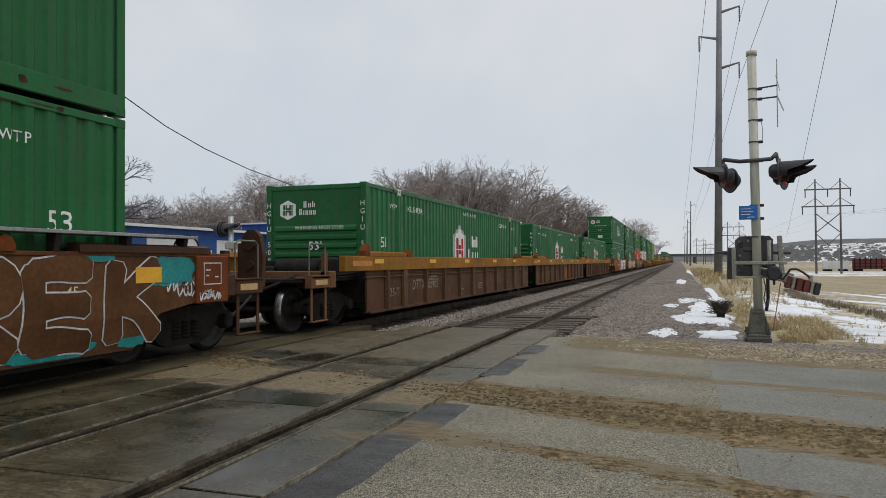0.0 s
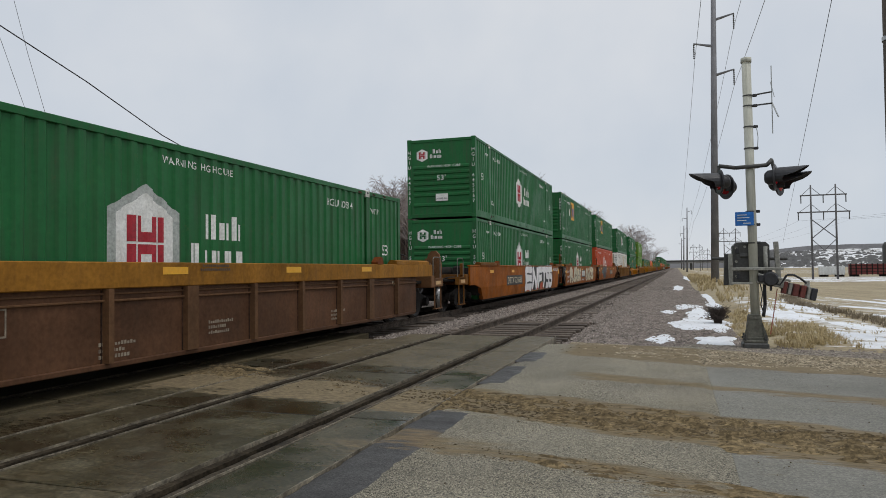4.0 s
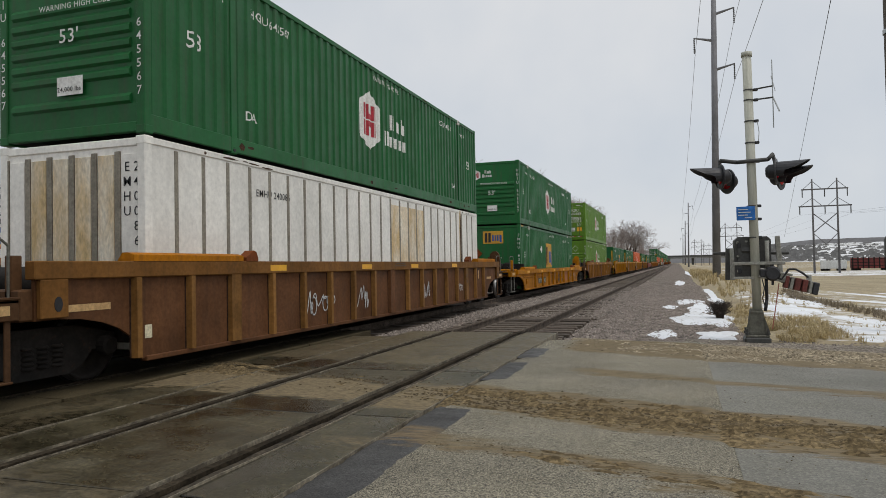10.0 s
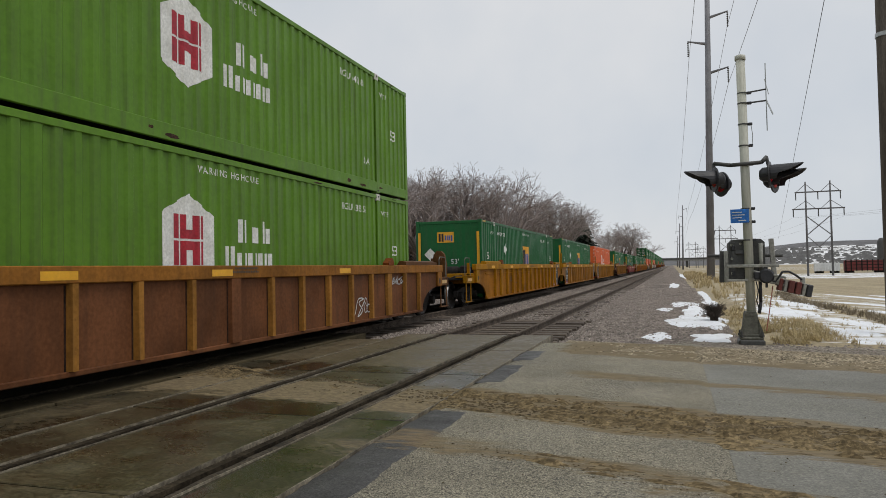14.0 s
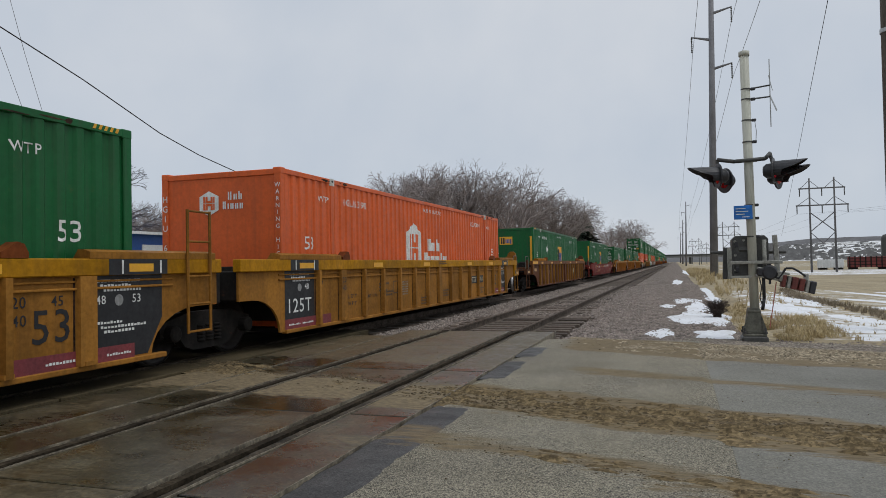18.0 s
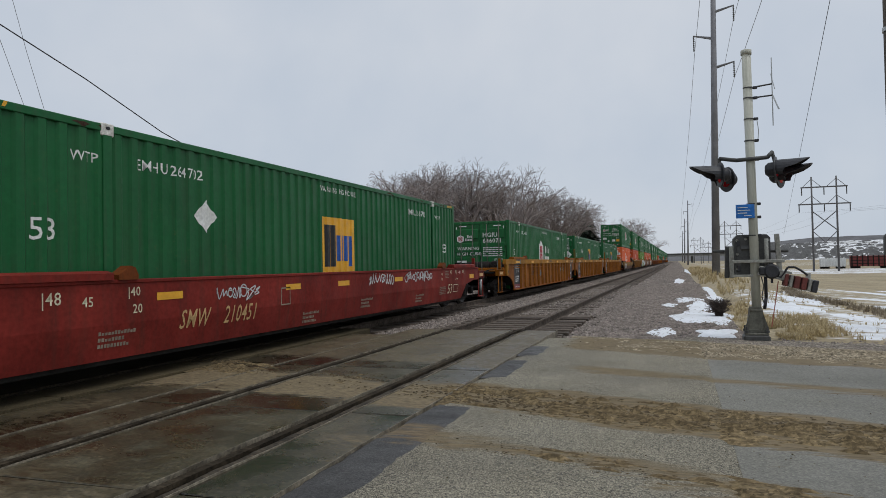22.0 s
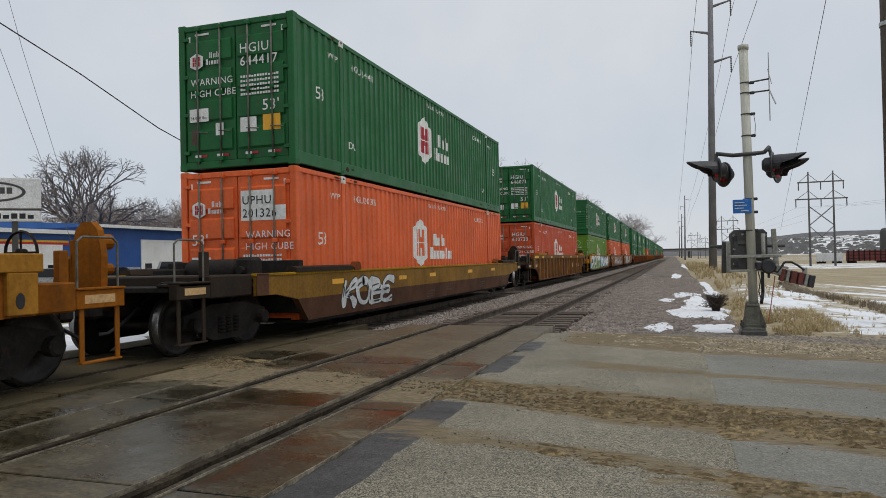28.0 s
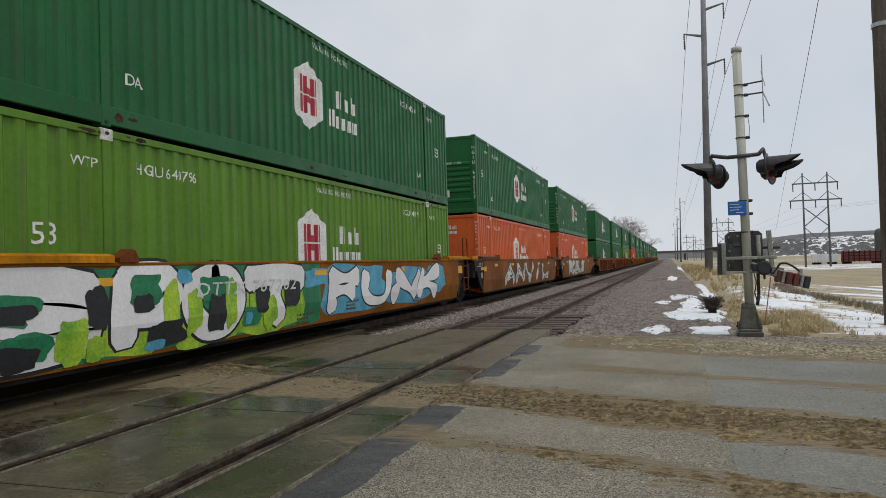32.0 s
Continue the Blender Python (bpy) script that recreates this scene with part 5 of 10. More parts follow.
def build_car(style, mat, front, rear, top=1.50, near=True, label="", rib_mat=None, chord_mat=None, end_mat=None, spaced=False, ext=((0, 0), (0, 0)), brake=True):
    """A well car. Its container starts at y = 0; front and rear end in a coupler or in a shared joint truck."""
    base = tagged(new("well_car"), label, "rail car", "cars of the train")
    rib_mat, chord_mat, end_mat = rib_mat or mat, chord_mat or mat, end_mat or chord_mat or mat
    k = paints = mat.name + rib_mat.name + chord_mat.name + end_mat.name
    c = lambda name, make: kept((name, k, top), make)
    deep = 0.32 if spaced is True else 0.2
    for tn in (0, 180):
        ends = (rear, front) if tn else (front, rear)
        plate = c(style + str(spaced) + "%s%s" % ends, lambda: ribbed_side(mat, top, deep, *ends) if style == "ribbed" else smooth_side(mat, top, *ends))
        part("side_plate", plate, base, (0, 16.15 if tn else 0, 0), turn=(0, 0, tn))
    if style == "ribbed":
        under = c("under", lambda: Shape().box(1.50, 1.56, -0.5, 16.6, top - deep - 0.16, top - deep - 0.13, 0.008).box(1.51, 1.55, -0.5, 16.6, top - deep - 0.075, top - deep - 0.05, 0.006).mesh("stringer", rib_mat))
        sill = c("sill", lambda: Shape().box(1.46, 1.57, -0.3, 16.45, 0.235, 0.30, 0.01).mesh("side_sill", mat))
        def rib_mesh(w, out, m):
            """A pressed rib; the shade along both its edges is put in as thin dark strips."""
            s = Shape().prism([(1.53, -w - 0.012), (out, -w), (out, w), (1.53, w + 0.012)], 0.30, top - deep, 2)
            n = len(s.f)
            for q in (-1, 1):
                y = q * (w + 0.024)
                s.box(1.528, 1.5335, y - 0.014, y + 0.014, 0.30, top - deep - 0.02)
            me = s.mesh("rib", m)
            me.materials.append(SHADEBOARD)
            for j, p in enumerate(me.polygons):
                p.material_index = 1 if j >= n else 0
            return me
        rib = c("rib", lambda: rib_mesh(0.042, 1.62, rib_mat))
        big = c("bigrib", lambda: rib_mesh(0.12, 1.602, rib_mat if rib_mat is not mat else chord_mat))
        plain_rib = c("plainrib", lambda: rib_mesh(0.12, 1.602, mat))
        foot = c("foot", lambda: Shape().prism([(1.53, -0.075), (1.615, -0.06), (1.615, 0.06), (1.53, 0.075)], 0, 0.05, 2).mesh("rib_foot", mat))
        for tn in (0, 180):
            y0 = 16.15 if tn else 0
            a, z = (rear, front) if tn else (front, rear)
            chord = c("chord" + a + z + str(spaced), lambda: Shape().box(1.45, 1.60, *((-1.58, 17.73) if spaced is True else (-1.68 if a == "joint" else -1.95, 17.6 if z == "joint" else 18.1)), top - deep, top, 0.012).mesh("top_chord", chord_mat))
            part("top_chord", chord, base, (0, y0, 0), turn=(0, 0, tn))
            part("side_sill", sill, base, (0, y0, 0), turn=(0, 0, tn))
            if near and not tn and not isinstance(spaced, float):
                part("stringer", under, base, (0, y0, 0))
            if tn:
                continue
            spots = [(7.7 + k * (1.5 if k > -5 else 1.42), k in (-4, 0, 4)) for k in range(-5, 6)] if spaced is True else [(spaced + k * 1.022, k in (-6, 0, 6)) for k in range(-8, 9)] if isinstance(spaced, float) else [(0.85 + k * 1.02, k in (1, 7, 14)) for k in range(-1 if front == rear == "coupler" else 0, 15 if rear == "joint" else 16)]
            if spaced == "low":
                spots = [(8.05 + d * m, False) for d, m in ((0, 1), (1.24, 1), (2.45, 1), (4.32, 1), (6.17, 1), (1.24, -1), (2.45, -1), (4.32, -1), (6.17, -1))]
            for y, wide in spots:
                part("rib", plain_rib if wide and y == spaced else big if wide else rib, base, (0, y, 0))
                if near and not spaced:
                    part("rib_foot", foot, base, (0, y, 0.30))
    else:
        for tn in (0, 180):
            a, z = (rear, front) if tn else (front, rear)
            lip = c("lip" + a + z, lambda: Shape().box(1.47, 1.575, -0.62 if a == "joint" else -1.78, 16.75 if z == "joint" else 17.93, top - 0.045, top + 0.005, 0.01).mesh("top_chord", chord_mat))
            part("top_chord", lip, base, (0, 16.15 if tn else 0, 0), turn=(0, 0, tn))
    guide = c("guide", lambda: Shape().prism([(1.34, 0.0), (1.60, 0.0), (1.60, 0.08), (1.50, 0.11), (1.42, 0.11)], -0.55, 1.75, 1).mesh("guide", end_mat))
    for sx, tn in ((1, 0), (-1, 180)):
        for yy in (0, 16.15):
            part("guide", guide, base, (0, (yy if yy == 0 else yy - 0.45) if not tn else (yy + 0.45 if yy == 0 else yy), top), turn=(0, 0, tn))
    lug = kept(("lug", k), lambda: Shape().prism([(-0.17, 0), (0.15, 0), (0.15, 0.06), (0.10, 0.15), (0.02, 0.17), (-0.06, 0.12), (-0.17, 0.06)], 1.44, 1.60, 0).mesh("guide_lug", RUSTCAR))
    for y in ((2.0, 14.2) if near else ()):
        part("guide_lug", lug, base, (0, y, top))
    part("well_floor", kept("wfloor", lambda: Shape().box(-1.45, 1.45, 0.05, 16.1, 0.24, 0.295).mesh("well_floor", GRIMY)), base)
    # ends
    for sign, kind, origin in ((-1, front, 0.0), (1, rear, 16.15)):
        e1, e2 = ext[sign > 0]
        k = paints + (str(e2) if e2 else "")
        Y = lambda d: origin + sign * (d + (e2 if 1.9 <= d < 2.95 else 0))
        lo = lambda a, b: (min(Y(a), Y(b)), max(Y(a), Y(b)))
        reach = 3.3 if kind == "coupler" else 1.6
        sill_me = kept(("csill", k, reach, sign), lambda: Shape().box(-0.24, 0.24, *lo(0.2, reach), 0.62, 0.98, 0.02).mesh("centre_sill", GRIMY))
        part("centre_sill", sill_me, base)
        bulk = kept(("bulk", k, sign), lambda: Shape().box(-1.46, 1.46, *lo(0.06, 0.22), 0.45, 1.42, 0.015).mesh("bulkhead", GRIMY))
        part("bulkhead", bulk, base)
        deck = kept(("deck", k, sign, reach), lambda: Shape().box(-1.2, 1.2, *lo(0.22, 1.9 if reach > 2 else 1.45), 0.98, 1.06, 0.01).mesh("end_deck", GRIMY))
        part("end_deck", deck, base)
        beam = kept(("beam", k, sign, reach), lambda: Shape().box(-1.5, 1.5, *lo(1.78, 2.05), 0.86, 1.20, 0.02).mesh("end_beam", end_mat))
        if kind == "coupler":
            part("end_beam", beam, base)
            part("end_sill", kept(("esill", k, sign), lambda: Shape().box(-1.3, 1.3, *lo(2.05, 2.7), 0.98, 1.06, 0.012).mesh("end_sill", GRIMY)), base)
            cp = kept(("coupler", sign), lambda: Shape().box(-0.12, 0.12, *lo(3.2, 3.55), 0.70, 0.92, 0.03).box(-0.19, 0.19, *lo(3.5, 3.72), 0.62, 1.0, 0.05).mesh("coupler", GRIMY))
            part("coupler", cp, base)
            hose = kept(("hose", sign), lambda: Shape().path([(0.35, Y(3.0), 0.75), (0.36, Y(3.35), 0.55), (0.33, Y(3.6), 0.42), (0.3, Y(3.72), 0.42)], 0.025).mesh("air_hose", BLACK))
            part("air_hose", hose, base)
            # steps and grab irons on both sides
            for sx in ((-1, 1) if near else ()):
                w0, w1 = min(sx * 1.44, sx * 1.465), max(sx * 1.44, sx * 1.465)
                st = kept(("step", k, sx, sign), lambda: Shape().box(w0, w1, *lo(2.12, 2.19), 0.26, 0.9, 0.006).box(w0, w1, *lo(2.66, 2.73), 0.26, 0.9, 0.006)
                          .box(min(sx * 1.40, sx * 1.50), max(sx * 1.40, sx * 1.50), *lo(2.12, 2.73), 0.24, 0.265, 0.006).mesh("step", end_mat))
                part("step", st, base)
                part("side_channel", kept(("schan", k, sx, sign), lambda: Shape().box(min(sx * 1.36, sx * 1.50), max(sx * 1.36, sx * 1.50), *lo(2.05, 2.78), 0.88, 1.10, 0.01)
                     .box(min(sx * 1.34, sx * 1.52), max(sx * 1.34, sx * 1.52), *lo(2.05, 2.78), 1.10, 1.125, 0.005).mesh("side_channel", end_mat)), base)
                if sx < 0:
                    continue
                part("safety_strip", kept(("sstrip", e2, sx, sign), lambda: Shape().box(min(sx * 1.50, sx * 1.504), max(sx * 1.50, sx * 1.504), *lo(2.16, 2.62), 0.94, 1.04).mesh("safety_strip", GOLDMARK)), base, label="faded yellow strip")
                part("hoop_rail", kept(("hoop", e2, sx, sign), lambda: Shape().path([(sx * 1.43, Y(2.12), 1.1), (sx * 1.43, Y(2.12), 1.66), (sx * 1.43, Y(2.2), 1.72), (sx * 1.43, Y(2.66), 1.72), (sx * 1.43, Y(2.74), 1.66), (sx * 1.43, Y(2.74), 1.1)], 0.014, 8).mesh("hoop_rail", ROD)), base, label="thin pale hoop handrail")
                po = kept(("gpost", k, sign), lambda: Shape().box(sx * 1.34 - 0.05, sx * 1.34 + 0.05, *lo(1.92, 2.05), 0.86, 1.56, 0.01).mesh("grab_post", end_mat))
                part("grab_post", po, base)
            if near and style == "ribbed" and (not spaced or isinstance(spaced, float)):
                # broad post with a slot where the side ends over the truck
                for sx in (-1, 1):
                    po = part("end_post", kept(("epost", k, top, sx, sign), lambda: Shape().box(min(sx * 1.53, sx * 1.60), max(sx * 1.53, sx * 1.60), *lo(1.52, 1.88), 0.88, top - deep, 0.01).mesh("end_post", chord_mat)), base)
                    part("slot", kept(("epslot", sx, sign), lambda: Shape().prism([(Y(1.66) + 0.055 * math.cos(q), 1.03 + 0.085 * math.sin(q)) for q in (j * math.tau / 10 for j in range(10))], min(sx * 1.596, sx * 1.604), max(sx * 1.596, sx * 1.604), 0).mesh("slot", BLACK)), po, label="dark slot")
            if sign > 0 and not brake:
                pass
            elif sign > 0:
                br = kept("brake", lambda: Shape().lathe([(0, 0.26), (0.025, 0.28), (0.05, 0.26), (0.025, 0.245), (0, 0.26)], 20, 1).path([(-0.25, 0.02, 0), (0.25, 0.02, 0)], 0.013)
                          .path([(0, 0.02, -0.25), (0, 0.02, 0.25)], 0.013).tube((0, -0.02, 0), (0, 0.08, 0), 0.05).mesh("brake_wheel", GRIMY))
                part("brake_wheel", br, base, (0.35, Y(2.3), 1.56))
                part("winch", kept("winch", lambda: Shape().lathe([(-0.06, 0.0), (-0.06, 0.27), (0.0, 0.30), (0.06, 0.27), (0.06, 0.0)], 18, 1).box(-0.3, 0.3, -0.3, 0.3, -0.4, -0.2, 0.03).mesh("winch", RUSTCAR)), base, (0.1, Y(1.0), 1.46), "rusty winch drum")
                plate = [(0.92, 0.96), (1.36, 0.96), (1.38, 1.5), (1.32, 1.82), (1.22, 1.92), (1.08, 1.92), (0.98, 1.82), (0.91, 1.5)]
                part("brake_stand", kept(("bstand", k), lambda: Shape().prism(plate, *lo(2.96, 3.06), 1).tube((1.15, Y(2.9), 1.68), (1.15, Y(3.12), 1.68), 0.10, n=12).tube((1.15, Y(2.92), 1.34), (1.15, Y(3.1), 1.34), 0.07, n=10).box(0.88, 0.93, *lo(2.96, 3.12), 0.96, 1.7, 0.006).mesh("brake_stand", end_mat)), base, label="brake housing")
                part("chain_case", kept(("chainc", k), lambda: Shape().box(0.62, 0.84, *lo(2.6, 2.75), 1.06, 1.5, 0.03).mesh("chain_case", end_mat)), base)
            else:
                part("valve_box", kept("vbox", lambda: Shape().box(-0.9, -0.3, *lo(0.6, 1.3), 1.06, 1.3, 0.03).mesh("valve_box", GRIMY)), base)
                tank = kept("tank", lambda: Shape().lathe([(-0.5, 0.0), (-0.5, 0.16), (-0.44, 0.2), (0.44, 0.2), (0.5, 0.16), (0.5, 0.0)], 14, 0).mesh("air_tank", GRIMY, True))
                part("air_tank", tank, base, (0.2, Y(1.0), 1.26))
                if near:
                    part("control_valve", kept("cvalve", lambda: Shape().box(-0.16, 0.16, -0.2, 0.2, 0, 0.42, 0.05).tube((0, -0.3, 0.2), (0, 0.3, 0.2), 0.07, n=8).mesh("control_valve", GRIMY)), base, (0.95, Y(1.05), 1.06))
                    part("brake_pipe", kept(("bpipe", e2), lambda: Shape().path([(1.2, Y(0.3), 1.12), (1.2, Y(1.7), 1.12), (1.0, Y(2.5), 1.1), (0.4, Y(3.0), 0.8)], 0.03).path([(0.6, Y(0.3), 1.16), (0.62, Y(2.0), 1.14)], 0.022).mesh("brake_pipe", GRIMY)), base)
                    part("tread_plate", kept(("tplate", k), lambda: Shape().box(1.1, 1.5, *lo(2.05, 2.72), 1.06, 1.10, 0.008).mesh("tread_plate", end_mat)), base)
            add_truck(base, Y(1.4) + sign * e1, near)
        else:
            # beam coloured near-black in place of the shaded gap between the cars
            part("end_beam", kept(("jbeam", k, sign), lambda: Shape().box(-1.5, 1.5, *lo(1.25, 1.55), 0.86, 1.34, 0.02).mesh("end_beam", GRIMY)), base)
            for sx in ((-1, 1) if style == "smooth" else ()):
                f = lambda x0, x1: (min(sx * x0, sx * x1), max(sx * x0, sx * x1))
                cheek = [(0.05, 0.32), (0.17, 0.36), (0.42, 0.80), (0.68, 0.95), (0.68, 1.45), (0.05, 1.45)] if sign > 0 else [(0.27, 0.32), (0.62, 0.50), (1.14, 1.08), (0.27, 1.08)]
                part("end_plate", kept(("cheek", sx, sign), lambda: Shape().prism([(Y(d), z) for d, z in cheek], *f(1.44, 1.52), 0).mesh("end_plate", ENDBLACK)), base, label="black end plate")
                if sign < 0:
                    part("load_board", kept(("lboard", sx), lambda: Shape().box(*f(1.47, 1.56), *lo(0.27, 1.53), 1.09, 1.46, 0.012).mesh("load_board", ENDBLACK)), base, label="black load board")
                    part("coil_pipe", kept(("cpipe", sx), lambda: Shape().path([(sx * 1.40, Y(1.0), 1.06), (sx * 1.48, Y(0.95), 0.9), (sx * 1.5, Y(0.7), 0.83), (sx * 1.48, Y(0.45), 0.92), (sx * 1.44, Y(0.4), 1.05)], 0.02).mesh("coil_pipe", BLACK)), base)
                part("buffer_block", kept(("ybuf", sx, sign), lambda: Shape().box(*f(1.26, 1.52), *(lo(0.62, 1.0) if sign > 0 else lo(0.9, 1.62)), 1.49, 1.60, 0.015).mesh("buffer_block", YELLOWCAR)), base, label="yellow painted buffer block")
                part("brake_gear", kept(("bgear", sx, sign), lambda: Shape().box(*f(0.7, 1.3), *lo(0.75, 1.4), 1.36, 1.56, 0.03).tube((sx * 1.1, Y(0.4), 1.3), (sx * 1.1, Y(1.75), 1.3), 0.07, n=8).mesh("brake_gear", GRIMY)), base)
            for sx in (-1, 1):
                def ladder():
                    s = Shape()
                    d0, d1, x, r = (0.66, 1.16, 1.55, 0.024) if style == "smooth" else (0.64, 1.12, 1.64, 0.022)
                    for d in (d0, d1):
                        s.path([(sx * x, Y(d), 0.5 if d0 < 1 else 0.32), (sx * x, Y(d), 2.2 if d0 < 1 else 2.1)], r)
                    for z in (0.34, 0.72, 1.1, 1.48, 2.08) if d0 > 1 else (0.52, 0.9, 1.28, 1.76, 2.18):
                        s.path([(sx * x, Y(d0), z), (sx * x, Y(d1), z)], 0.016)
                    return s.mesh("ladder", RUSTCAR if style == "smooth" else end_mat)
                lad = kept(("ladder", k, sx, sign, style), ladder)
                if sign > 0 and spaced is not True:
                    part("ladder", lad, base)
            if sign < 0:
                add_truck(base, Y(1.775), near)
    return base


SIDE = 1.53


def car_mark(base, key, source, y, z, mat, plane=1.53, out=0.005, label=""):
    return part("lettering" if not label else "marking", on_side(key, source, y, z, mat, False, out, plane, None, 0.72 if plane == 1.56 else None), base, label=label)


def scaled(me, w, h):
    xs, ys = [v.co.x for v in me.vertices], [v.co.y for v in me.vertices]
    kx, ky = w / (max(xs) - min(xs)), h / (max(ys) - min(ys))
    s = Shape()
    s.add([((v.co.x - min(xs)) * kx, (v.co.y - min(ys)) * ky, 0) for v in me.vertices], [tuple(p.vertices) for p in me.polygons])
    return s


def blob(w, h, seed, n=22, rough=0.25):
    p = []
    for i in range(n):
        a = i * math.tau / n
        r = 1 + rough * noise.noise((math.cos(a) * 1.7 + seed, math.sin(a) * 1.7, seed * 3.1)) * 1.6
        c, s = math.cos(a), math.sin(a)
        p.append((w / 2 * r * math.copysign(abs(c) ** 0.6, c), h / 2 * r * math.copysign(abs(s) ** 0.6, s)))
    return p


GLYPHS = {
    # letter skeletons in a unit box: strokes are runs of x y pairs
    "A": ["0 0 .28 .6 .5 1", ".5 1 .75 .55 1 0", ".2 .36 .55 .42 .85 .32"],
    "B": ["0 0 .05 .5 .05 1", ".05 1 .8 .95 .75 .6 .2 .52", ".2 .52 1 .5 .95 .05 .05 0"],
    "D": [".1 0 .05 .5 .1 1", ".1 1 .85 .9 1 .45 .7 .05 .1 0"],
    "E": ["1 .95 .45 1 .05 .8 .1 .55 .6 .52", ".1 .55 0 .25 .35 0 1 .08"],
    "F": [".12 0 .1 .5 .15 1", ".15 1 .6 .92 1 1", ".12 .52 .5 .55 .8 .48"],
    "I": [".4 0 .5 .5 .45 1"],
    "K": [".1 0 .08 .5 .15 1", "1 1 .55 .75 .2 .5", ".2 .5 .6 .35 1 0"],
    "L": [".15 1 .05 .5 .12 .05", ".12 .05 .5 0 1 .12"],
    "N": [".05 0 .1 .5 .05 1", ".05 1 .5 .5 .95 .02", ".95 .02 .9 .5 1 1"],
    "O": [".5 1 .08 .8 .02 .4 .3 .02 .75 .05 1 .5 .85 .9 .5 1"],
    "P": [".1 0 .08 .5 .1 1", ".1 1 .8 1 1 .7 .7 .42 .1 .45"],
    "R": [".1 0 .05 .5 .1 1", ".1 1 .8 1 .95 .72 .6 .5 .12 .48", ".35 .5 .65 .3 1 0"],
    "S": ["1 .85 .6 1 .15 .9 .1 .62 .5 .5 .9 .4 .95 .12 .5 0 0 .15"],
    "T": ["0 .92 .5 1 1 .88", ".52 .98 .45 .5 .55 0"],
    "U": [".05 1 0 .4 .25 .02 .7 .02 .95 .4 1 1"],
    "V": ["0 1 .25 .45 .5 0", ".5 0 .8 .5 1 1"],
    # broad block capitals
    "e": ["1 .98 .5 1 0 .96", "0 .96 .04 .5 0 .03", "0 .5 .5 .52 .95 .5", "0 .03 .5 .05 1 0"],
    "n": ["0 0 .06 .5 .05 1", ".05 1 .45 .5 .9 0", ".9 0 .95 .5 1 1"],
    "f": [".02 0 .1 .5 .1 1", ".1 1 .5 .97 1 1", ".08 .46 .5 .46 .92 .52"],
    "t": ["0 1 .5 .96 1 1", ".52 .96 .5 .5 .42 0"],
    "s": ["1 1 .5 1 .12 .97 .05 .6 .5 .56 .9 .5 .92 .06 .5 0 0 .04"],
    "y": ["0 1 .2 .68 .5 .5", "1 1 .8 .68 .5 .5", ".5 .5 .42 .25 .3 0"],
    "r": [".05 0 .05 .5 .1 1", ".1 1 .9 .98 .95 .6 .15 .5", ".3 .5 .7 .3 1 0"],
    "Y": ["0 1 .25 .6 .5 .45", "1 1 .8 .5 .5 .3 .35 0"],
}


def smooth_run(pts, n=5):
    """A soft curve through the points of a run."""
    out = []
    for i in range(len(pts) - 1):
        a, b, c, d = pts[max(i - 1, 0)], pts[i], pts[i + 1], pts[min(i + 2, len(pts) - 1)]
        for k in range(n):
            t = k / n
            out.append(tuple(0.5 * (2 * b[j] + (c[j] - a[j]) * t + (2 * a[j] - 5 * b[j] + 4 * c[j] - d[j]) * t * t + (3 * b[j] - a[j] - 3 * c[j] + d[j]) * t ** 3) for j in (0, 1)))
    return out + [pts[-1]]


def ribbon(pts, widths):
    """A flat strip of changing width with blunt rounded ends."""
    n = len(pts)
    left, right = [], []
    for i, (x, y) in enumerate(pts):
        ax, ay = pts[max(i - 1, 0)]
        bx, by = pts[min(i + 1, n - 1)]
        l = math.hypot(bx - ax, by - ay) or 1
        nx, ny = -(by - ay) / l * widths[i], (bx - ax) / l * widths[i]
        left.append((x + nx, y + ny))
        right.append((x - nx, y - ny))
    polys = [[left[i], left[i + 1], right[i + 1], right[i]] for i in range(n - 1)]
    for e, o in ((0, 1), (-1, -2)):
        (x, y), (qx, qy) = pts[e], pts[o]
        l = math.hypot(x - qx, y - qy) or 1
        dx, dy = (x - qx) / l * widths[e] * 0.5, (y - qy) / l * widths[e] * 0.5
        u, v = left[e], right[e]
        polys.append([u, (u[0] * 0.8 + v[0] * 0.2 + dx, u[1] * 0.8 + v[1] * 0.2 + dy), (u[0] * 0.2 + v[0] * 0.8 + dx, u[1] * 0.2 + v[1] * 0.8 + dy), v])
    return polys


def cell_runs(cells, z0, z1, fat, seed):
    """Letters that each have their own stretch of the plate."""
    rng = random.Random(seed)
    for i, (ch, y0, y1) in enumerate(cells):
        a, b = y0 + fat * 0.9, y1 - fat * 0.9
        for run in GLYPHS[ch]:
            v = [float(q) for q in run.split()]
            yield smooth_run([(a + (b - a) * x + rng.uniform(-0.012, 0.012), z0 + fat + (z1 - z0 - 2 * fat) * y) for x, y in zip(v[::2], v[1::2])]), rng.uniform(0, 3), i


def letter_runs(text, y0, y1, z0, z1, seed):
    rng = random.Random(seed)
    step = (y1 - y0) / len(text)
    for i, ch in enumerate(text):
        lean, w, up, h = rng.uniform(-0.12, 0.2), step * rng.uniform(0.74, 0.9), rng.uniform(0, 0.1), rng.uniform(0.86, 1.0)
        for run in GLYPHS[ch]:
            v = [float(q) for q in run.split()]
            pts = [(y0 + i * step + w * (x + lean * (y - 0.5) + rng.uniform(-0.04, 0.04)), z0 + (z1 - z0) * (up * 0.5 + (y + rng.uniform(-0.03, 0.03)) * (h - up * 0.5)))
                   for x, y in zip(v[::2], v[1::2])]
            yield smooth_run(pts), rng.uniform(0, 3), i


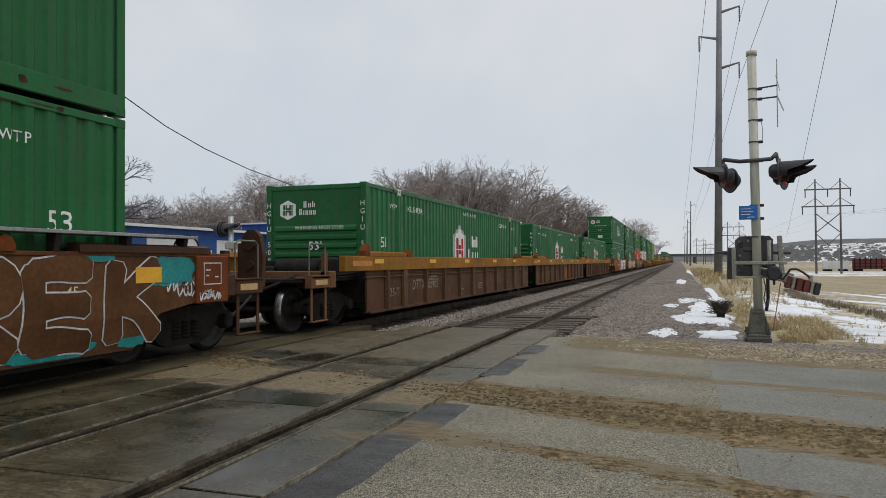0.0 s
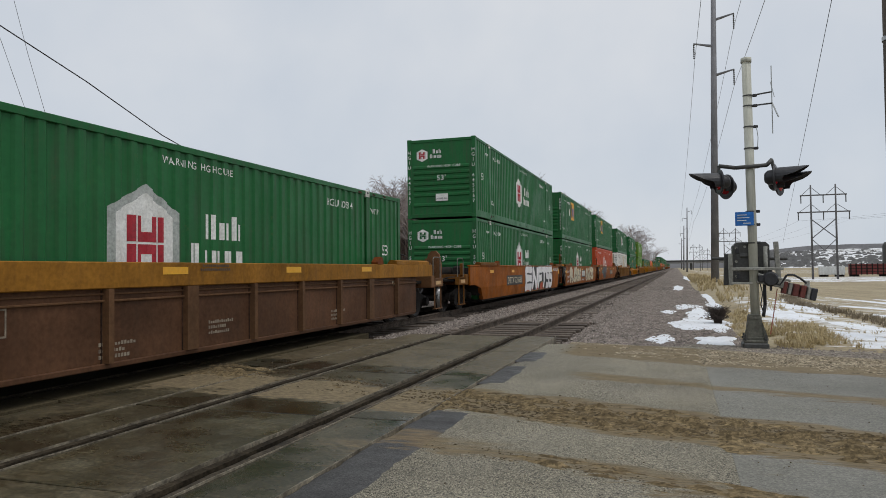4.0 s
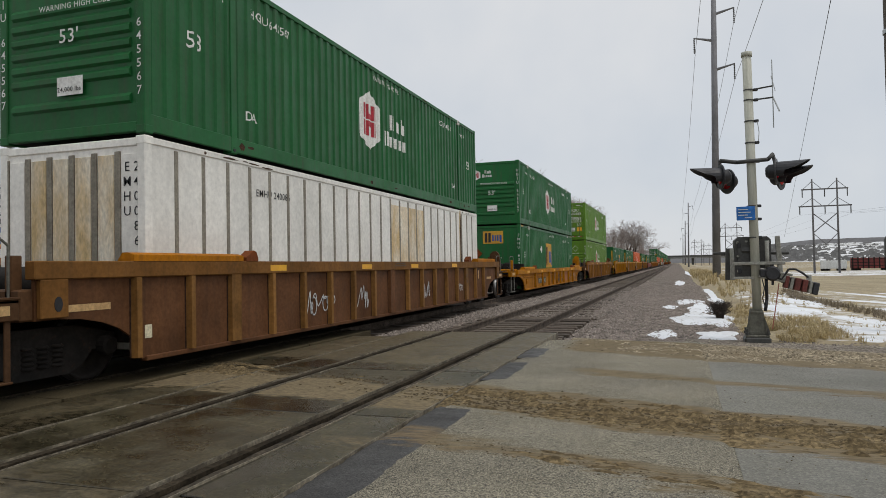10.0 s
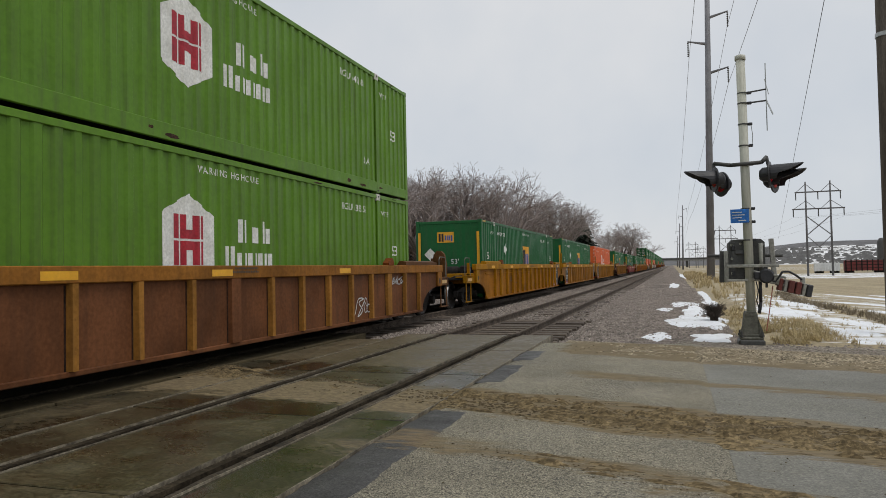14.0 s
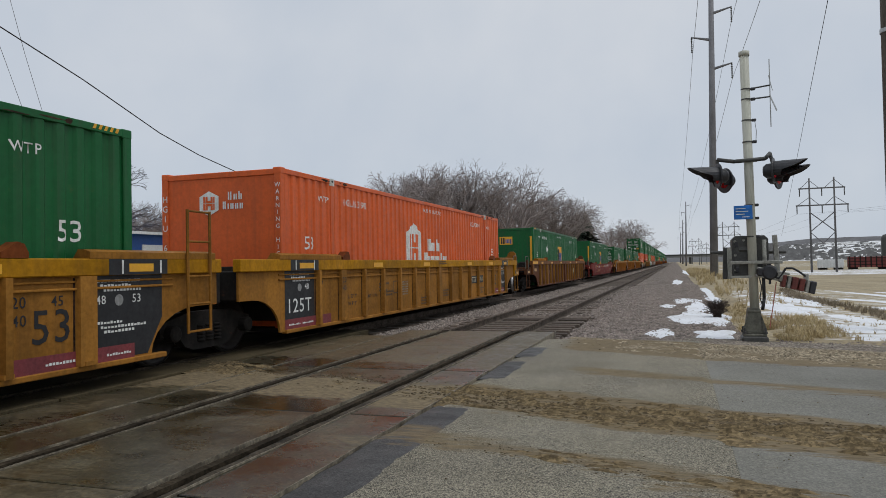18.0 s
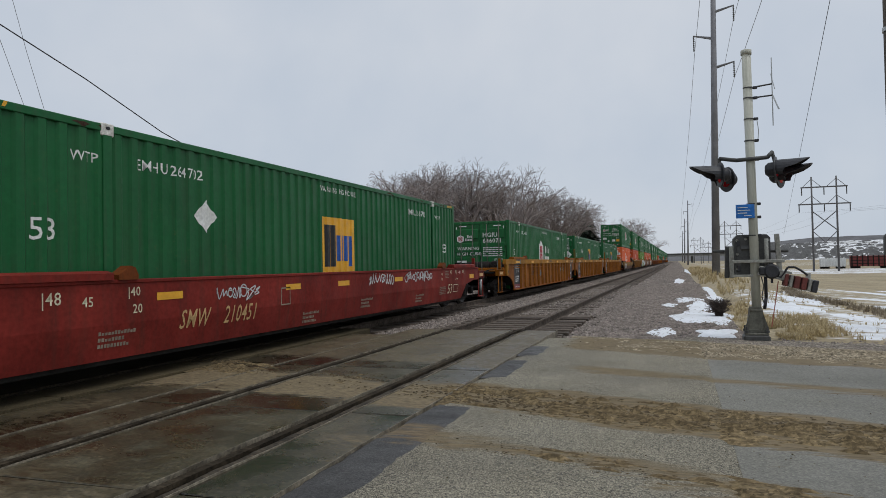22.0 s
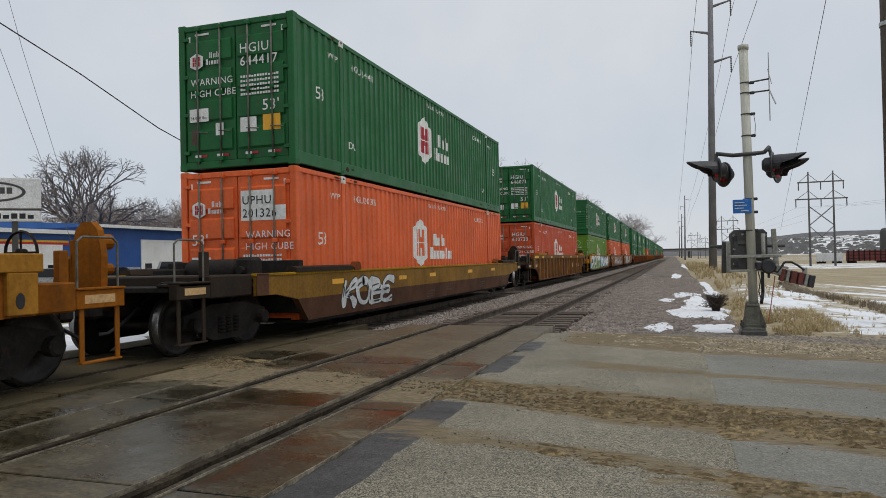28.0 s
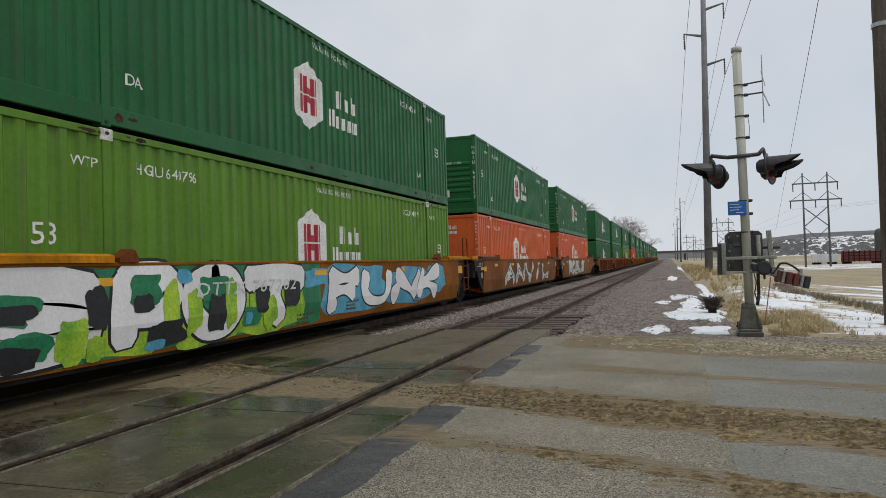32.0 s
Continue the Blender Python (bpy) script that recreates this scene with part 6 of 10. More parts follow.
def spray(base, text, y0, y1, z0, z1, line, fill, fat=0.14, edge=0.035, plane=1.56, shade=None, cells=None):
    """Sprayed letters of broad swelling strokes: a dark or pale outline below, the filling above, slivers of shading on top."""
    runs = list(letter_runs(text, y0 + fat, y1 - fat, z0 + fat, z1 - fat, len(text) * 7 + int(y0 * 10)))
    if cells:
        runs = list(cell_runs(cells, z0, z1, fat, int(y0 * 10)))
    swell = 0.10 if cells else 0.32
    cr = 0.72 if plane == 1.56 else None
    for layer, (mat, grow, lift) in enumerate(((line, edge, 0.004), (fill, 0.0, 0.009))):
        if mat is None:
            continue
        letters = {}
        for k, (pts, ph, at) in enumerate(runs):
            whole = letters.setdefault(at, Shape())
            n = len(pts)
            wd = [grow + fat * (1.1 - swell + swell * math.sin(math.pi * i / (n - 1) * 1.7 + ph)) for i in range(n)]
            t = flat_mesh(ribbon(pts, wd))
            me = on_side("sp%s%d%d%s" % (text, layer, k, y0), t, 0, 0, mat, False, lift + 0.0003 * k, plane, None, cr)
            whole.add([v.co for v in me.vertices], [tuple(q.vertices) for q in me.polygons])
        for whole in letters.values():
            part("graffiti_letter", whole.mesh("graffiti_letter", mat, False, False), base, label="sprayed letter")
    if shade:
        rng, whole = random.Random(int(y0 * 7) + 3), Shape()
        for k, (pts, ph, at) in enumerate(runs):
            for _ in range(2):
                i = rng.randrange(1, max(2, len(pts) - 3))
                seg = pts[i:i + rng.randint(3, 5)]
                if len(seg) < 3:
                    continue
                o = rng.choice((-0.45, 0.45)) * fat
                seg = [(x + o, z + o * 0.3) for x, z in seg]
                wd = [fat * 0.22 * math.sin(math.pi * (j + 0.3) / (len(seg) + 0.2)) for j in range(len(seg))]
                t = flat_mesh(ribbon(seg, wd))
                me = on_side("sh%s%d%d%s" % (text, k, _, y0), t, 0, 0, shade, False, 0.0165 + 0.0002 * k, plane, None, cr)
                whole.add([v.co for v in me.vertices], [tuple(q.vertices) for q in me.polygons])
        part("graffiti", whole.mesh("graffiti", shade, False, False), base, label="dark sprayed shading")


def smear(base, spots, mat, plane=1.56, out=0.0035):
    for k, (y, z, w, h) in enumerate(spots):
        part("graffiti", on_side("smear%.1f%.1f%d" % (y, w, k), flat_mesh([blob(w, h, y + k)]), y, z, mat, False, out, plane, None, 0.72 if plane == 1.56 else None), base, label="sprayed colour field")


def scrawl(base, y0, y1, z, h, mat, seed, plane=1.56, r=0.012):
    """A thin looping spray line."""
    rng = random.Random(seed)
    pts, y = [(y0, z + h * 0.5)], y0
    while y < y1:
        kind, w, up, dn = rng.randrange(4), h * rng.uniform(0.25, 0.7), rng.uniform(0.6, 1.0), rng.uniform(0.0, 0.35)
        if kind == 0:
            pts += [(y, z + h * up), (y + w * 0.3, z + h * dn), (y + w, z + h * up * 0.9)]
        elif kind == 1:
            pts += [(y + w * (0.5 + 0.5 * math.cos(a)), z + h * (0.5 * (up + dn) + 0.5 * (up - dn) * math.sin(a))) for a in [2.6 - 0.9 * j for j in range(8)]]
        elif kind == 2:
            pts += [(y + w * 0.1, z + h * dn), (y + w * 0.6, z + h * up), (y + w * 0.7, z + h * dn), (y + w, z + h * (dn + 0.3))]
        else:
            pts += [(y + w, z + h * up), (y + w * 0.2, z + h * (up - 0.15)), (y + w * 0.8, z + h * 0.4), (y, z + h * dn)]
        y += w * rng.uniform(0.75, 1.1)
    pts = smooth_run(pts, 4)
    pts = [q for k, q in enumerate(pts) if k == 0 or math.dist(q, pts[k - 1]) > 1e-4]
    part("graffiti", on_side("scrawl%d" % seed, flat_mesh(ribbon(pts, [r] * len(pts))), 0, 0, mat, False, 0.006, plane, None, 0.72 if plane == 1.56 else None), base, label="thin sprayed scrawl")


# stencil placement car by car: number board (from, height, wide, high, colour), big 53, strips
BOARDS = {
    6: (9.45, 0.70, 3.17, 0.43, "DTTX 726664", True), 8: (2.8, 0.45, 2.0, 0.27, "DTTX 467042", True), 12: (11.14, 0.75, 1.7, 0.25, "DTTX 788764", True),
    17: (11.28, 0.84, 1.64, 0.24, "DTTX 785708", True), 15: (11.28, 0.84, 1.64, 0.24, "DTTX 785708", True),
    14: (2.95, 0.55, 1.82, 0.26, "SMW    210451", False), 4: (3.4, 0.70, 3.0, 0.4, "DTTX 726661", True),
}
BIG53 = {6: (-0.1, 0.56), 8: (7.06, 0.55), 12: (14.25, 0.62), 11: (14.44, 0.6), 14: (14.62, 0.50), 15: (14.3, 0.6), 16: (14.3, 0.6), 17: (14.3, 0.6), 10: (14.3, 0.6)}


def dress(base, style, top, text, mat, i):
    """Stencils and reflective strips that every car carries."""
    pl = 1.53 if style == "ribbed" else 1.56
    ink = CREAM if i in (0, 1, 2, 3, 7, 9, 13, 14, 19) else BLACK
    rng = random.Random(i * 13 + 5)
    if style == "smooth":
        for y in ((2.6, 5.6, 7.9, 10.7) if i == 14 else (1.1, 4.6, 6.9, 10.7, 13.6)):
            car_mark(base, "strip", flat_mesh([rect(0, 0.5, 0, 0.10)]), y + rng.uniform(-0.3, 0.3), top - 0.26 + rng.uniform(-0.04, 0.0), GOLD, pl, label="yellow reflective strip")
    else:
        for y in {7: (2.6, 5.7, 9.0, 12.5), 9: (1.3, 4.35, 7.5, 11.1)}.get(i, (0.1, 3.3, 6.8, 10.4, 13.4)):
            car_mark(base, "cstrip", flat_mesh([rect(0, 0.5, 0, 0.10)]), y + rng.uniform(-0.4, 0.4), top - 0.16, GOLD, 1.60, 0.003, label="yellow reflective strip")
        car_mark(base, "notice", blocks(0.62, 0.035, 14, i), 7.9, top - 0.06, GREYMARK, 1.60)
        car_mark(base, "notice2", blocks(0.7, 0.035, 15, i), 7.85, top - 0.115, GREYMARK, 1.60)
    if i in BOARDS:
        y, z, w, h, t, board = BOARDS[i]
        if board:
            car_mark(base, "plate", flat_mesh([rect(0, w, 0, h)]), y, z, BLACK, pl, 0.004, label="black number board")
            car_mark(base, t, scaled(words(t, 0.3, WHITE, slant=0.15), w * 0.88, h * 0.66), y + w * 0.06, z + h * 0.17, CREAM, pl, 0.008)
        else:
            car_mark(base, t, scaled(words(t, 0.3, GOLD, slant=0.3), w, h), y, z, GOLDMARK, pl, 0.008)
    if i in BIG53:
        y, z = BIG53[i]
        car_mark(base, "53c", words("53", 0.62 if i == 6 else 0.40 if i == 14 else 0.52, ink, slant=0.15 if i == 14 else 0.0), y, z, ink, pl)
    for k, t in enumerate(("20", "40") if i not in (9, 13, 14, 19) else ()):
        car_mark(base, "20" + t, words(t, 0.17, ink), 14.2 if i in (10, 11, 12, 15, 16, 17) else 13.72 if i == 7 else 13.62, (0.84 if i == 18 else 1.0) - k * 0.19, GREYMARK if i == 7 else ink, 1.602 if i == 7 else pl)
    if i not in (7, 9, 13, 19):
        car_mark(base, "45c", words("45", 0.16, ink), 1.31 if i == 14 else 14.68 if i in (10, 11, 12, 15, 16, 17) else 15.0, {14: 0.95, 18: 0.9}.get(i, 1.0), ink, pl)
    if i == 14:
        for t, y, z, h in (("40|", 14.02, 1.03, 0.10), ("20", 14.02, 0.91, 0.10), ("45|", 14.84, 1.06, 0.13), ("48|", 15.30, 1.06, 0.13), ("53|", 16.06, 1.06, 0.13), ("L 73-4", 15.36, 0.89, 0.08)):
            car_mark(base, "rear" + t, words(t, h, ink), y, z, ink, pl)
        for k in range(5):
            car_mark(base, "fine%d" % k, blocks(0.36 - 0.04 * (k % 2), 0.022, 12, 40 + k), 14.36, 1.14 - 0.042 * k, FAINTCREAM, pl)
            car_mark(base, "low%d" % k, blocks(0.55, 0.026, 14, 50 + k), 13.88, 0.70 - 0.048 * k, FAINTCREAM, pl)
        car_mark(base, "rearbox", flat_mesh([rect(0, 0.48, 0, 0.015), rect(0, 0.48, 0.21, 0.225), rect(0, 0.015, 0.015, 0.21), rect(0.465, 0.48, 0.015, 0.21)]), 15.14, 0.53, ink, pl, label="white outlined stencil box")
        car_mark(base, "reararrow", flat_mesh([rect(0, 0.12, 0.035, 0.055), [(0.12, 0), (0.24, 0.01), (0.24, 0.09), (0.12, 0.09)]]), 15.62, 1.07, PINKSPRAY, pl, label="pale pink sprayed arrow")
        car_mark(base, "rearstrip", flat_mesh([rect(0, 0.48, 0, 0.13)]), 16.87, 0.90, GOLD, pl, label="yellow reflective strip")
        car_mark(base, "48r", words("|48", 0.2, ink), 0.78, 0.95, ink, pl)
        car_mark(base, "40r", words("|40", 0.16, ink), 2.02, 1.01, ink, pl)
        car_mark(base, "20r", words("20", 0.16, ink), 2.09, 0.83, ink, pl)
    faint = GREYMARK if ink is BLACK else FAINTCREAM
    for y, z in () if i in (7, 9, 13, 19) else ((8.4, 0.62), (1.4, 0.6) if i == 14 else (3.6, 0.95), (12.2, 0.55), (6.3, 0.5)):
        y += rng.uniform(-0.3, 0.3)
        for k in range(3):
            car_mark(base, "small%d" % k, blocks((0.6, 0.42, 0.5)[k], 0.045, (12, 8, 10)[k], i + k), y, z - k * 0.075, faint, pl)
    if i not in (7, 9, 13, 19):
        car_mark(base, "box", flat_mesh([rect(0, 0.3, 0, 0.02), rect(0, 0.3, 0.28, 0.3), rect(0, 0.02, 0.02, 0.28), rect(0.28, 0.3, 0.02, 0.28)]), 5.5 if i == 14 else 4.6, 0.72, faint, pl)


# where each load stands along the train at 16 s, what it is, and its car
R, S = "ribbed", "smooth"
TRAIN = [
    # front of load, lower, upper, car style, paint, front end, rear end, top, lettering, car label
    (-219.75, "green_nose", "green_nose", S, RUSTCAR, "joint", "coupler", 1.50, "", "brown smooth-sided well car sprayed with graffiti"),
    (-196.4, "green_old", "", R, DARKCAR, "coupler", "joint", 1.50, "", "dark brown ribbed well car with tan top rail"),
    (-177.52, "green_old", "", R, DARKCAR, "joint", "joint", 1.50, "", "dark brown ribbed well car with tan top rail"),
    (-158.6, "green_old", "", R, DARKCAR, "joint", "coupler", 1.50, "", "dark brown ribbed well car with tan top rail"),
    (-135.27, "green_old", "green_nose", S, BROWNCAR, "coupler", "joint", 1.50, "DTTX 726661", "orange-brown smooth well car with white graffiti"),
    (-115.75, "green_old", "yellow_top", S, BROWNCAR, "joint", "joint", 1.50, "", "orange-brown smooth well car covered in cream graffiti"),
    (-96.05, "red_nose", "yellow_top", S, BROWNCAR, "joint", "coupler", 1.50, "DTTX 726664", "orange-brown smooth well car with teal graffiti"),
    (-72.55, "white", "green_nose", R, RUSTCAR, "coupler", "coupler", 1.50, "", "rust-brown ribbed well car with faded scrawls"),
    (-49.25, "yellow_low", "green_nose", R, YELLOWCAR, "coupler", "coupler", 1.16, "DTTX 467042", "yellow low-sided ribbed well car with scrawls"),
    (-25.5, "lime_nose", "lime_door", R, RUSTCAR, "coupler", "coupler", 1.48, "", "rust-orange ribbed well car with white scrawls"),
    (-1.8, "yellow_nose", "", R, TANCAR, "coupler", "joint", 1.52, "", "weathered tan ribbed well car"),
    (18.0, "yellow_nose", "", R, YELLOWCAR, "joint", "joint", 1.52, "DTTX 788764", "yellow ribbed well car with black boards"),
    (37.75, "orange_nose", "", R, YELLOWCAR, "joint", "coupler", 1.52, "DTTX 788764", "yellow ribbed well car with black boards"),
    (61.25, "yellow_nose", "", R, RUSTCAR, "coupler", "coupler", 1.52, "", "rust-brown ribbed well car with yellow strips"),
    (85.45, "yellow_nose", "", S, REDCAR, "coupler", "coupler", 1.25, "SMW 210451", "red smooth-sided well car with white stencils"),
    (109.3, "green_door", "", R, TANCAR, "coupler", "joint", 1.52, "DTTX 785708", "weathered tan ribbed well car with black boards"),
    (129.1, "yellow_door", "", R, TANCAR, "joint", "joint", 1.52, "", "weathered tan ribbed well car with black boards"),
    (148.6, "yellow_door", "", R, TANCAR, "joint", "coupler", 1.52, "DTTX 785708", "weathered tan ribbed well car with black boards"),
    (172.48, "orange_door", "green_door", S, OLIVECAR, "coupler", "coupler", 1.20, "", "dull yellow-brown smooth well car with grey graffiti"),
    (195.93, "red_door", "green_door", R, DARKCAR, "coupler", "coupler", 1.52, "", "dark brown ribbed well car"),
    (219.25, "lime_nose", "green_nose", S, BROWNCAR, "coupler", "joint", 1.50, "", "smooth well car covered in green and white graffiti"),
    (238.95, "orange_nose", "green_nose", S, BROWNCAR, "joint", "joint", 1.50, "", "smooth brown well car with grey graffiti"),
    (258.7, "orange_nose", "green_nose", S, BROWNCAR, "joint", "coupler", 1.50, "", "smooth brown well car with grey graffiti"),
]
FAR = ["green_nose", "green_nose", "lime_nose", "red_nose", "green_nose", "green_nose", "yellow_top", "green_nose", "orange_nose", "green_nose",
       "green_nose", "green_nose", "green_nose", "red_nose", "green_nose", "green_nose"]
u = 282.3
for i, lower in enumerate(FAR):
    TRAIN.append((u, lower, "green_nose", R, (RUSTCAR, BROWNCAR, DARKCAR)[i // 3 % 3], "coupler" if i % 3 == 0 else "joint", "coupler" if i % 3 == 2 else "joint", 1.5, "",
                  "brown ribbed well car far down the train"))
    u += 19.75 if i % 3 < 2 else 23.6

CARS = []


def livery(plate, rib=None, chord=None, end=None):
    """Weathered paints of one car: plates, ribs, top rail and ends."""
    return tuple(kept(("livery", c), lambda: car_paint("weathered car paint", c, 0.35, 0.4)) if c else None for c in (plate, rib, chord, end))


OLD = livery((0.105, 0.06, 0.04), (0.125, 0.075, 0.048), (0.31, 0.165, 0.065), (0.17, 0.098, 0.06)) + (None, True)[1:]
BROWNS = (BROWNCAR,) + livery(None, None, None, (0.16, 0.08, 0.035))[1:]
TANYELLOW = livery((0.325, 0.172, 0.072), (0.345, 0.185, 0.078), (0.42, 0.23, 0.072), (0.31, 0.165, 0.068))
ORANGEBROWN = livery((0.265, 0.113, 0.048), (0.30, 0.14, 0.06), (0.36, 0.195, 0.075), (0.24, 0.10, 0.03))
LIVERY = {
    0: livery((0.115, 0.062, 0.036), None, (0.13, 0.065, 0.036), (0.07, 0.042, 0.03)),
    1: OLD, 2: OLD, 3: OLD,
    7: livery((0.125, 0.066, 0.04), (0.25, 0.142, 0.07), (0.20, 0.108, 0.052), (0.10, 0.058, 0.036)) + (7.70,),
    9: livery((0.155, 0.075, 0.045), (0.33, 0.178, 0.078), (0.27, 0.135, 0.058), (0.13, 0.07, 0.04)) + (7.94,),
    13: livery((0.13, 0.06, 0.038), (0.265, 0.145, 0.064), (0.185, 0.092, 0.05), (0.12, 0.06, 0.038)) + (8.3,),
    19: livery((0.135, 0.066, 0.038), (0.24, 0.13, 0.062), (0.19, 0.11, 0.05), (0.07, 0.045, 0.03)) + (7.8,),
    10: livery((0.30, 0.14, 0.035), (0.35, 0.18, 0.05), (0.37, 0.2, 0.055)),
    11: TANYELLOW, 12: TANYELLOW,
    15: ORANGEBROWN, 16: ORANGEBROWN, 17: ORANGEBROWN,
    8: livery((0.395, 0.185, 0.055), (0.395, 0.185, 0.055), (0.45, 0.215, 0.055)) + ("low",),
    18: livery((0.235, 0.14, 0.055), None, (0.34, 0.21, 0.06), (0.035, 0.027, 0.021)),
    4: BROWNS, 5: BROWNS, 6: BROWNS,
    20: livery((0.24, 0.10, 0.035), None, (0.28, 0.13, 0.045), (0.50, 0.24, 0.04)),
    21: livery((0.22, 0.10, 0.045), None, (0.26, 0.12, 0.05), (0.12, 0.07, 0.04)), 22: livery((0.22, 0.10, 0.045), None, (0.26, 0.12, 0.05), (0.12, 0.07, 0.04)),
}
PINK = surface("dull red stencil strip", (0.22, 0.04, 0.045), (0.15, 0.03, 0.035), rough=0.6, bump=0, vary=0)


# how much further the trucks and the steps stand out at some ends: (front truck, step), (rear truck, step)
EXT = {8: ((0, 0), (0.1, 0.2)), 17: ((0, 0), (0.2, 0.42)), 18: ((0.43, 0.8), (0, 0))}
OWN = {(1, 0): 509342, (2, 0): 645567, (5, 0): 640971, (11, 0): 271522, (13, 0): 264045, (18, 1): 644417, (20, 0): 640796}
NUMBERS = {"green_nose": 645567, "green_old": 509341, "lime_nose": 639354, "lime_door": 640183, "orange_nose": 631901, "orange_door": 201326, "red_nose": 630299, "red_door": 630733, "yellow_nose": 264702,
           "yellow_door": 263731, "yellow_top": 264971, "yellow_low": 633882, "green_door": 646071}


def build_train():
    for i, (u, lower, upper, style, mat, front, rear, top, text, label) in enumerate(TRAIN):
        near = i < 23
        car = build_car(style, *((LIVERY[i][0],) if i in LIVERY else (mat,)), front, rear, top, near, label, *(LIVERY[i][1:] if i in LIVERY else ()), ext=EXT.get(i, ((0, 0), (0, 0))), brake=i != 14)
        MOVERS.append((car, u + {1: -0.05}.get(i, 0), 0))
        CARS.append(car)
        if near:
            dress(car, style, top, text, mat, i)
        put_container(lower, u, 0.30, OWN.get((i, 0), NUMBERS.get(lower, 640795)), not near)
        if upper:
            put_container(upper, u, 0.30 + TALL + 0.024, OWN.get((i, 1), NUMBERS.get(upper, 640795)), not near)
    c = CARS
    # boards and graffiti, car by car
    smear(c[0], [(2.0, 0.55, 2.6, 0.5), (6.5, 1.25, 3.0, 0.45), (11, 0.42, 4, 0.24), (14.9, 0.40, 1.0, 0.16), (16.6, 1.25, 0.6, 0.4), (13.2, 1.3, 1.2, 0.2), (10.0, 1.3, 0.9, 0.25)], TEAL)
    spray(c[0], "DORBEK", 8.6, 16.1, 0.34, 1.46, PALE, LIVERY[0][0], 0.14, 0.02, cells=[("D", 8.6, 10.1), ("O", 10.2, 11.6), ("B", 11.7, 13.0), ("r", 13.1, 14.42), ("e", 14.46, 15.4), ("K", 15.48, 16.5)])
    smear(c[0], [(16.75, 1.28, 0.8, 0.36), (15.43, 1.44, 0.5, 0.1), (15.0, 0.95, 0.3, 0.12), (15.9, 0.95, 0.3, 0.3), (16.0, 0.40, 0.4, 0.14), (14.6, 0.37, 0.7, 0.1)], TEAL, out=0.0105)
    part("end_box", Shape().box(1.50, 1.61, 17.14, 17.86, 0.80, 1.47, 0.015).mesh("end_box", RUSTCAR), c[0], label="rusty brown end box with a white stencil")
    car_mark(c[0], "ebox", flat_mesh([rect(0, 0.4, 0, 0.015), rect(0, 0.4, 0.3, 0.315), rect(0, 0.015, 0.015, 0.3), rect(0.385, 0.4, 0.015, 0.3), rect(0.05, 0.15, 0.2, 0.22), rect(0.05, 0.12, 0.12, 0.14), rect(0.25, 0.33, 0.1, 0.12)]), 17.28, 1.06, PALE, 1.61)
    scrawl(c[0], 17.2, 17.6, 0.84, 0.16, PALE, 6, 1.61, 0.012)
    part("walkway", Shape().box(1.30, 1.63, 12.6, 17.14, 1.70, 1.74, 0.006).mesh("walkway", GREYSEAL), c[0], label="grey steel walkway above the side")
    for k in range(5):
        part("walkway_bracket", kept("wbrk", lambda: Shape().prism([(1.47, 1.50), (1.57, 1.50), (1.61, 1.70), (1.47, 1.70)], -0.04, 0.04, 1).mesh("walkway_bracket", GRIMY)), c[0], (0, 12.8 + k * 1.03, 0))
    spray(c[0], "ROBEL", 0.4, 7.6, 0.36, 1.44, PALE, LIVERY[0][0], 0.14, 0.02)
    car_mark(c[0], "yb", flat_mesh([rect(0, 0.46, 0, 0.2)]), 16.02, 1.12, GOLD, 1.56, 0.018, label="yellow reflective strip")
    scrawl(c[0], 16.6, 17.1, 0.9, 0.3, PALE, 5, 1.56, 0.014)
    enf = [("e", 7.0, 8.58), ("n", 8.6, 9.98), ("f", 9.98, 11.08), ("t", 11.06, 12.22), ("s", 12.16, 13.14), ("s", 13.04, 14.08)]
    for k, (a, b) in enumerate(((7.0, 9.0), (9.0, 11.2), (11.2, 13.9))):
        car_mark(c[4], "back%d" % k, flat_mesh([[(0, 0), (b - a + 0.05, 0), (b - a + 0.05, 1.16), (0, 1.16)]]), a, 0.33, BLACK, 1.56, 0.0025, label="black sprayed ground")
    spray(c[4], "ENFTSS", 7.0, 14.2, 0.33, 1.50, BLACK, WHITESPRAY, 0.165, 0.04, cells=enf, shade=None)
    for k, (y, w, h) in enumerate(((7.35, 0.8, 0.22), (8.62, 0.3, 0.14), (9.75, 0.5, 0.3), (10.62, 0.75, 0.34), (11.45, 0.3, 0.16), (12.62, 0.4, 0.1))):
        car_mark(c[4], "coralrim%d" % k, flat_mesh([[(-0.03, -0.02), (w + 0.03, -0.02), (w * 0.9, h + 0.04), (w * 0.1, h + 0.03)]]), y, 0.345, OLIVESPRAY, 1.56, 0.0065, label="sprayed colour field")
        car_mark(c[4], "coral%d" % k, flat_mesh([[(0, 0), (w, 0), (w * 0.86, h), (w * 0.12, h - 0.01)]]), y, 0.345, CORAL, 1.56, 0.0075, label="sprayed colour field")
    scrawl(c[4], 14.5, 16.0, 1.18, 0.24, PALE, 47, 1.56, 0.009)
    scrawl(c[4], 14.1, 14.5, 0.75, 0.6, BLACK, 48, 1.56, 0.008)
    for k, (y, z, w) in enumerate(((0.2, 1.05, 0.9), (0.15, 0.72, 1.0), (0.3, 0.45, 0.6))):
        scrawl(c[5], y, y + w, z, 0.22, PALE, 50 + k, 1.56, 0.01)
    spray(c[5], "SLEREK", 1.2, 6.9, 0.32, 1.49, BLACK, CREAM, 0.21, 0.035, shade=BLACK)
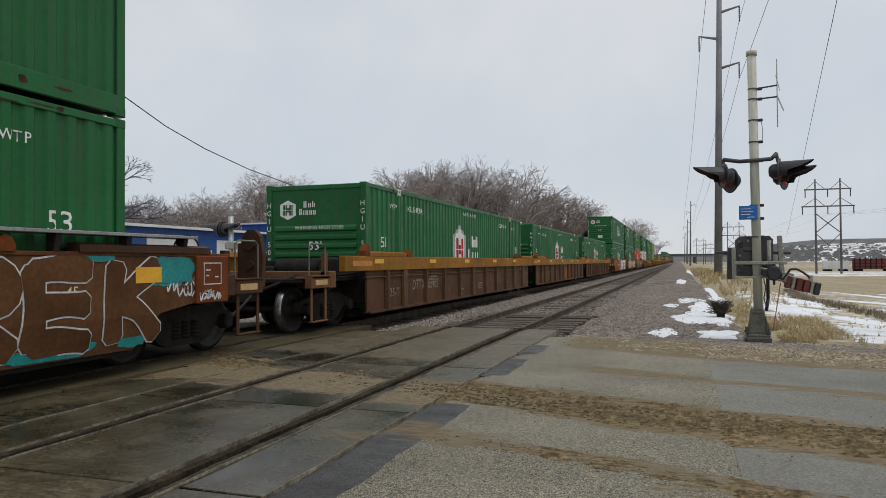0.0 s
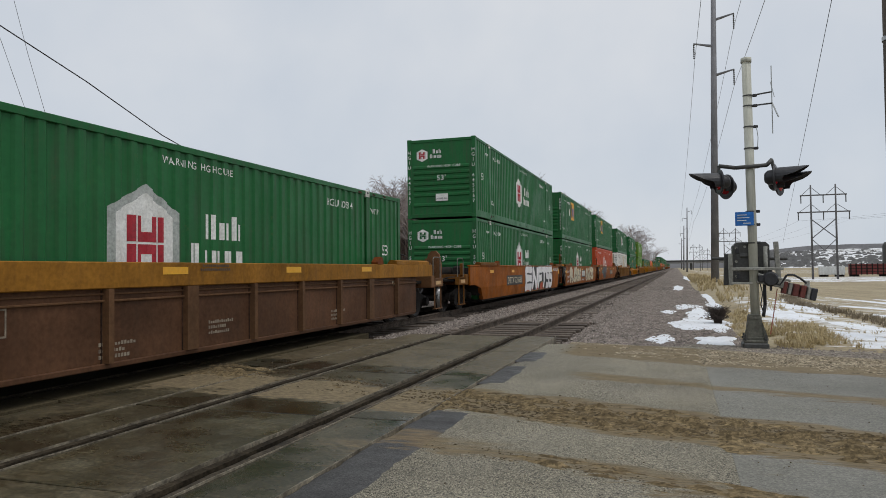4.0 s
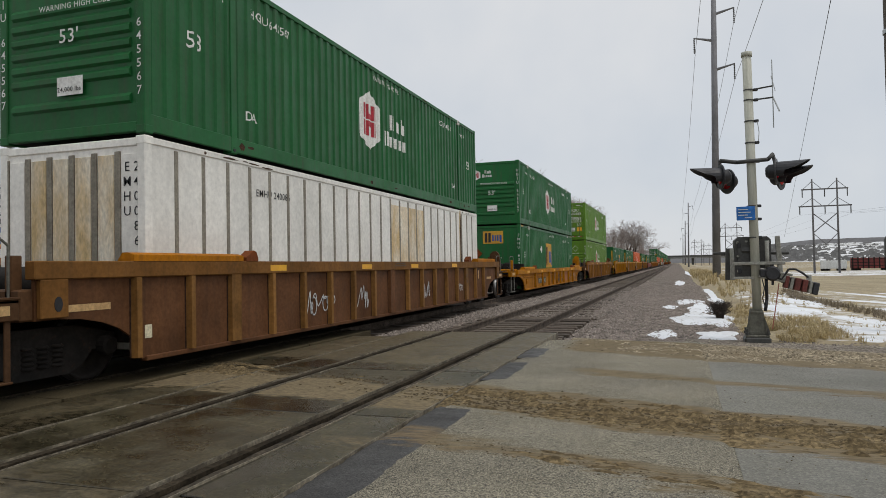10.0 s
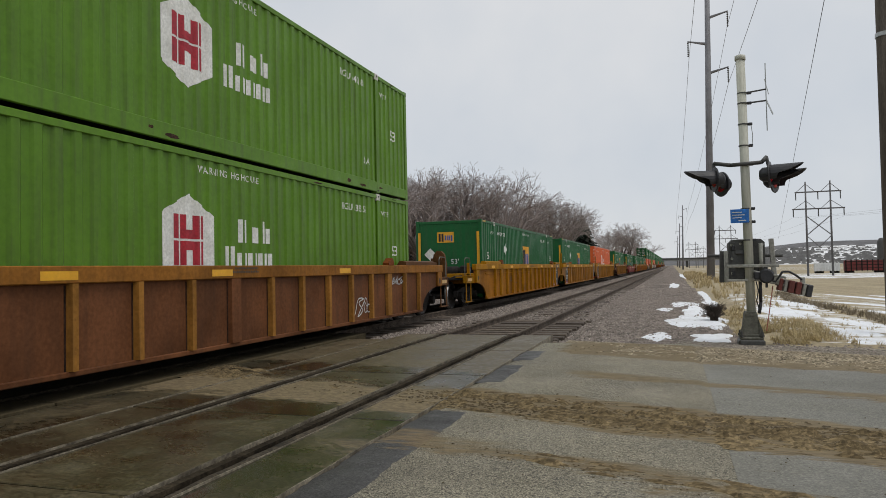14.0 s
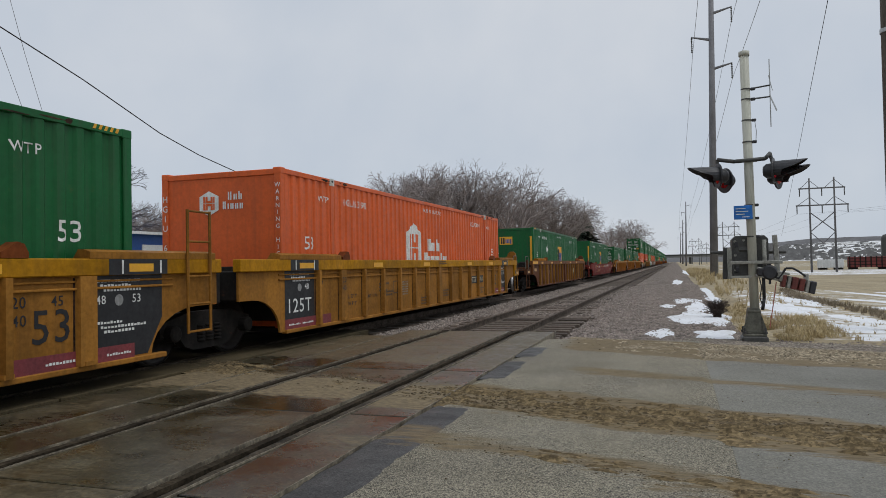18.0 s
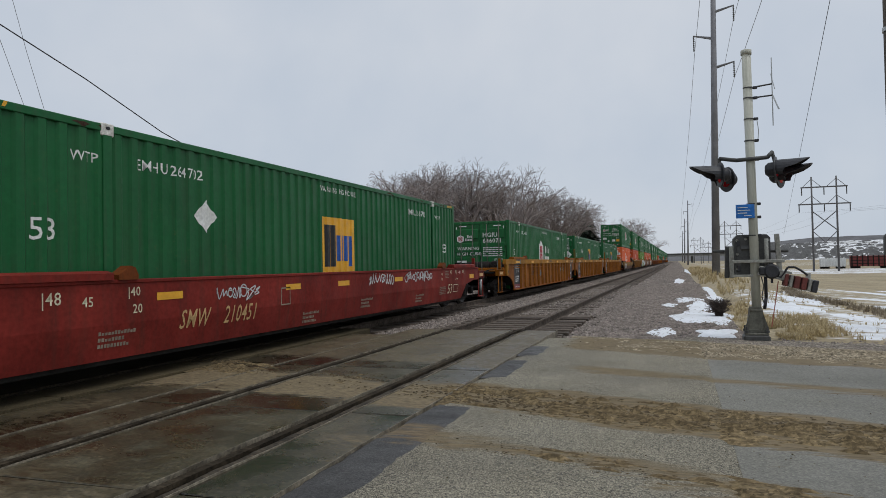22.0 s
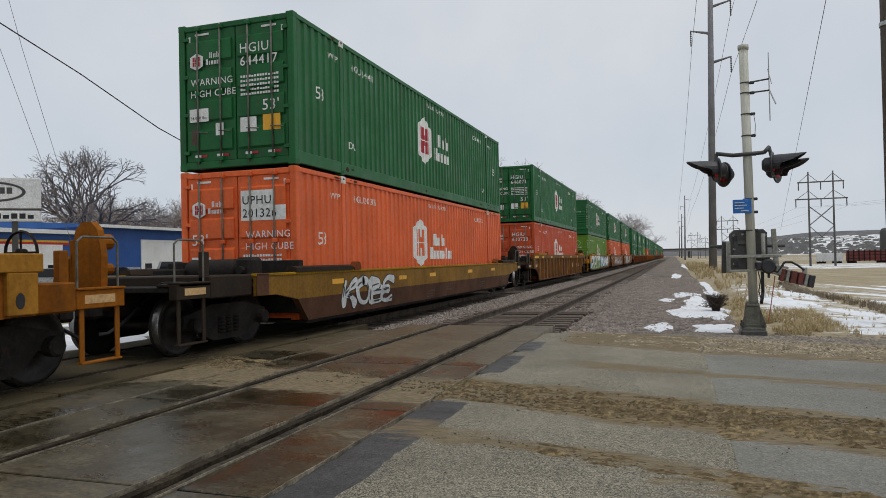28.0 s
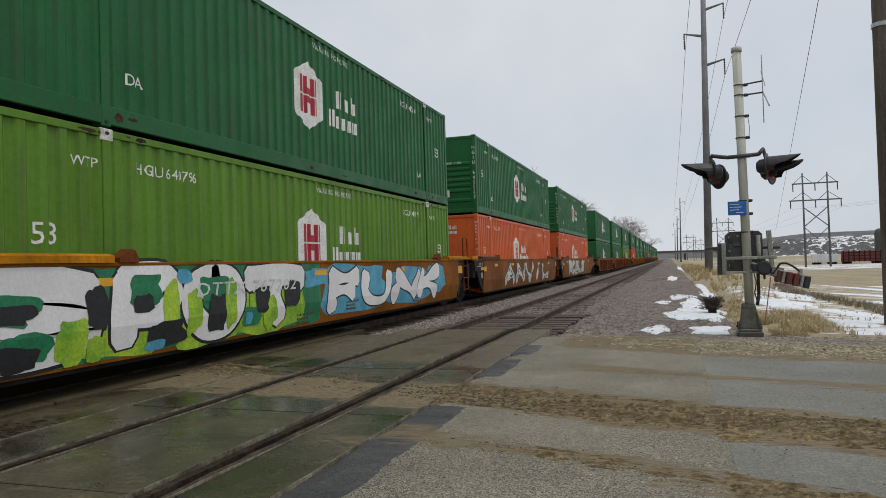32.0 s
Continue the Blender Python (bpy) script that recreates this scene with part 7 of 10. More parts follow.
    car_mark(c[5], "bb", flat_mesh([rect(0, 2.1, 0, 0.52)]), 7.0, 0.72, BLACK, 1.56, 0.004, label="black board with white brand bars")
    for k in range(3):
        car_mark(c[5], "bbt%d" % k, flat_mesh([[(0.0, 0), (0.34, 0), (0.5, 0.36), (0.16, 0.36)]]), 7.15 + k * 0.62, 0.8, WHITE, 1.56, 0.008)
    spray(c[5], "EVADES", 9.3, 14.5, 0.36, 1.48, BLACK, CREAM, 0.19, 0.03, shade=BLACK)
    scrawl(c[5], 7.2, 8.6, 0.46, 0.16, PALE, 57, 1.56, 0.008)
    spray(c[6], "YORT", 2.25, 6.2, 0.33, 1.49, TEAL, NAVYSPRAY, 0.155, 0.05, cells=[("y", 2.4, 3.4), ("O", 3.34, 4.26), ("r", 4.24, 5.12), ("t", 5.05, 6.2)])
    smear(c[6], [(2.1, 1.0, 0.55, 0.3), (6.3, 1.0, 0.4, 0.22), (3.75, 0.4, 0.5, 0.1)], TEAL)
    smear(c[6], [(1.95 + 0.17 * (k % 3), 0.5 + 0.13 * (k // 3), 0.12, 0.1) for k in range(9)] + [(6.2 + 0.12 * (k % 2), 1.05 + 0.13 * (k // 2), 0.1, 0.1) for k in range(6)] + [(6.25, 0.6, 0.12, 0.1), (6.35, 0.75, 0.1, 0.1)], CORAL, out=0.0045)
    scrawl(c[6], 1.9, 2.35, 0.95, 0.14, BLACK, 63, 1.56, 0.008)
    scrawl(c[6], -0.5, 1.6, 1.52, 0.16, GOLDMARK, 64, 1.60, 0.009)
    scrawl(c[6], 7.9, 9.4, 1.12, 0.3, BLACK, 61, 1.56, 0.014)
    car_mark(c[6], "A", words("A", 0.3, BLACK), 8.95, 0.78, BLACK, 1.56)
    for k in (5, 6, 21, 22):
        car_mark(c[k], "125T", words("125 T", 0.19, WHITE), -0.92, 1.24, WHITE, 1.56)
        car_mark(c[k], "125s", flat_mesh([rect(0, 0.4, 0, 0.1)]), -0.72, 1.11, GOLD, 1.56, label="yellow reflective strip")
        car_mark(c[k], "125b", blocks(0.2, 0.03, 4, 3), -1.2, 1.24, WHITE, 1.56)
        car_mark(c[k], "tagw", flat_mesh([rect(0, 0.13, 0, 0.2)]), -0.52, 0.82, CREAM, 1.52, label="cream paper notice")
        car_mark(c[k], "stripf", flat_mesh([rect(0, 0.36, 0, 0.17)]), -0.26, 1.06, GOLD, 1.56, label="yellow reflective strip")
        rear_car = c[k - 1]
        car_mark(rear_car, "reark", flat_mesh([rect(0, 0.5, 0, 0.24)]), 16.26, 1.06, GOLD, 1.52, label="yellow reflective strip")
        scrawl(rear_car, 16.28, 16.75, 1.32, 0.1, GREYMARK, 66, 1.52, 0.007)
        for j, t in enumerate(("45|", "48|", "53|")):
            car_mark(rear_car, "m" + t, words(t, 0.15, BLACK), (13.55, 14.5, 15.8)[j], 1.24, BLACK, 1.56)
    for k, (y, w, h) in enumerate(((3.75, 0.9, 0.5), (5.75, 0.5, 0.55), (9.9, 0.5, 0.5))):
        scrawl(c[7], y, y + w, 0.5, h, PALE, 71 + k, 1.54, 0.012)
    car_mark(c[7], "tag7", flat_mesh([rect(0, 0.13, 0, 0.17)]), -0.3, 0.52, CREAM, 1.53, label="cream paper notice")
    car_mark(c[7], "bar7", flat_mesh([rect(0, 0.62, 0, 0.08)]), -1.48, 0.93, GOLDMARK, 1.53, label="faded yellow strip")
    for k, (y, w, z, h) in enumerate(((8.15, 1.0, 0.66, 0.26), (8.15, 1.05, 0.38, 0.24), (9.4, 0.75, 0.62, 0.26), (9.4, 0.85, 0.38, 0.2), (12.5, 0.9, 0.42, 0.16), (13.3, 0.6, 0.6, 0.2))):
        scrawl(c[8], y, y + w, z, h, BLACK, 810 + k, 1.53, 0.011)
    for k in range(3):
        car_mark(c[8], "rb8%d" % k, flat_mesh([rect(0.04, 0.38, 0, 0.5)]), 10.65 + k * 0.53, 0.42, BRANDRED, 1.53, 0.006, label="red brand bars")
    scrawl(c[8], 14.2, 15.0, 0.62, 0.16, PALE, 83, 1.54, 0.008)
    for t, y in (("45", 15.0), ("48", 15.55), ("53", 16.34)):
        car_mark(c[8], "chord" + t, words(t, 0.13, BLACK, slant=0.4), y, 1.0, GREYMARK, 1.60, 0.003)
    for t, z in (("L-73-02", 0.53), ("NW13SF", 0.41)):
        car_mark(c[8], t, words(t, 0.11, BLACK), 15.74, z, BLACK, 1.53)
    for j in range(4):
        car_mark(c[8], "dark%d" % j, blocks(0.46 - 0.05 * (j % 2), 0.035, 9, 80 + j), 14.8, 0.56 - 0.06 * j, GREYMARK, 1.53)
    for y in (-0.07, 16.0):
        part("bracket", kept("bracket8", lambda: Shape().box(1.53, 1.57, 0, 0.26, 0.58, 0.66, 0.008).box(1.53, 1.56, 0.02, 0.07, 0.50, 0.74, 0.006).mesh("bracket", TANCAR)), c[8], (0, y, 0.05 if y > 1 else 0))
    for o in c[8].children:
        if o.name.split(".")[0] == "step":
            o.data = kept(("bare", o.data.name), lambda: o.data.copy())
            o.data.materials[0] = ROD
    part("end_panel", Shape().box(1.562, 1.575, -1.76, -1.40, 0.85, 1.205, 0.003).mesh("end_panel", DARKCAR), c[18], label="dark brown end panel")
    scrawl(c[7], 12.92, 13.44, 0.58, 0.2, PALE, 75, 1.54, 0.006)
    scrawl(c[7], 12.98, 13.3, 0.72, 0.12, PALE, 76, 1.54, 0.006)
    car_mark(c[7], "tagy", flat_mesh([rect(0, 0.10, 0, 0.14), rect(0, 0.10, 0.16, 0.28)]), 15.34, 0.93, GOLDMARK, 1.53, label="yellow paper notice")
    car_mark(c[7], "bar7", flat_mesh([rect(0, 0.62, 0, 0.08)]), 16.44, 0.89, GOLDMARK, 1.53, label="faded yellow strip")
    scrawl(c[9], 12.15, 12.9, 0.3, 0.5, PALE, 91, 1.54, 0.012)
    scrawl(c[9], 14.35, 15.2, 0.95, 0.28, PALE, 92, 1.54, 0.010)
    scrawl(c[14], 3.76, 4.83, 0.86, 0.28, PALE, 141, 1.56, 0.010)
    scrawl(c[14], 9.1, 10.4, 0.9, 0.32, PALE, 142, 1.56, 0.014)
    scrawl(c[14], 11.2, 13.15, 0.92, 0.32, PALE, 143, 1.56, 0.014)
    scrawl(c[15], 4.9, 5.5, 0.7, 0.42, SKYSPRAY, 151, 1.54, 0.014)
    spray(c[18], "KOBE", 1.25, 4.15, 0.36, 1.12, BLACK, PALE, 0.10, 0.025, shade=BLACK)
    for k in range(4):
        car_mark(c[20], "gfield%d" % k, flat_mesh([[(0, 0.0), (1.9, 0.02), (1.88, 1.1), (0.9, 1.13), (0.02, 1.08)]]), -0.35 + k * 1.82, 0.34, GREENSPRAY, 1.56, 0.0022 + 0.0002 * k, label="sprayed colour field")
    smear(c[20], [(1.2, 0.9, 2.6, 1.0), (4.0, 0.9, 3.2, 1.05), (6.2, 0.8, 1.4, 0.9)], GREENSPRAY)
    smear(c[20], [(1.8, 0.6, 1.8, 0.5), (3.6, 0.55, 1.4, 0.5), (5.2, 0.7, 2.0, 0.8), (0.3, 1.1, 1.0, 0.5)], LIMESPRAY, out=0.0036)
    smear(c[20], [(-0.9, 0.9, 0.9, 0.9), (6.9, 1.2, 0.9, 0.4)], SKYSPRAY, out=0.0038)
    smear(c[20], [(8.7, 0.9, 3.2, 1.0), (11.8, 0.9, 3.0, 0.9), (14.0, 0.95, 1.6, 0.8)], SKYSPRAY)
    spray(c[20], "SPOT", -0.4, 6.64, 0.34, 1.48, BLACK, WHITESPRAY, 0.2, 0.045, cells=[("S", -0.75, 1.6), ("P", 1.66, 2.98), ("O", 3.0, 4.5), ("T", 4.42, 6.45)])
    smear(c[20], [(0.15, 1.0, 1.1, 0.34), (2.3, 1.14, 0.62, 0.4), (3.75, 1.12, 0.7, 0.36), (0.55, 0.62, 0.6, 0.3), (4.7, 0.62, 0.5, 0.3)], GREENSPRAY, out=0.0142)
    smear(c[20], [(1.15, 0.62, 0.5, 0.5), (2.78, 0.9, 0.3, 0.7), (4.12, 0.86, 0.26, 0.8), (3.25, 0.8, 0.3, 0.7), (5.25, 0.66, 0.4, 0.5), (1.5, 0.5, 0.3, 0.3)], LIMESPRAY, out=0.0148)
    smear(c[20], [(0.25, 0.96, 0.8, 0.2), (0.42, 0.5, 0.5, 0.26), (1.5, 0.98, 0.32, 0.5), (2.25, 0.98, 0.36, 0.26), (2.72, 0.55, 0.7, 0.36), (3.78, 0.74, 0.4, 0.56), (4.98, 0.86, 0.42, 0.4), (5.95, 0.92, 0.5, 0.44)], BLACK, out=0.0154)
    smear(c[20], [(2.5, 0.42, 0.4, 0.12), (4.6, 0.6, 0.2, 0.2), (3.05, 1.3, 0.3, 0.2)], SKYSPRAY, out=0.016)
    car_mark(c[20], "no20", scaled(words("DTTX 767202", 0.3, PALE, slant=0.15), 2.75, 0.2), 3.3, 1.0, PALE, 1.56, 0.0185)
    spray(c[20], "FUNK", 7.1, 14.5, 0.38, 1.44, BLACK, WHITESPRAY, 0.2, 0.035)
    spray(c[21], "ANVIL", 3.0, 14.0, 0.36, 1.42, BLACK, PALE, 0.2, 0.04, shade=BLACK)
    spray(c[22], "ROBLS", 2.0, 11.0, 0.36, 1.42, GREENSPRAY, PALE, 0.2, 0.04, shade=BLACK)
    part("end_panel", Shape().box(1.562, 1.572, -1.74, -0.62, 0.85, 1.44, 0.003).mesh("end_panel", LIVERY[20][3]), c[20], label="orange painted end panel")
    part("notice", Shape().box(1.572, 1.574, -0.95, -0.72, 0.98, 1.22).mesh("notice", CREAM), c[20], label="cream paper notice")
    # black stencil boards at the ends of the yellow and tan units
    for k in (10, 11, 12, 15, 16, 17):
        for y in (-0.3, 15.15):
            if k == 10 and y < 0:
                continue
            car_mark(c[k], "board%d" % (y < 0), flat_mesh([rect(0, 1.05, 0.0, 1.02) if y < 0 else [(0, 0), (0.98, 0), (1.1, 0.2), (1.25, 0.45), (1.25, 1.02), (0, 1.02)]]), y, 0.32, BLACK, 1.53, 0.004, label="black stencil board")
            car_mark(c[k], "redstrip", flat_mesh([rect(0, 1.7, 0, 0.19)]), y - (0.95 if y > 0 else 0.0), 0.285, PINK, 1.53, 0.006, label="dull red stencil strip")
            for j in range(2):
                car_mark(c[k], "rs%d" % j, blocks(0.4, 0.03, 9, k + j), y - (0.55 if y > 0 else -0.12) + 0.85 * j * (1 if y > 0 else 0.55), 0.36, WHITE, 1.53, 0.009)
            for j in range(3 if y < 0 else 6):
                car_mark(c[k], "bl%d" % j, blocks((0.7, 0.5, 0.62, 0.4, 0.75, 0.5)[j], 0.032, (13, 9, 12, 8, 14, 9)[j], k + j), y + 0.16 + 0.05 * (j % 3), 1.24 - j * 0.055 - (0.33 if j > 2 else 0.0), WHITE, 1.53, 0.008)
            car_mark(c[k], "tape", flat_mesh([rect(0, 1.0, 0, 0.192)]), y + (0.1 if y < 0 else 0.28), 1.324, BLACK, 1.60, 0.002, label="black tape over the top rail")
            car_mark(c[k], "tapey", flat_mesh([rect(0, 0.42, 0, 0.1)]), y + (0.4 if y < 0 else 0.6), 1.36, GOLD, 1.60, 0.005, label="yellow reflective strip")
            for j in (0.26, 0.92):
                car_mark(c[k], "tick", flat_mesh([rect(0, 0.03, 0, 0.17)]), y + j + (0 if y < 0 else 0.22), 1.335, WHITE, 1.60, 0.005, label="white tick")
            ring = [[(0.07 * math.cos(q), 0.07 * math.sin(q)) for q in (n * math.tau / 14 for n in range(14))]]
            car_mark(c[k], "seal", flat_mesh(ring), y + 0.5, 1.02, GREYSEAL, 1.53, 0.008, label="round grey seal")
            car_mark(c[k], "48", words("48", 0.15, WHITE), y + (0.14 if y > 0 else 0.68), 0.98, WHITE, 1.53, 0.008)
            if y < 0:
                car_mark(c[k], "25T", scaled(words("125T", 0.34, WHITE), 0.8, 0.25), y + 0.12, 0.58, WHITE, 1.53, 0.009)
            else:
                car_mark(c[k], "53w", words("53", 0.15, WHITE), y + 0.72, 0.98, WHITE, 1.53, 0.008)
    for k in (11, 12):
        for j in range(2):
            car_mark(c[k], "st%d" % j, blocks(0.62 * (1 - 0.1 * j), 0.05, 13, 2 + j), 3.98, 0.76 - j * 0.075, GREYMARK, 1.53)
        for t, h, y, z, pl in (("20", 0.15, 1.80, 1.06, 1.60), ("40", 0.15, 1.80, 0.90, 1.60), ("45", 0.15, 0.94, 1.05, 1.53), ("IL 53' 7\"", 0.115, 2.16, 0.72, 1.53), ("IW 8' 9\"", 0.115, 2.15, 0.57, 1.53), ("LD LMT 117700", 0.10, 2.94, 0.69, 1.53)):
            car_mark(c[k], "t" + t, words(t, h, BLACK), y, z, BLACK, pl)
        car_mark(c[k], "grid", flat_mesh([rect(0.085 * i, 0.085 * i + 0.06, 0.06 * j, 0.06 * j + 0.035) for i in range(5) for j in range(6)]), 5.15, 0.66, FAINTCREAM, 1.53)
    for k in range(3):
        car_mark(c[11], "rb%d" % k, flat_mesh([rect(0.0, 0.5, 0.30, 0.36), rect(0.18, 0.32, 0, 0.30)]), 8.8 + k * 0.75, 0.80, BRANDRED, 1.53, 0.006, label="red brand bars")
    for k in (1, 2, 3):
        car_mark(c[k], "C", words("C", 0.2, BLACK), 1.62, 0.86, BLACK, 1.60)
        car_mark(c[k], "oldT", scaled(words("125-T", 0.24, CREAM), 0.68, 0.2), 0.74, 0.56, FAINTCREAM, 1.53)
    for y0, y1, m, lab in ((7.86, 9.22, OCHRE, "ochre repainted side panel"), (9.36, 10.68, RUSTCAR, "rust-orange repainted side panel")):
        part("side_panel", Shape().box(1.53, 1.534, y0, y1, 0.31, 1.02).mesh("side_panel", m), c[2], label=lab)
    part("side_panel", Shape().box(1.53, 1.534, 2.86, 3.24, 0.44, 0.90).mesh("side_panel", OCHRE), c[2], label="small ochre repainted patch")
    for k in (1, 2, 3):
        car_mark(c[k], "endstrip", flat_mesh([rect(0, 0.96, 0, 0.11)]), -1.25, 1.29, ORANGETAPE, 1.60, 0.004, label="long orange reflective strip")
        for j, t in enumerate(("53", "48", "45", "40", "20")):
            car_mark(c[k], "oldm" + t, words(t, 0.075, BLACK), -0.05 + j * 0.36, 1.31, GREYMARK, 1.60, 0.003)
        part("guide_lug", kept("oldlug", lambda: Shape().prism([(-0.12, 0), (0.12, 0), (0.1, 0.2), (0.0, 0.26), (-0.12, 0.12)], 1.44, 1.60, 0).mesh("guide_lug", RUSTCAR)), c[k], (0, -0.5, 1.5))
        for o in c[k].children:
            if o.name.split(".")[0] == "guide":
                o.data = kept(("ochre", o.data.name), lambda: o.data.copy())
                o.data.materials[0] = LIVERY[k][2]
    for k, y in ((1, 2.3), (3, 2.3)):
        car_mark(c[k], "no", scaled(words("DTTX 885402", 0.3, CREAM, slant=0.2), 2.0, 0.26), y, 0.66, FAINTCREAM, 1.53)
    car_mark(c[13], "yend", flat_mesh([rect(0, 1.3, 0, 0.12)]), -1.9, 1.36, GOLD, 1.60, 0.003, label="long yellow strip")
    car_mark(c[13], "yend2", flat_mesh([rect(0, 0.75, 0, 0.14)]), -1.4, 1.0, GOLDMARK, 1.53, label="faded yellow strip")
    for t, y, w in (("DTTX", 2.2, 0.48), ("55709", 2.98, 0.6)):
        car_mark(c[13], "no13" + t, scaled(words(t, 0.3, CREAM, slant=0.1), w, 0.18), y, 0.82, CREAM, 1.53)
    # plate below the crease takes a darker paint, standing in for its shade
    for o in c[18].children:
        if o.name.split(".")[0] == "side_plate" and len(o.data.materials) == 1:
            o.data.materials.append(DARKCAR)
            for p in o.data.polygons:
                p.material_index = 1 if p.center.z < 0.71 else 0
    car_mark(c[18], "sq18", flat_mesh([rect(0, 0.55, 0, 0.012), rect(0, 0.55, 0.2, 0.212), rect(0, 0.012, 0.012, 0.2), rect(0.538, 0.55, 0.012, 0.2), rect(0.26, 0.272, 0.012, 0.2)]), 15.14, 0.48, FAINTCREAM, 1.56, label="faint outlined stencil box")
    for k in (7, 13, 19):
        for o in c[k].children:
            if o.name.split(".")[0] == "guide":
                o.data = kept(("tan", o.data.name), lambda: o.data.copy())
                o.data.materials[0] = TANCAR
    for k in (13, 19):
        y0 = 11.42 if k == 13 else 11.06
        car_mark(c[k], "bdark", flat_mesh([rect(0, 1.62, 0, 0.36)]), y0 - 0.06, 0.70, SHADEBOARD, 1.53, 0.003, label="dark board with cream brand bars")
        for j in range(3):
            car_mark(c[k], "bb%d" % j, flat_mesh([[(0.0, 0), (0.24, 0), (0.36, 0.27), (0.12, 0.27)]]), y0 + 0.04 + j * 0.5, 0.745, CREAM, 1.53, 0.007)
    car_mark(c[19], "yend", flat_mesh([rect(0, 1.05, 0, 0.11)]), -1.7, 1.36, GOLD, 1.60, 0.003, label="long yellow strip")
    car_mark(c[19], "yend2", flat_mesh([rect(0, 0.62, 0, 0.12)]), -1.35, 0.92, GOLDMARK, 1.53, label="faded yellow strip")
    car_mark(c[19], "tag", flat_mesh([rect(0, 0.09, 0, 0.24)]), -0.12, 0.5, CREAM, 1.53, label="white tag")
    for y in (4.3, 6.24, 9.5):
        car_mark(c[13], "ystrip", flat_mesh([rect(0, 0.42, 0, 0.08)]), y, 0.93, GOLD, 1.53, label="yellow reflective strip")
    for y in (13.4, 14.4, 14.95):
        car_mark(c[19], "wl%s" % y, flat_mesh([rect(0, 0.34, 0, 0.2)]), y, 0.66 + (y % 1) * 0.2, CREAM, 1.53, label="cream paper notice")
        car_mark(c[19], "wll%s" % y, blocks(0.26, 0.1, 5, 4), y + 0.04, 0.71 + (y % 1) * 0.2, GREYMARK, 1.53, 0.008)


OCHRE = car_paint("ochre touch-up paint", (0.24, 0.13, 0.05), 0.45, 0.4)
ORANGETAPE = surface("faded orange tape", (0.55, 0.20, 0.02), (0.45, 0.16, 0.02), rough=0.5, bump=0, vary=0)
GREYSEAL = surface("grey seal", (0.30, 0.30, 0.29), rough=0.6, bump=0, vary=0)
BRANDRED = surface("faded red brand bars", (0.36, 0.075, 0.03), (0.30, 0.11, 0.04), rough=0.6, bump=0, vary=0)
FAINTCREAM = surface("worn cream lettering", (0.30, 0.25, 0.18), (0.16, 0.12, 0.09), rough=0.7, scale=6, bump=0, vary=0)
build_train()


def along(t):
    """How far the train has run, in metres, counted from 16 s; it eases very slightly on its way."""
    q = (t - 16) / 16
    return 16 * (13.402 * q + 0.2188 * q * q / 2 - 0.3688 * q ** 3 / 3)


def motions():
    times = [0, 4, 8, 12, 16, 20, 24, 28, 32]
    for ob, u, z in MOVERS:
        walk(ob, [(t, pose(TRAIN_X, u - along(t), z)) for t in times])
    for w, dy in WHEELS:
        walk(w, [(k / 30, pose(0, dy, 0.457, math.degrees(along(k / 30) / 0.457) % 360 - 180)) for k in range(961)])



# ---- beside the road: crossing signal, poles and wires ----
POLEGREY = surface("weathered grey mast paint", (0.56, 0.56, 0.48), (0.43, 0.43, 0.36), rough=0.6, metal=0.0, scale=2, stretch=(3, 3, 0.5), speck=0.04, bump=0.05, grime=0.35, grimecol=(0.16, 0.15, 0.1), rust=0.12)
STEELPOLE = surface("dark weathered steel pole", (0.21, 0.21, 0.225), (0.14, 0.14, 0.15), rough=0.7, scale=0.7, grime=0.3)
WOOD = surface("grey-brown utility pole wood", (0.13, 0.11, 0.09), (0.08, 0.065, 0.052), rough=0.9, scale=2, stretch=(6, 6, 0.4), speck=0.2, bump=0.5, bscale=12)
HOOD = surface("black signal hood", (0.036, 0.036, 0.04), rough=0.45, scale=4, bump=0.03)
CASE = surface("dark grey signal case", (0.075, 0.075, 0.07), (0.05, 0.05, 0.047), rough=0.55, scale=3, grime=0.4)
LENS = surface("dark red signal lens", (0.55, 0.012, 0.03), rough=0.2, scale=6, bump=0, vary=0)
SIGNBLUE = surface("blue sign", (0.02, 0.17, 0.55), rough=0.45, scale=4, bump=0, vary=0)
CASTBASE = surface("dark cast iron", (0.15, 0.148, 0.12), (0.075, 0.072, 0.058), rough=0.65, metal=0.2, scale=4, grime=0.4, rust=0.3)
BAR = surface("pale grey steel bar", (0.34, 0.34, 0.30), (0.23, 0.22, 0.19), rough=0.55, scale=4, rust=0.3)


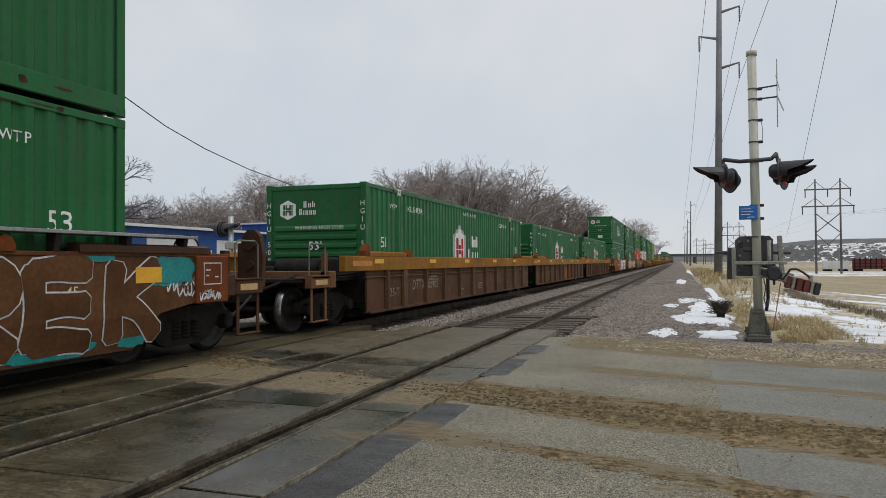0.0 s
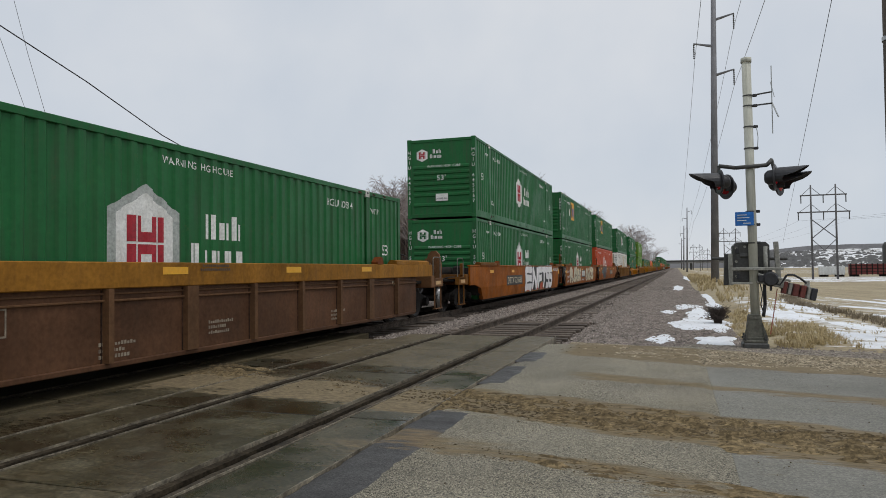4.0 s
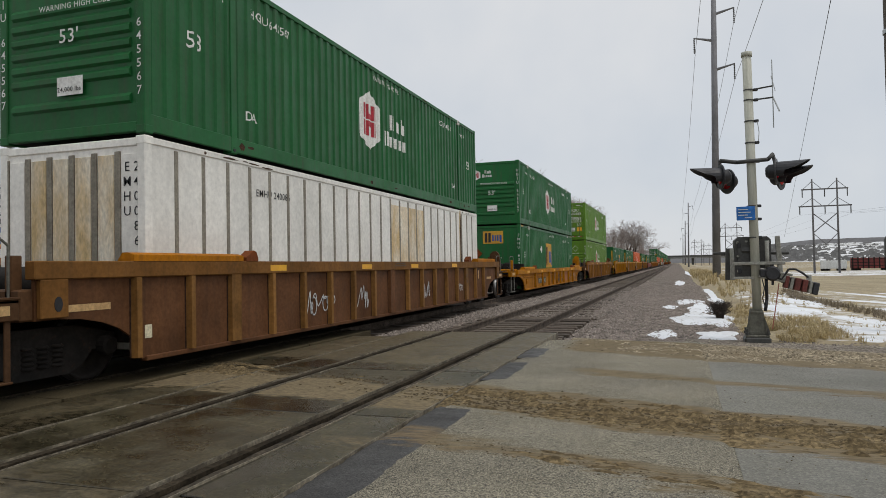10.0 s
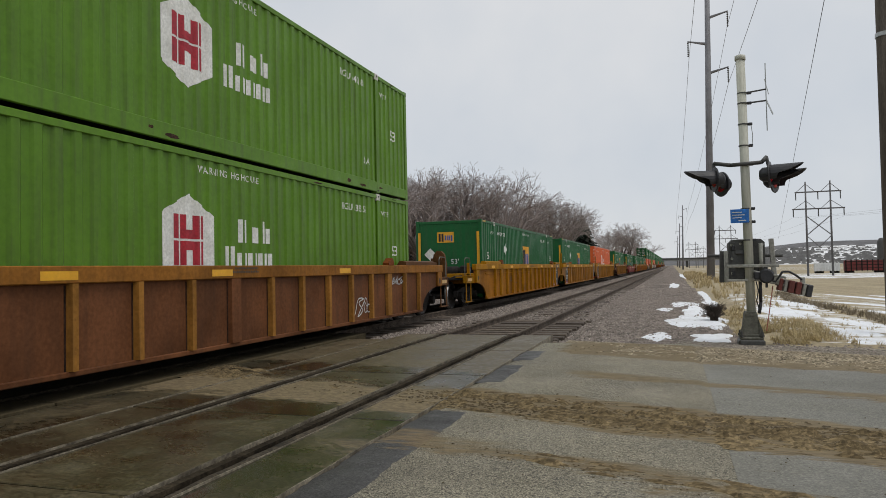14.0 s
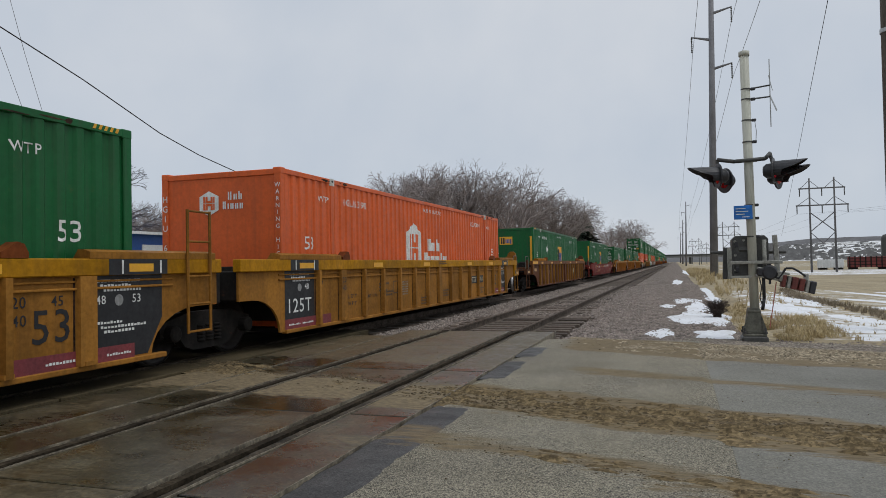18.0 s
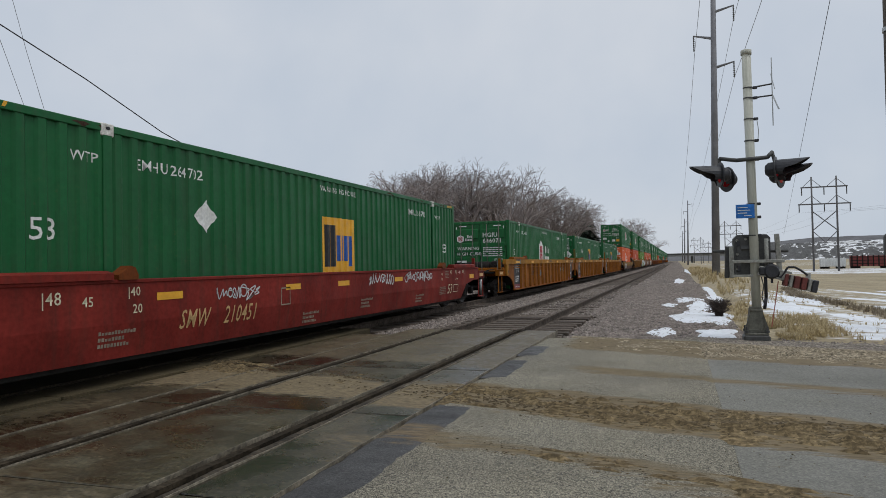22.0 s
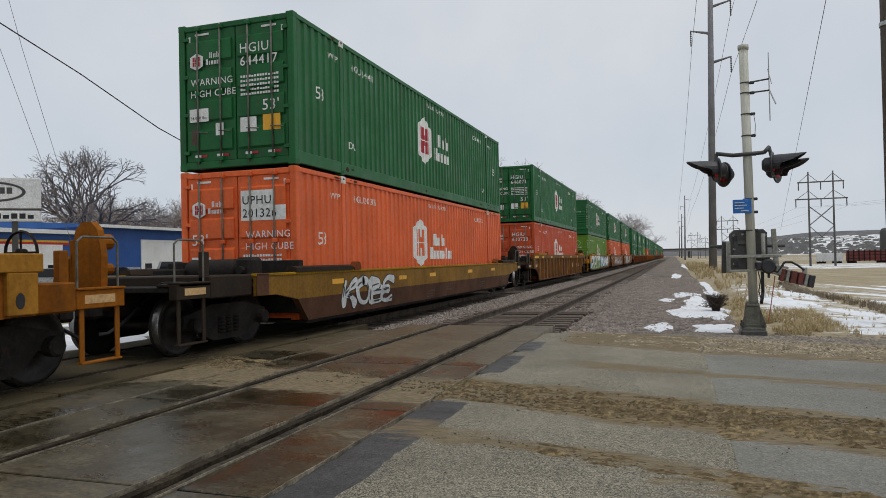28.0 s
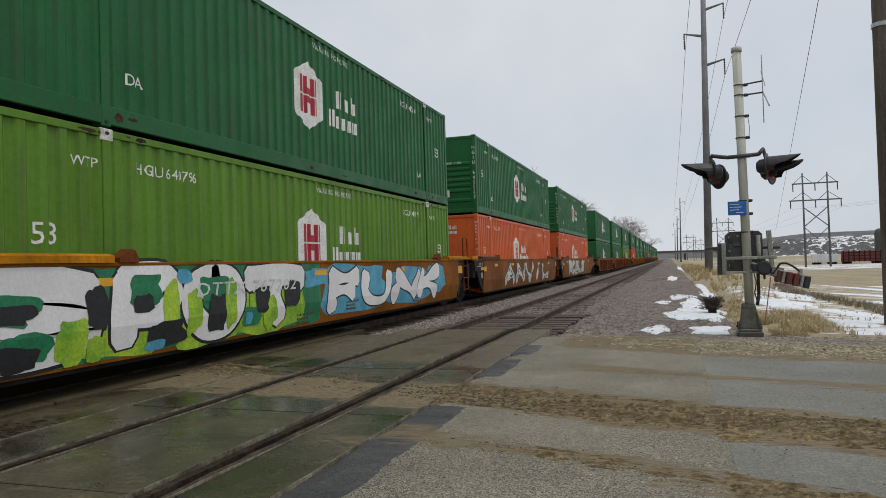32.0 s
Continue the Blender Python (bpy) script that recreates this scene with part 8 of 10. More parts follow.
def flasher(base, x, y, z, face, turn=0):
    """One hooded flashing light; face +1 looks along +x, -1 along -x."""
    f = face
    head = part("light_head", kept(("disc", f), lambda: Shape().lathe([(0.0, 0.0), (0.0, 0.215), (f * 0.012, 0.225), (f * 0.03, 0.215), (f * 0.03, 0.14)], 24, 0).mesh("light_head", HOOD, False)), base, (x, y, z), turn=(0, 0, turn))
    part("housing", kept(("housing", f), lambda: Shape().lathe([(0, 0.13), (-f * 0.10, 0.125), (-f * 0.15, 0.08), (-f * 0.15, 0.0)], 18, 0).mesh("housing", HOOD, True)), head)
    part("lens", kept(("lens", f), lambda: Shape().lathe([(f * 0.03, 0.135), (f * 0.05, 0.09), (f * 0.055, 0.0)], 20, 0).mesh("lens", LENS, True)), head, label="unlit red lens")

    def visor():
        s = Shape()
        n = 14
        v = []
        for k in range(2):
            for i in range(n + 1):
                a = math.radians(-35 + 250 * i / n)
                reach = 0.14 + 0.40 * max(0, math.sin(a)) ** 0.6
                for r in (0.155, 0.165):
                    v.append((f * (0.03 if k == 0 else reach), r * math.cos(a), r * math.sin(a)))
        m = 2 * (n + 1)
        q = []
        for i in range(n):
            a, b = 2 * i, 2 * i + 2
            q += [(a, b, m + b, m + a), (a + 1, m + a + 1, m + b + 1, b + 1), (m + a, m + b, m + b + 1, m + a + 1)]
        return s.add(v, q).mesh("visor", HOOD)
    part("visor", kept(("visor", f), visor), head)


def build_signal():
    ox, oy = 1.27, 13.29
    b = tagged(new("crossing_signal"), "grey crossing signal mast with unlit hooded red lights", "crossing signal")
    b.location = (ox, oy, -0.02)
    part("mast", Shape().tube((0.02, 0, 0.3), (-0.03, 0, 5.02), 0.076, n=18).mesh("mast", POLEGREY, True), b)
    part("mast_cap", Shape().lathe([(4.96, 0.082), (4.96, 0.09), (5.04, 0.09), (5.07, 0.0)], 16, 2, (-0.03, 0, 0)).mesh("mast_cap", POLEGREY, True), b)
    prof = [(-0.145, 0.10), (-0.15, 0.12), (-0.10, 0.50), (-0.085, 0.535), (0.085, 0.535), (0.10, 0.50), (0.15, 0.12), (0.145, 0.10)]
    part("skirt", Shape().prism(prof, -0.14, 0.14, 1).mesh("skirt", CASTBASE), b, label="dark cast iron base of the mast")
    for s in (-1, 1):
        part("skirt_rib", kept(("srib", s), lambda: Shape().prism([(s * 0.13, 0.12), (s * 0.19, 0.12), (s * 0.19, 0.17), (s * 0.115, 0.40)], -0.165, -0.12, 1).mesh("skirt_rib", CASTBASE)), b)
        for q in (-1, 1):
            part("anchor_bolt", kept("abolt", lambda: Shape().tube((0, 0, 0.0), (0, 0, 0.2), 0.018, n=6).tube((0, 0, 0.1), (0, 0, 0.14), 0.035, n=6).mesh("anchor_bolt", CASE)), b, (s * 0.165, q * 0.165, 0.0))
    part("foot_plate", Shape().box(-0.19, 0.19, -0.19, 0.19, 0.05, 0.10, 0.015).mesh("foot_plate", CASTBASE), b)
    part("skirt_flange", Shape().box(-0.16, 0.16, -0.155, -0.13, 0.1, 0.15, 0.006).mesh("skirt_flange", CASTBASE), b)
    part("skirt_collar", Shape().box(-0.105, 0.105, -0.15, -0.12, 0.46, 0.50, 0.006).mesh("skirt_collar", CASTBASE), b)
    part("footing", Shape().box(-0.21, 0.21, -0.21, 0.21, -0.12, 0.06, 0.03).mesh("footing", CASE), b, label="dark concrete footing")
    part("conduit", Shape().path([(0.17, -0.06, 1.12), (0.17, -0.06, 0.7), (0.14, -0.05, 0.5)], 0.028, 8).mesh("conduit", HOOD, True), b)
    part("cross_arm", Shape().path([(-0.52, -0.02, 3.16), (-0.25, -0.1, 3.10), (0.25, -0.1, 3.12), (0.34, -0.02, 3.22)], 0.035, 8).mesh("cross_arm", CASE, True), b)
    clamp = Shape().lathe([(-0.011, 0.078), (-0.011, 0.086), (0.011, 0.086), (0.011, 0.078)], 12, 2).mesh("clamp", CASE)
    knob = Shape().box(0.075, 0.15, -0.03, 0.03, -0.024, 0.024, 0.01).mesh("clamp_bolt", HOOD)
    for z in (3.11, 4.37, 4.19, 3.82, 3.44, 2.33, 2.10, 1.78):
        cl = part("clamp", clamp, b, (-0.015, 0, z))
        part("clamp_bolt", knob, cl)
    flasher(b, -0.50, -0.10, 2.86, -1, 14)
    flasher(b, -0.38, 0.16, 2.80, -1, 34)
    flasher(b, 0.36, -0.12, 2.90, 1, -14)
    flasher(b, 0.46, 0.14, 2.82, 1, -26)
    part("bracket", Shape().path([(-0.52, -0.02, 3.16), (-0.52, -0.02, 2.86)], 0.03).path([(0.34, -0.02, 3.2), (0.40, -0.06, 2.9)], 0.03).mesh("bracket", CASE), b)
    # aerial
    part("aerial", Shape().tube((0.37, 0, 3.68), (0.37, 0, 4.87), 0.009, n=6).mesh("aerial", SILVER), b, label="thin rod aerial")
    part("aerial_arm", Shape().path([(-0.02, 0, 4.37), (0.37, 0, 4.41)], 0.014).path([(-0.02, 0, 4.19), (0.37, 0, 4.21)], 0.014).mesh("aerial_arm", CASE), b)
    part("aerial_vane", Shape().path([(0.36, 0.06, 4.6), (0.40, -0.08, 4.3)], 0.007).path([(0.38, 0.1, 4.25), (0.46, -0.06, 3.95)], 0.012).mesh("aerial_vane", SILVER), b)
    part("cable", Shape().path([(0.11, -0.03, 3.80), (0.13, -0.04, 3.62), (0.12, -0.03, 3.46)], 0.006).mesh("cable", SILVER), b)
    # sign
    sg = part("sign", Shape().box(-0.28, 0.02, -0.13, -0.12, 2.08, 2.32, 0.004).mesh("sign", SIGNBLUE), b, label="small blue notice with white bars")
    for i in range(4):
        part("sign_text", kept(("sgt", i), lambda: flat_mesh([rect(0, (0.16, 0.2, 0.15, 0.12)[i], 0, 0.013)]).mesh("sign_text", WHITE)), sg, (-0.25 + (0.1 if i == 3 else 0), -0.134, 2.26 - i * 0.048), turn=(90, 0, 0))
    # gate mechanism with counterweights
    case = [(-0.31, 1.09), (-0.28, 1.06), (0.25, 1.06), (0.28, 1.09), (0.28, 1.74), (0.22, 1.80), (-0.25, 1.80), (-0.31, 1.74)]
    part("mechanism", Shape().prism(case, 0.09, 0.5, 1).mesh("mechanism", CASE), b, label="dark grey gate mechanism case")
    part("case_cover", Shape().prism([(x * 0.86, 1.43 + (z - 1.43) * 0.86) for x, z in case], 0.07, 0.09, 1).mesh("case_cover", CASE), b)
    for z in (1.2, 1.65):
        part("case_hinge", kept("chinge", lambda: Shape().box(-0.03, 0.03, 0.055, 0.1, -0.05, 0.05, 0.008).mesh("case_hinge", HOOD)), b, (-0.24, 0, z))
    part("cross_bar", Shape().box(-0.36, 0.47, -0.14, -0.10, 1.30, 1.355, 0.008).mesh("cross_bar", BAR), b, label="pale steel cross bar")
    part("cross_bar", Shape().box(-0.36, -0.03, -0.12, -0.09, 1.06, 1.10, 0.006).mesh("cross_bar", BAR), b, label="short pale steel bar")
    for x, lean in ((-0.36, 0), (-0.43, 2), (0.40, -3)):
        part("arm_channel", kept(("chan", x), lambda: Shape().box(-0.035, 0.045, 0.0, 0.06, -0.4, 0.36 if x > 0 else 0.16, 0.008).box(-0.035, -0.02, -0.04, 0.0, -0.38, 0.34 if x > 0 else 0.14).mesh("arm_channel", BAR if lean != 2 else CASE)), b, (x, 0.1, 1.44), turn=(0, lean, 0))
    part("torque_shaft", Shape().tube((-0.66, 0.25, 1.52), (0.58, 0.25, 1.50), 0.028, n=10).mesh("torque_shaft", CASE), b)
    arm = part("weight_arm", Shape().box(0.0, 0.52, -0.03, 0.03, -0.085, -0.045, 0.008).box(0.0, 0.52, -0.03, 0.03, 0.045, 0.085, 0.008).box(0.02, 0.07, -0.035, 0.0, -0.08, 0.08, 0.006).box(0.2, 0.26, -0.05, -0.03, -0.08, 0.08, 0.008).box(0.38, 0.44, -0.05, -0.0, -0.08, 0.08, 0.008).mesh("weight_arm", BAR), b, (0.05, -0.12, 1.17), "pale steel counterweight arm", (0, 13, -8))
    REDW = surface("faded red weight", (0.17, 0.045, 0.035), (0.1, 0.03, 0.025), rough=0.7, rust=0.4)
    for x, w, m in ((0.44, 0.06, REDW), (0.52, 0.05, BAR), (0.59, 0.09, REDW), (0.70, 0.08, REDW), (0.80, 0.05, BAR)):
        part("counterweight", Shape().box(0, w, -0.13, 0.13, -0.105, 0.105, 0.012).mesh("counterweight", m), b, (x, -0.14, 1.01 - (x - 0.44) * 0.25), turn=(0, 12, 0))
    part("counterweight", Shape().box(0, 0.09, -0.13, 0.13, -0.11, 0.10, 0.014).mesh("counterweight", HOOD), b, (0.86, -0.14, 0.905), "black end weight", turn=(0, 12, 0))
    part("weight_lug", Shape().box(-0.03, 0.05, -0.02, 0.02, 0, 0.12, 0.01).mesh("weight_lug", BAR), b, (0.81, -0.14, 1.0))
    part("weight_rod", Shape().path([(0.4, -0.13, 1.02), (0.9, -0.13, 0.90)], 0.03).mesh("weight_rod", CASE), b)
    part("gear_housing", Shape().lathe([(-0.10, 0.0), (-0.10, 0.10), (-0.05, 0.13), (0.05, 0.13), (0.10, 0.10), (0.10, 0.0)], 14, 1).box(-0.2, -0.05, -0.06, 0.06, -0.06, 0.08, 0.02).mesh("gear_housing", HOOD), b, (0.26, -0.12, 1.15), "dark gear housing of the gate arm")
    part("hydraulic_tube", Shape().tube((0.2, -0.02, 1.18), (0.2, -0.02, 1.72), 0.035, n=10).mesh("hydraulic_tube", BAR, True), b)
    part("drop_cable", Shape().path([(0.10, -0.1, 1.06), (0.13, -0.12, 0.9), (0.10, -0.1, 0.72), (0.14, -0.1, 0.56)], 0.009).mesh("drop_cable", HOOD), b)
    for x, z in ((-0.26, 1.70), (-0.26, 1.46), (-0.26, 1.20), (-0.12, 1.72), (0.24, 1.70), (0.24, 1.16)):
        part("case_bolt", kept("cbolt", lambda: Shape().lathe([(0.0, 0.0), (-0.015, 0.022), (0.02, 0.026)], 8, 1).mesh("case_bolt", BAR)), b, (x, 0.07, z))
    for z in (1.28, 1.52):
        part("case_louvre", kept("clouv", lambda: Shape().prism([(-0.0, 0), (-0.03, 0.03), (-0.0, 0.09)], -0.2, -0.06, 0).mesh("case_louvre", CASE)), b, (0, 0.07, z))
    part("flex_conduit", Shape().path([(0.22, -0.1, 1.10), (0.4, -0.2, 1.05), (0.5, -0.24, 1.22), (0.6, -0.26, 1.22), (0.7, -0.24, 1.16), (0.8, -0.2, 1.08)], 0.018).mesh("flex_conduit", HOOD), b)
    part("chain", Shape().path([(0.27, -0.13, 1.3), (0.26, -0.13, 0.95)], 0.02).mesh("chain", HOOD), b)
    part("pull_cord", Shape().path([(0.36, -0.12, 0.98), (0.29, -0.1, 0.5), (0.24, -0.1, 0.2)], 0.008).mesh("pull_cord", surface("faded red cord", (0.5, 0.16, 0.12), rough=0.8)), b, label="thin faded red cord")
    # the smaller signal on the far side of the tracks
    g = tagged(new("crossing_signal"), "short galvanised signal post with a black hooded light", "crossing signal")
    g.location = (-11.6, 16.2, -0.1)
    part("mast", Shape().tube((0, 0, 0), (0, 0, 2.75), 0.07, n=12).mesh("mast", SILVER, True), g)
    part("mechanism", Shape().box(-0.2, 0.2, -0.15, 0.2, 0.9, 1.5, 0.03).mesh("mechanism", CASE), g)
    part("bracket", Shape().box(-0.15, 0.15, -0.1, 0.1, 1.85, 2.05, 0.03).mesh("bracket", BAR), g)
    flasher(g, -0.30, 0.0, 2.4, -1)
    flasher(g, -0.26, 0.0, 2.4, 1)


build_signal()


def wire(name, pts, r, label, sag=0.0, mat=BLACK):
    out = []
    for a, b in zip(pts, pts[1:]):
        a, b = Vector(a), Vector(b)
        for i in range(12):
            t = i / 12
            p = a.lerp(b, t)
            p.z -= sag * 4 * t * (1 - t)
            out.append(p)
    out.append(Vector(pts[-1]))
    thing(name, Shape().path(out, r, 5).mesh(name, mat), label, "wire")


def steel_pole(x, y, z0, h, k, arms, label):
    b = tagged(new("utility_pole"), label, "utility pole", "poles along the railway")
    b.location = (x, y, z0)
    part("pole", Shape().tube((0, 0, 0), (0.5 * k, 0, h), 0.37 * k, 0.19 * k, 12).mesh("pole", STEELPOLE, True), b)
    for z, s in arms:
        o = 0.5 * k * z / h
        part("cross_arm", Shape().tube((o + s * 0.2 * k, 0, z - 0.1), (o + s * 1.75 * k, 0, z + 0.28 * k), 0.13 * k, 0.06 * k, 6).mesh("cross_arm", STEELPOLE), b)
        ins = Shape()
        for i in range(8):
            ins.lathe([(z + 0.2 * k - i * 0.17 * k, 0.03), (z + 0.12 * k - i * 0.17 * k, 0.09 * k), (z + 0.04 * k - i * 0.17 * k, 0.03)], 8, 2, (o + s * 1.7 * k, 0, 0))
        part("insulator", ins.mesh("insulator", CASE), b)
    return b


steel_pole(3.3, 67.8, -0.2, 31.5, 1.0, [(27.6, -1), (24.2, 1), (21.8, -1), (19.1, 1)], "tall dark steel transmission pole with side arms")
steel_pole(2.6, 190, -0.6, 17.2, 0.62, [(16.2, 1), (14.4, -1)], "distant slim steel transmission pole")
steel_pole(3.0, 320, -0.8, 20, 0.9, [(18.6, 1), (16.6, -1), (14.6, 1)], "distant slim steel transmission pole")
steel_pole(3.0, 460, -0.8, 20, 0.9, [(18.6, 1), (16.6, -1), (14.6, 1)], "distant slim steel transmission pole")
for dx, z in ((-1.3, 20.3), (2.05, 22.9), (2.0, 17.7)):
    wire("power_wire", [(3.3 + dx, -40, z + 1.5), (3.3 + dx, 67.8, z), (2.6 + dx * 0.9, 190, z * 0.72), (3.0 + dx * 0.9, 320, z * 0.70)], 0.018, "long overhead power wire along the railway", 1.4, STEELPOLE)
wire("power_wire", [(2.16, 9.16, 6.22), (7.85, 59.5, 3.14)], 0.006, "thin straight wire falling toward the field")
P = new("utility_pole")
tagged(P, "thick dark brown wooden utility pole beside the road", "utility pole")
P.location = (4.08, 15.5, -0.3)
part("pole", Shape().tube((0, 0, 0), (0, 0, 12), 0.19, 0.155, 14).mesh("pole", WOOD, True), P)
part("pole_band", Shape().lathe([(6.0, 0.185), (6.0, 0.195), (6.08, 0.195), (6.08, 0.185)], 14, 2).mesh("pole_band", SILVER), P)
# wires over the far side
wire("overhead_cable", [(-20, 8, 11.6), (-20, 16.3, 9.18), (-20, 19.6, 8.29), (-20, 23.5, 7.05), (-20, 26, 6.5), (-20, 29.4, 5.99), (-20, 36, 5.4), (-20, 46, 5.2)], 0.022, "thick black overhead cable", 0.0)
wire("service_wire", [(-20, 16.3, 11.4), (-20, 17.22, 8.58), (-20, 20.52, -0.3)], 0.008, "thin service wire over the far side", 0.0, STEELPOLE)
wire("service_wire", [(-20, 15.4, 10.6), (-20, 16.32, 8.59), (-20, 20.23, -0.3)], 0.008, "thin service wire over the far side", 0.0, STEELPOLE)


PYLON = surface("grey weathered pylon timber", (0.135, 0.13, 0.13), (0.09, 0.087, 0.088), rough=0.9, scale=2, stretch=(6, 6, 0.4), speck=0.15, bump=0)


def build_tower(x, y, z, k, label):
    b = tagged(new("transmission_tower"), label, "power pylon", "pylons in the field")
    b.location = (x, y, z)
    leg = Shape().tube((0, 0, 0), (0, 0, 17.0 * k), 0.2 * k, 0.13 * k, 10).mesh("leg", PYLON, True)
    for dx in (-1.99 * k, 1.99 * k):
        part("leg", leg, b, (dx, 0, 0))
    for zz, w in ((15.1, 3.75), (12.05, 4.25)):
        part("cross_arm", Shape().box(-w * k, w * k, -0.12 * k, 0.12 * k, zz * k - 0.1, zz * k + 0.12, 0).mesh("cross_arm", PYLON), b)
        br = Shape()
        for s in (-1, 1):
            br.tube((s * 1.99 * k, 0, (zz + 1.5) * k), (s * w * 0.95 * k, 0, zz * k), 0.05 * k, n=5)
            br.tube((s * 1.99 * k, 0, (zz + 1.5) * k), (s * 0.4 * k, 0, zz * k), 0.05 * k, n=5)
        part("brace", br.mesh("brace", PYLON), b)
        for px in (-w * 0.96, 0, w * 0.96):
            part("insulator", Shape().tube((px * k, 0, zz * k), (px * k, 0, (zz - 1.4) * k), 0.09 * k, n=6).mesh("insulator", CASE), b)
    part("brace", Shape().tube((-1.99 * k, 0, 10.8 * k), (1.99 * k, 0, 7.3 * k), 0.09 * k, n=5).tube((1.99 * k, 0, 10.8 * k), (-1.99 * k, 0, 7.3 * k), 0.09 * k, n=5).mesh("brace", PYLON), b)
    part("brace", Shape().tube((-1.99 * k, 0, 7.2 * k), (0, 0, 5.2 * k), 0.07 * k, n=5).tube((1.99 * k, 0, 7.2 * k), (0, 0, 5.2 * k), 0.07 * k, n=5).mesh("brace", PYLON), b)


build_tower(25.2, 140, -1.15, 1.0, "H-shaped wooden transmission pylon standing in the field")
build_tower(17.0, 250, -1.2, 0.9, "distant H-shaped transmission pylon")
build_tower(11.0, 420, -1.2, 0.9, "distant H-shaped transmission pylon")
build_tower(19.0, 520, -1.2, 0.9, "distant H-shaped transmission pylon")
for px, zz in ((-4.1, 9.4), (0, 9.4), (4.1, 9.4)):
    wire("power_wire", [(25.2 + px, 140, zz), (17 + px * 0.9, 250, zz * 0.9)], 0.011, "thin transmission wire between pylons", 1.2, STEELPOLE)
    wire("power_wire", [(25.2 + px, 140, zz), (60 + px, 60, zz + 2)], 0.011, "thin transmission wire leaving the pylon", 1.2, STEELPOLE)

# ---- snow, grass and brush beside the tracks ----
def snow(x, y, w, h, seed, z=None):
    n, rings = 72, 5
    v, f = [], []
    zz = soil(x, y) if z is None else z
    for j in range(rings + 1):
        for i in range(n):
            a = i * math.tau / n
            r = (1 + 0.7 * noise.noise((math.cos(a) * 1.3 + seed, math.sin(a) * 1.3, seed)) + 0.2 * noise.noise((math.cos(a) * 3, math.sin(a) * 3, seed + 3)) + 0.10 * noise.noise((math.cos(a) * 9, math.sin(a) * 9, seed + 6))) * (1 - j / rings)
            px, py = x + w / 2 * r * math.cos(a), y + h / 2 * r * math.sin(a)
            base = soil(px, py) if z is None else z
            v.append((px, py, base + (-0.03 if j == 0 else 0.014 * (j / rings) ** 0.5 + 0.008 + 0.012 * noise.noise((px * 3, py * 3, 1)))))
    for j in range(rings):
        for i in range(n):
            k = (i + 1) % n
            f.append((j * n + i, j * n + k, (j + 1) * n + k, (j + 1) * n + i))
    thing("snow_patch", Shape().add(v, f).mesh("snow_patch", SNOW, True), "patch of thin old snow melting on the ground", "snow", group="snow patches")


for i, (x, y, w, h, z) in enumerate(((-0.3, 14.75, 0.62, 1.9, -0.1), (0.72, 14.6, 0.85, 2.1, -0.08), (0.5, 18.9, 1.25, 4.4, -0.09), (0.85, 18.0, 0.7, 3.0, -0.095), (0.62, 22.6, 1.0, 5.4, -0.09), (0.4, 27.2, 1.0, 4.0, -0.1), (-0.24, 23.9, 0.5, 1.9, -0.1),
                                   (0.05, 51, 0.62, 14.0, -0.1), (1.35, 27.5, 0.7, 9.0, -0.1), (1.5, 35, 1.0, 9.0, -0.1), (1.2, 100, 0.6, 40, -0.1))):
    snow(x, y, w, h, i * 2.3 + 1, z)
for i, (x, y, w, h) in enumerate(((3.0, 22.0, 1.3, 6.0), (3.2, 15.6, 1.1, 2.2), (4.1, 18.5, 1.0, 3.6), (3.4, 13.9, 1.2, 0.9), (3.9, 27, 1.5, 6), (4.5, 33, 1.6, 5), (1.2, 30, 0.7, 7), (2.6, 18.0, 0.9, 3.0),
                                (6.6, 25.5, 2.0, 1.6), (4.6, 14.6, 1.4, 0.8), (7.6, 32, 3.2, 2.0), (11, 43, 6, 3), (16, 51, 9, 3), (35, 125, 30, 5), (24, 140, 22, 5), (50, 150, 40, 6))):
    snow(x, y, w, h, i * 1.7 + 30)
# the last entry is a pale sheet that brightens the road past the tracks
for i, (x, y, w, h) in enumerate(((-13.2, 14, 3.4, 9), (-14.5, 27, 4, 12), (-14, 45, 4, 16), (-16, 70, 6, 22), (-20, 20, 5, 4), (-13.5, 5.5, 3, 5), (-10.9, 10.4, 2.6, 5.6))):
    snow(x, y, w, h, i * 3.1 + 80, -0.012 if y < 13 else -0.05)

SHRUBTWIG = surface("dark bare twigs", (0.07, 0.05, 0.038), (0.04, 0.03, 0.025), rough=0.95, scale=2, bump=0, vary=0)
STRAW = surface("dry straw grass", (0.52, 0.42, 0.235), (0.36, 0.285, 0.155), rough=0.9, scale=2, speck=0.2, bump=0, vary=0)
BRUSHTWIG = surface("reddish brown thicket twigs", (0.31, 0.235, 0.20), (0.21, 0.16, 0.14), rough=0.95, scale=0.2, speck=0.2, bump=0, vary=0)
TWIG = surface("bare grey-brown twigs", (0.30, 0.255, 0.235), (0.205, 0.172, 0.16), rough=0.95, scale=0.6, speck=0.15, bump=0, vary=0.12)
DARKTWIG = surface("dark grey-brown twigs", (0.17, 0.145, 0.13), (0.12, 0.10, 0.09), rough=0.95, scale=2, bump=0, vary=0.06)
BARK = surface("dark bark", (0.115, 0.098, 0.088), (0.07, 0.06, 0.054), rough=0.95, scale=1.2, stretch=(3, 3, 0.6), speck=0.2, bump=0.5, bscale=8, bdist=0.04, vary=0.1)
NEEDLE = surface("dark conifer needles", (0.022, 0.035, 0.018), (0.012, 0.02, 0.012), rough=0.9, scale=1, speck=0.2, bump=0, vary=0.1)


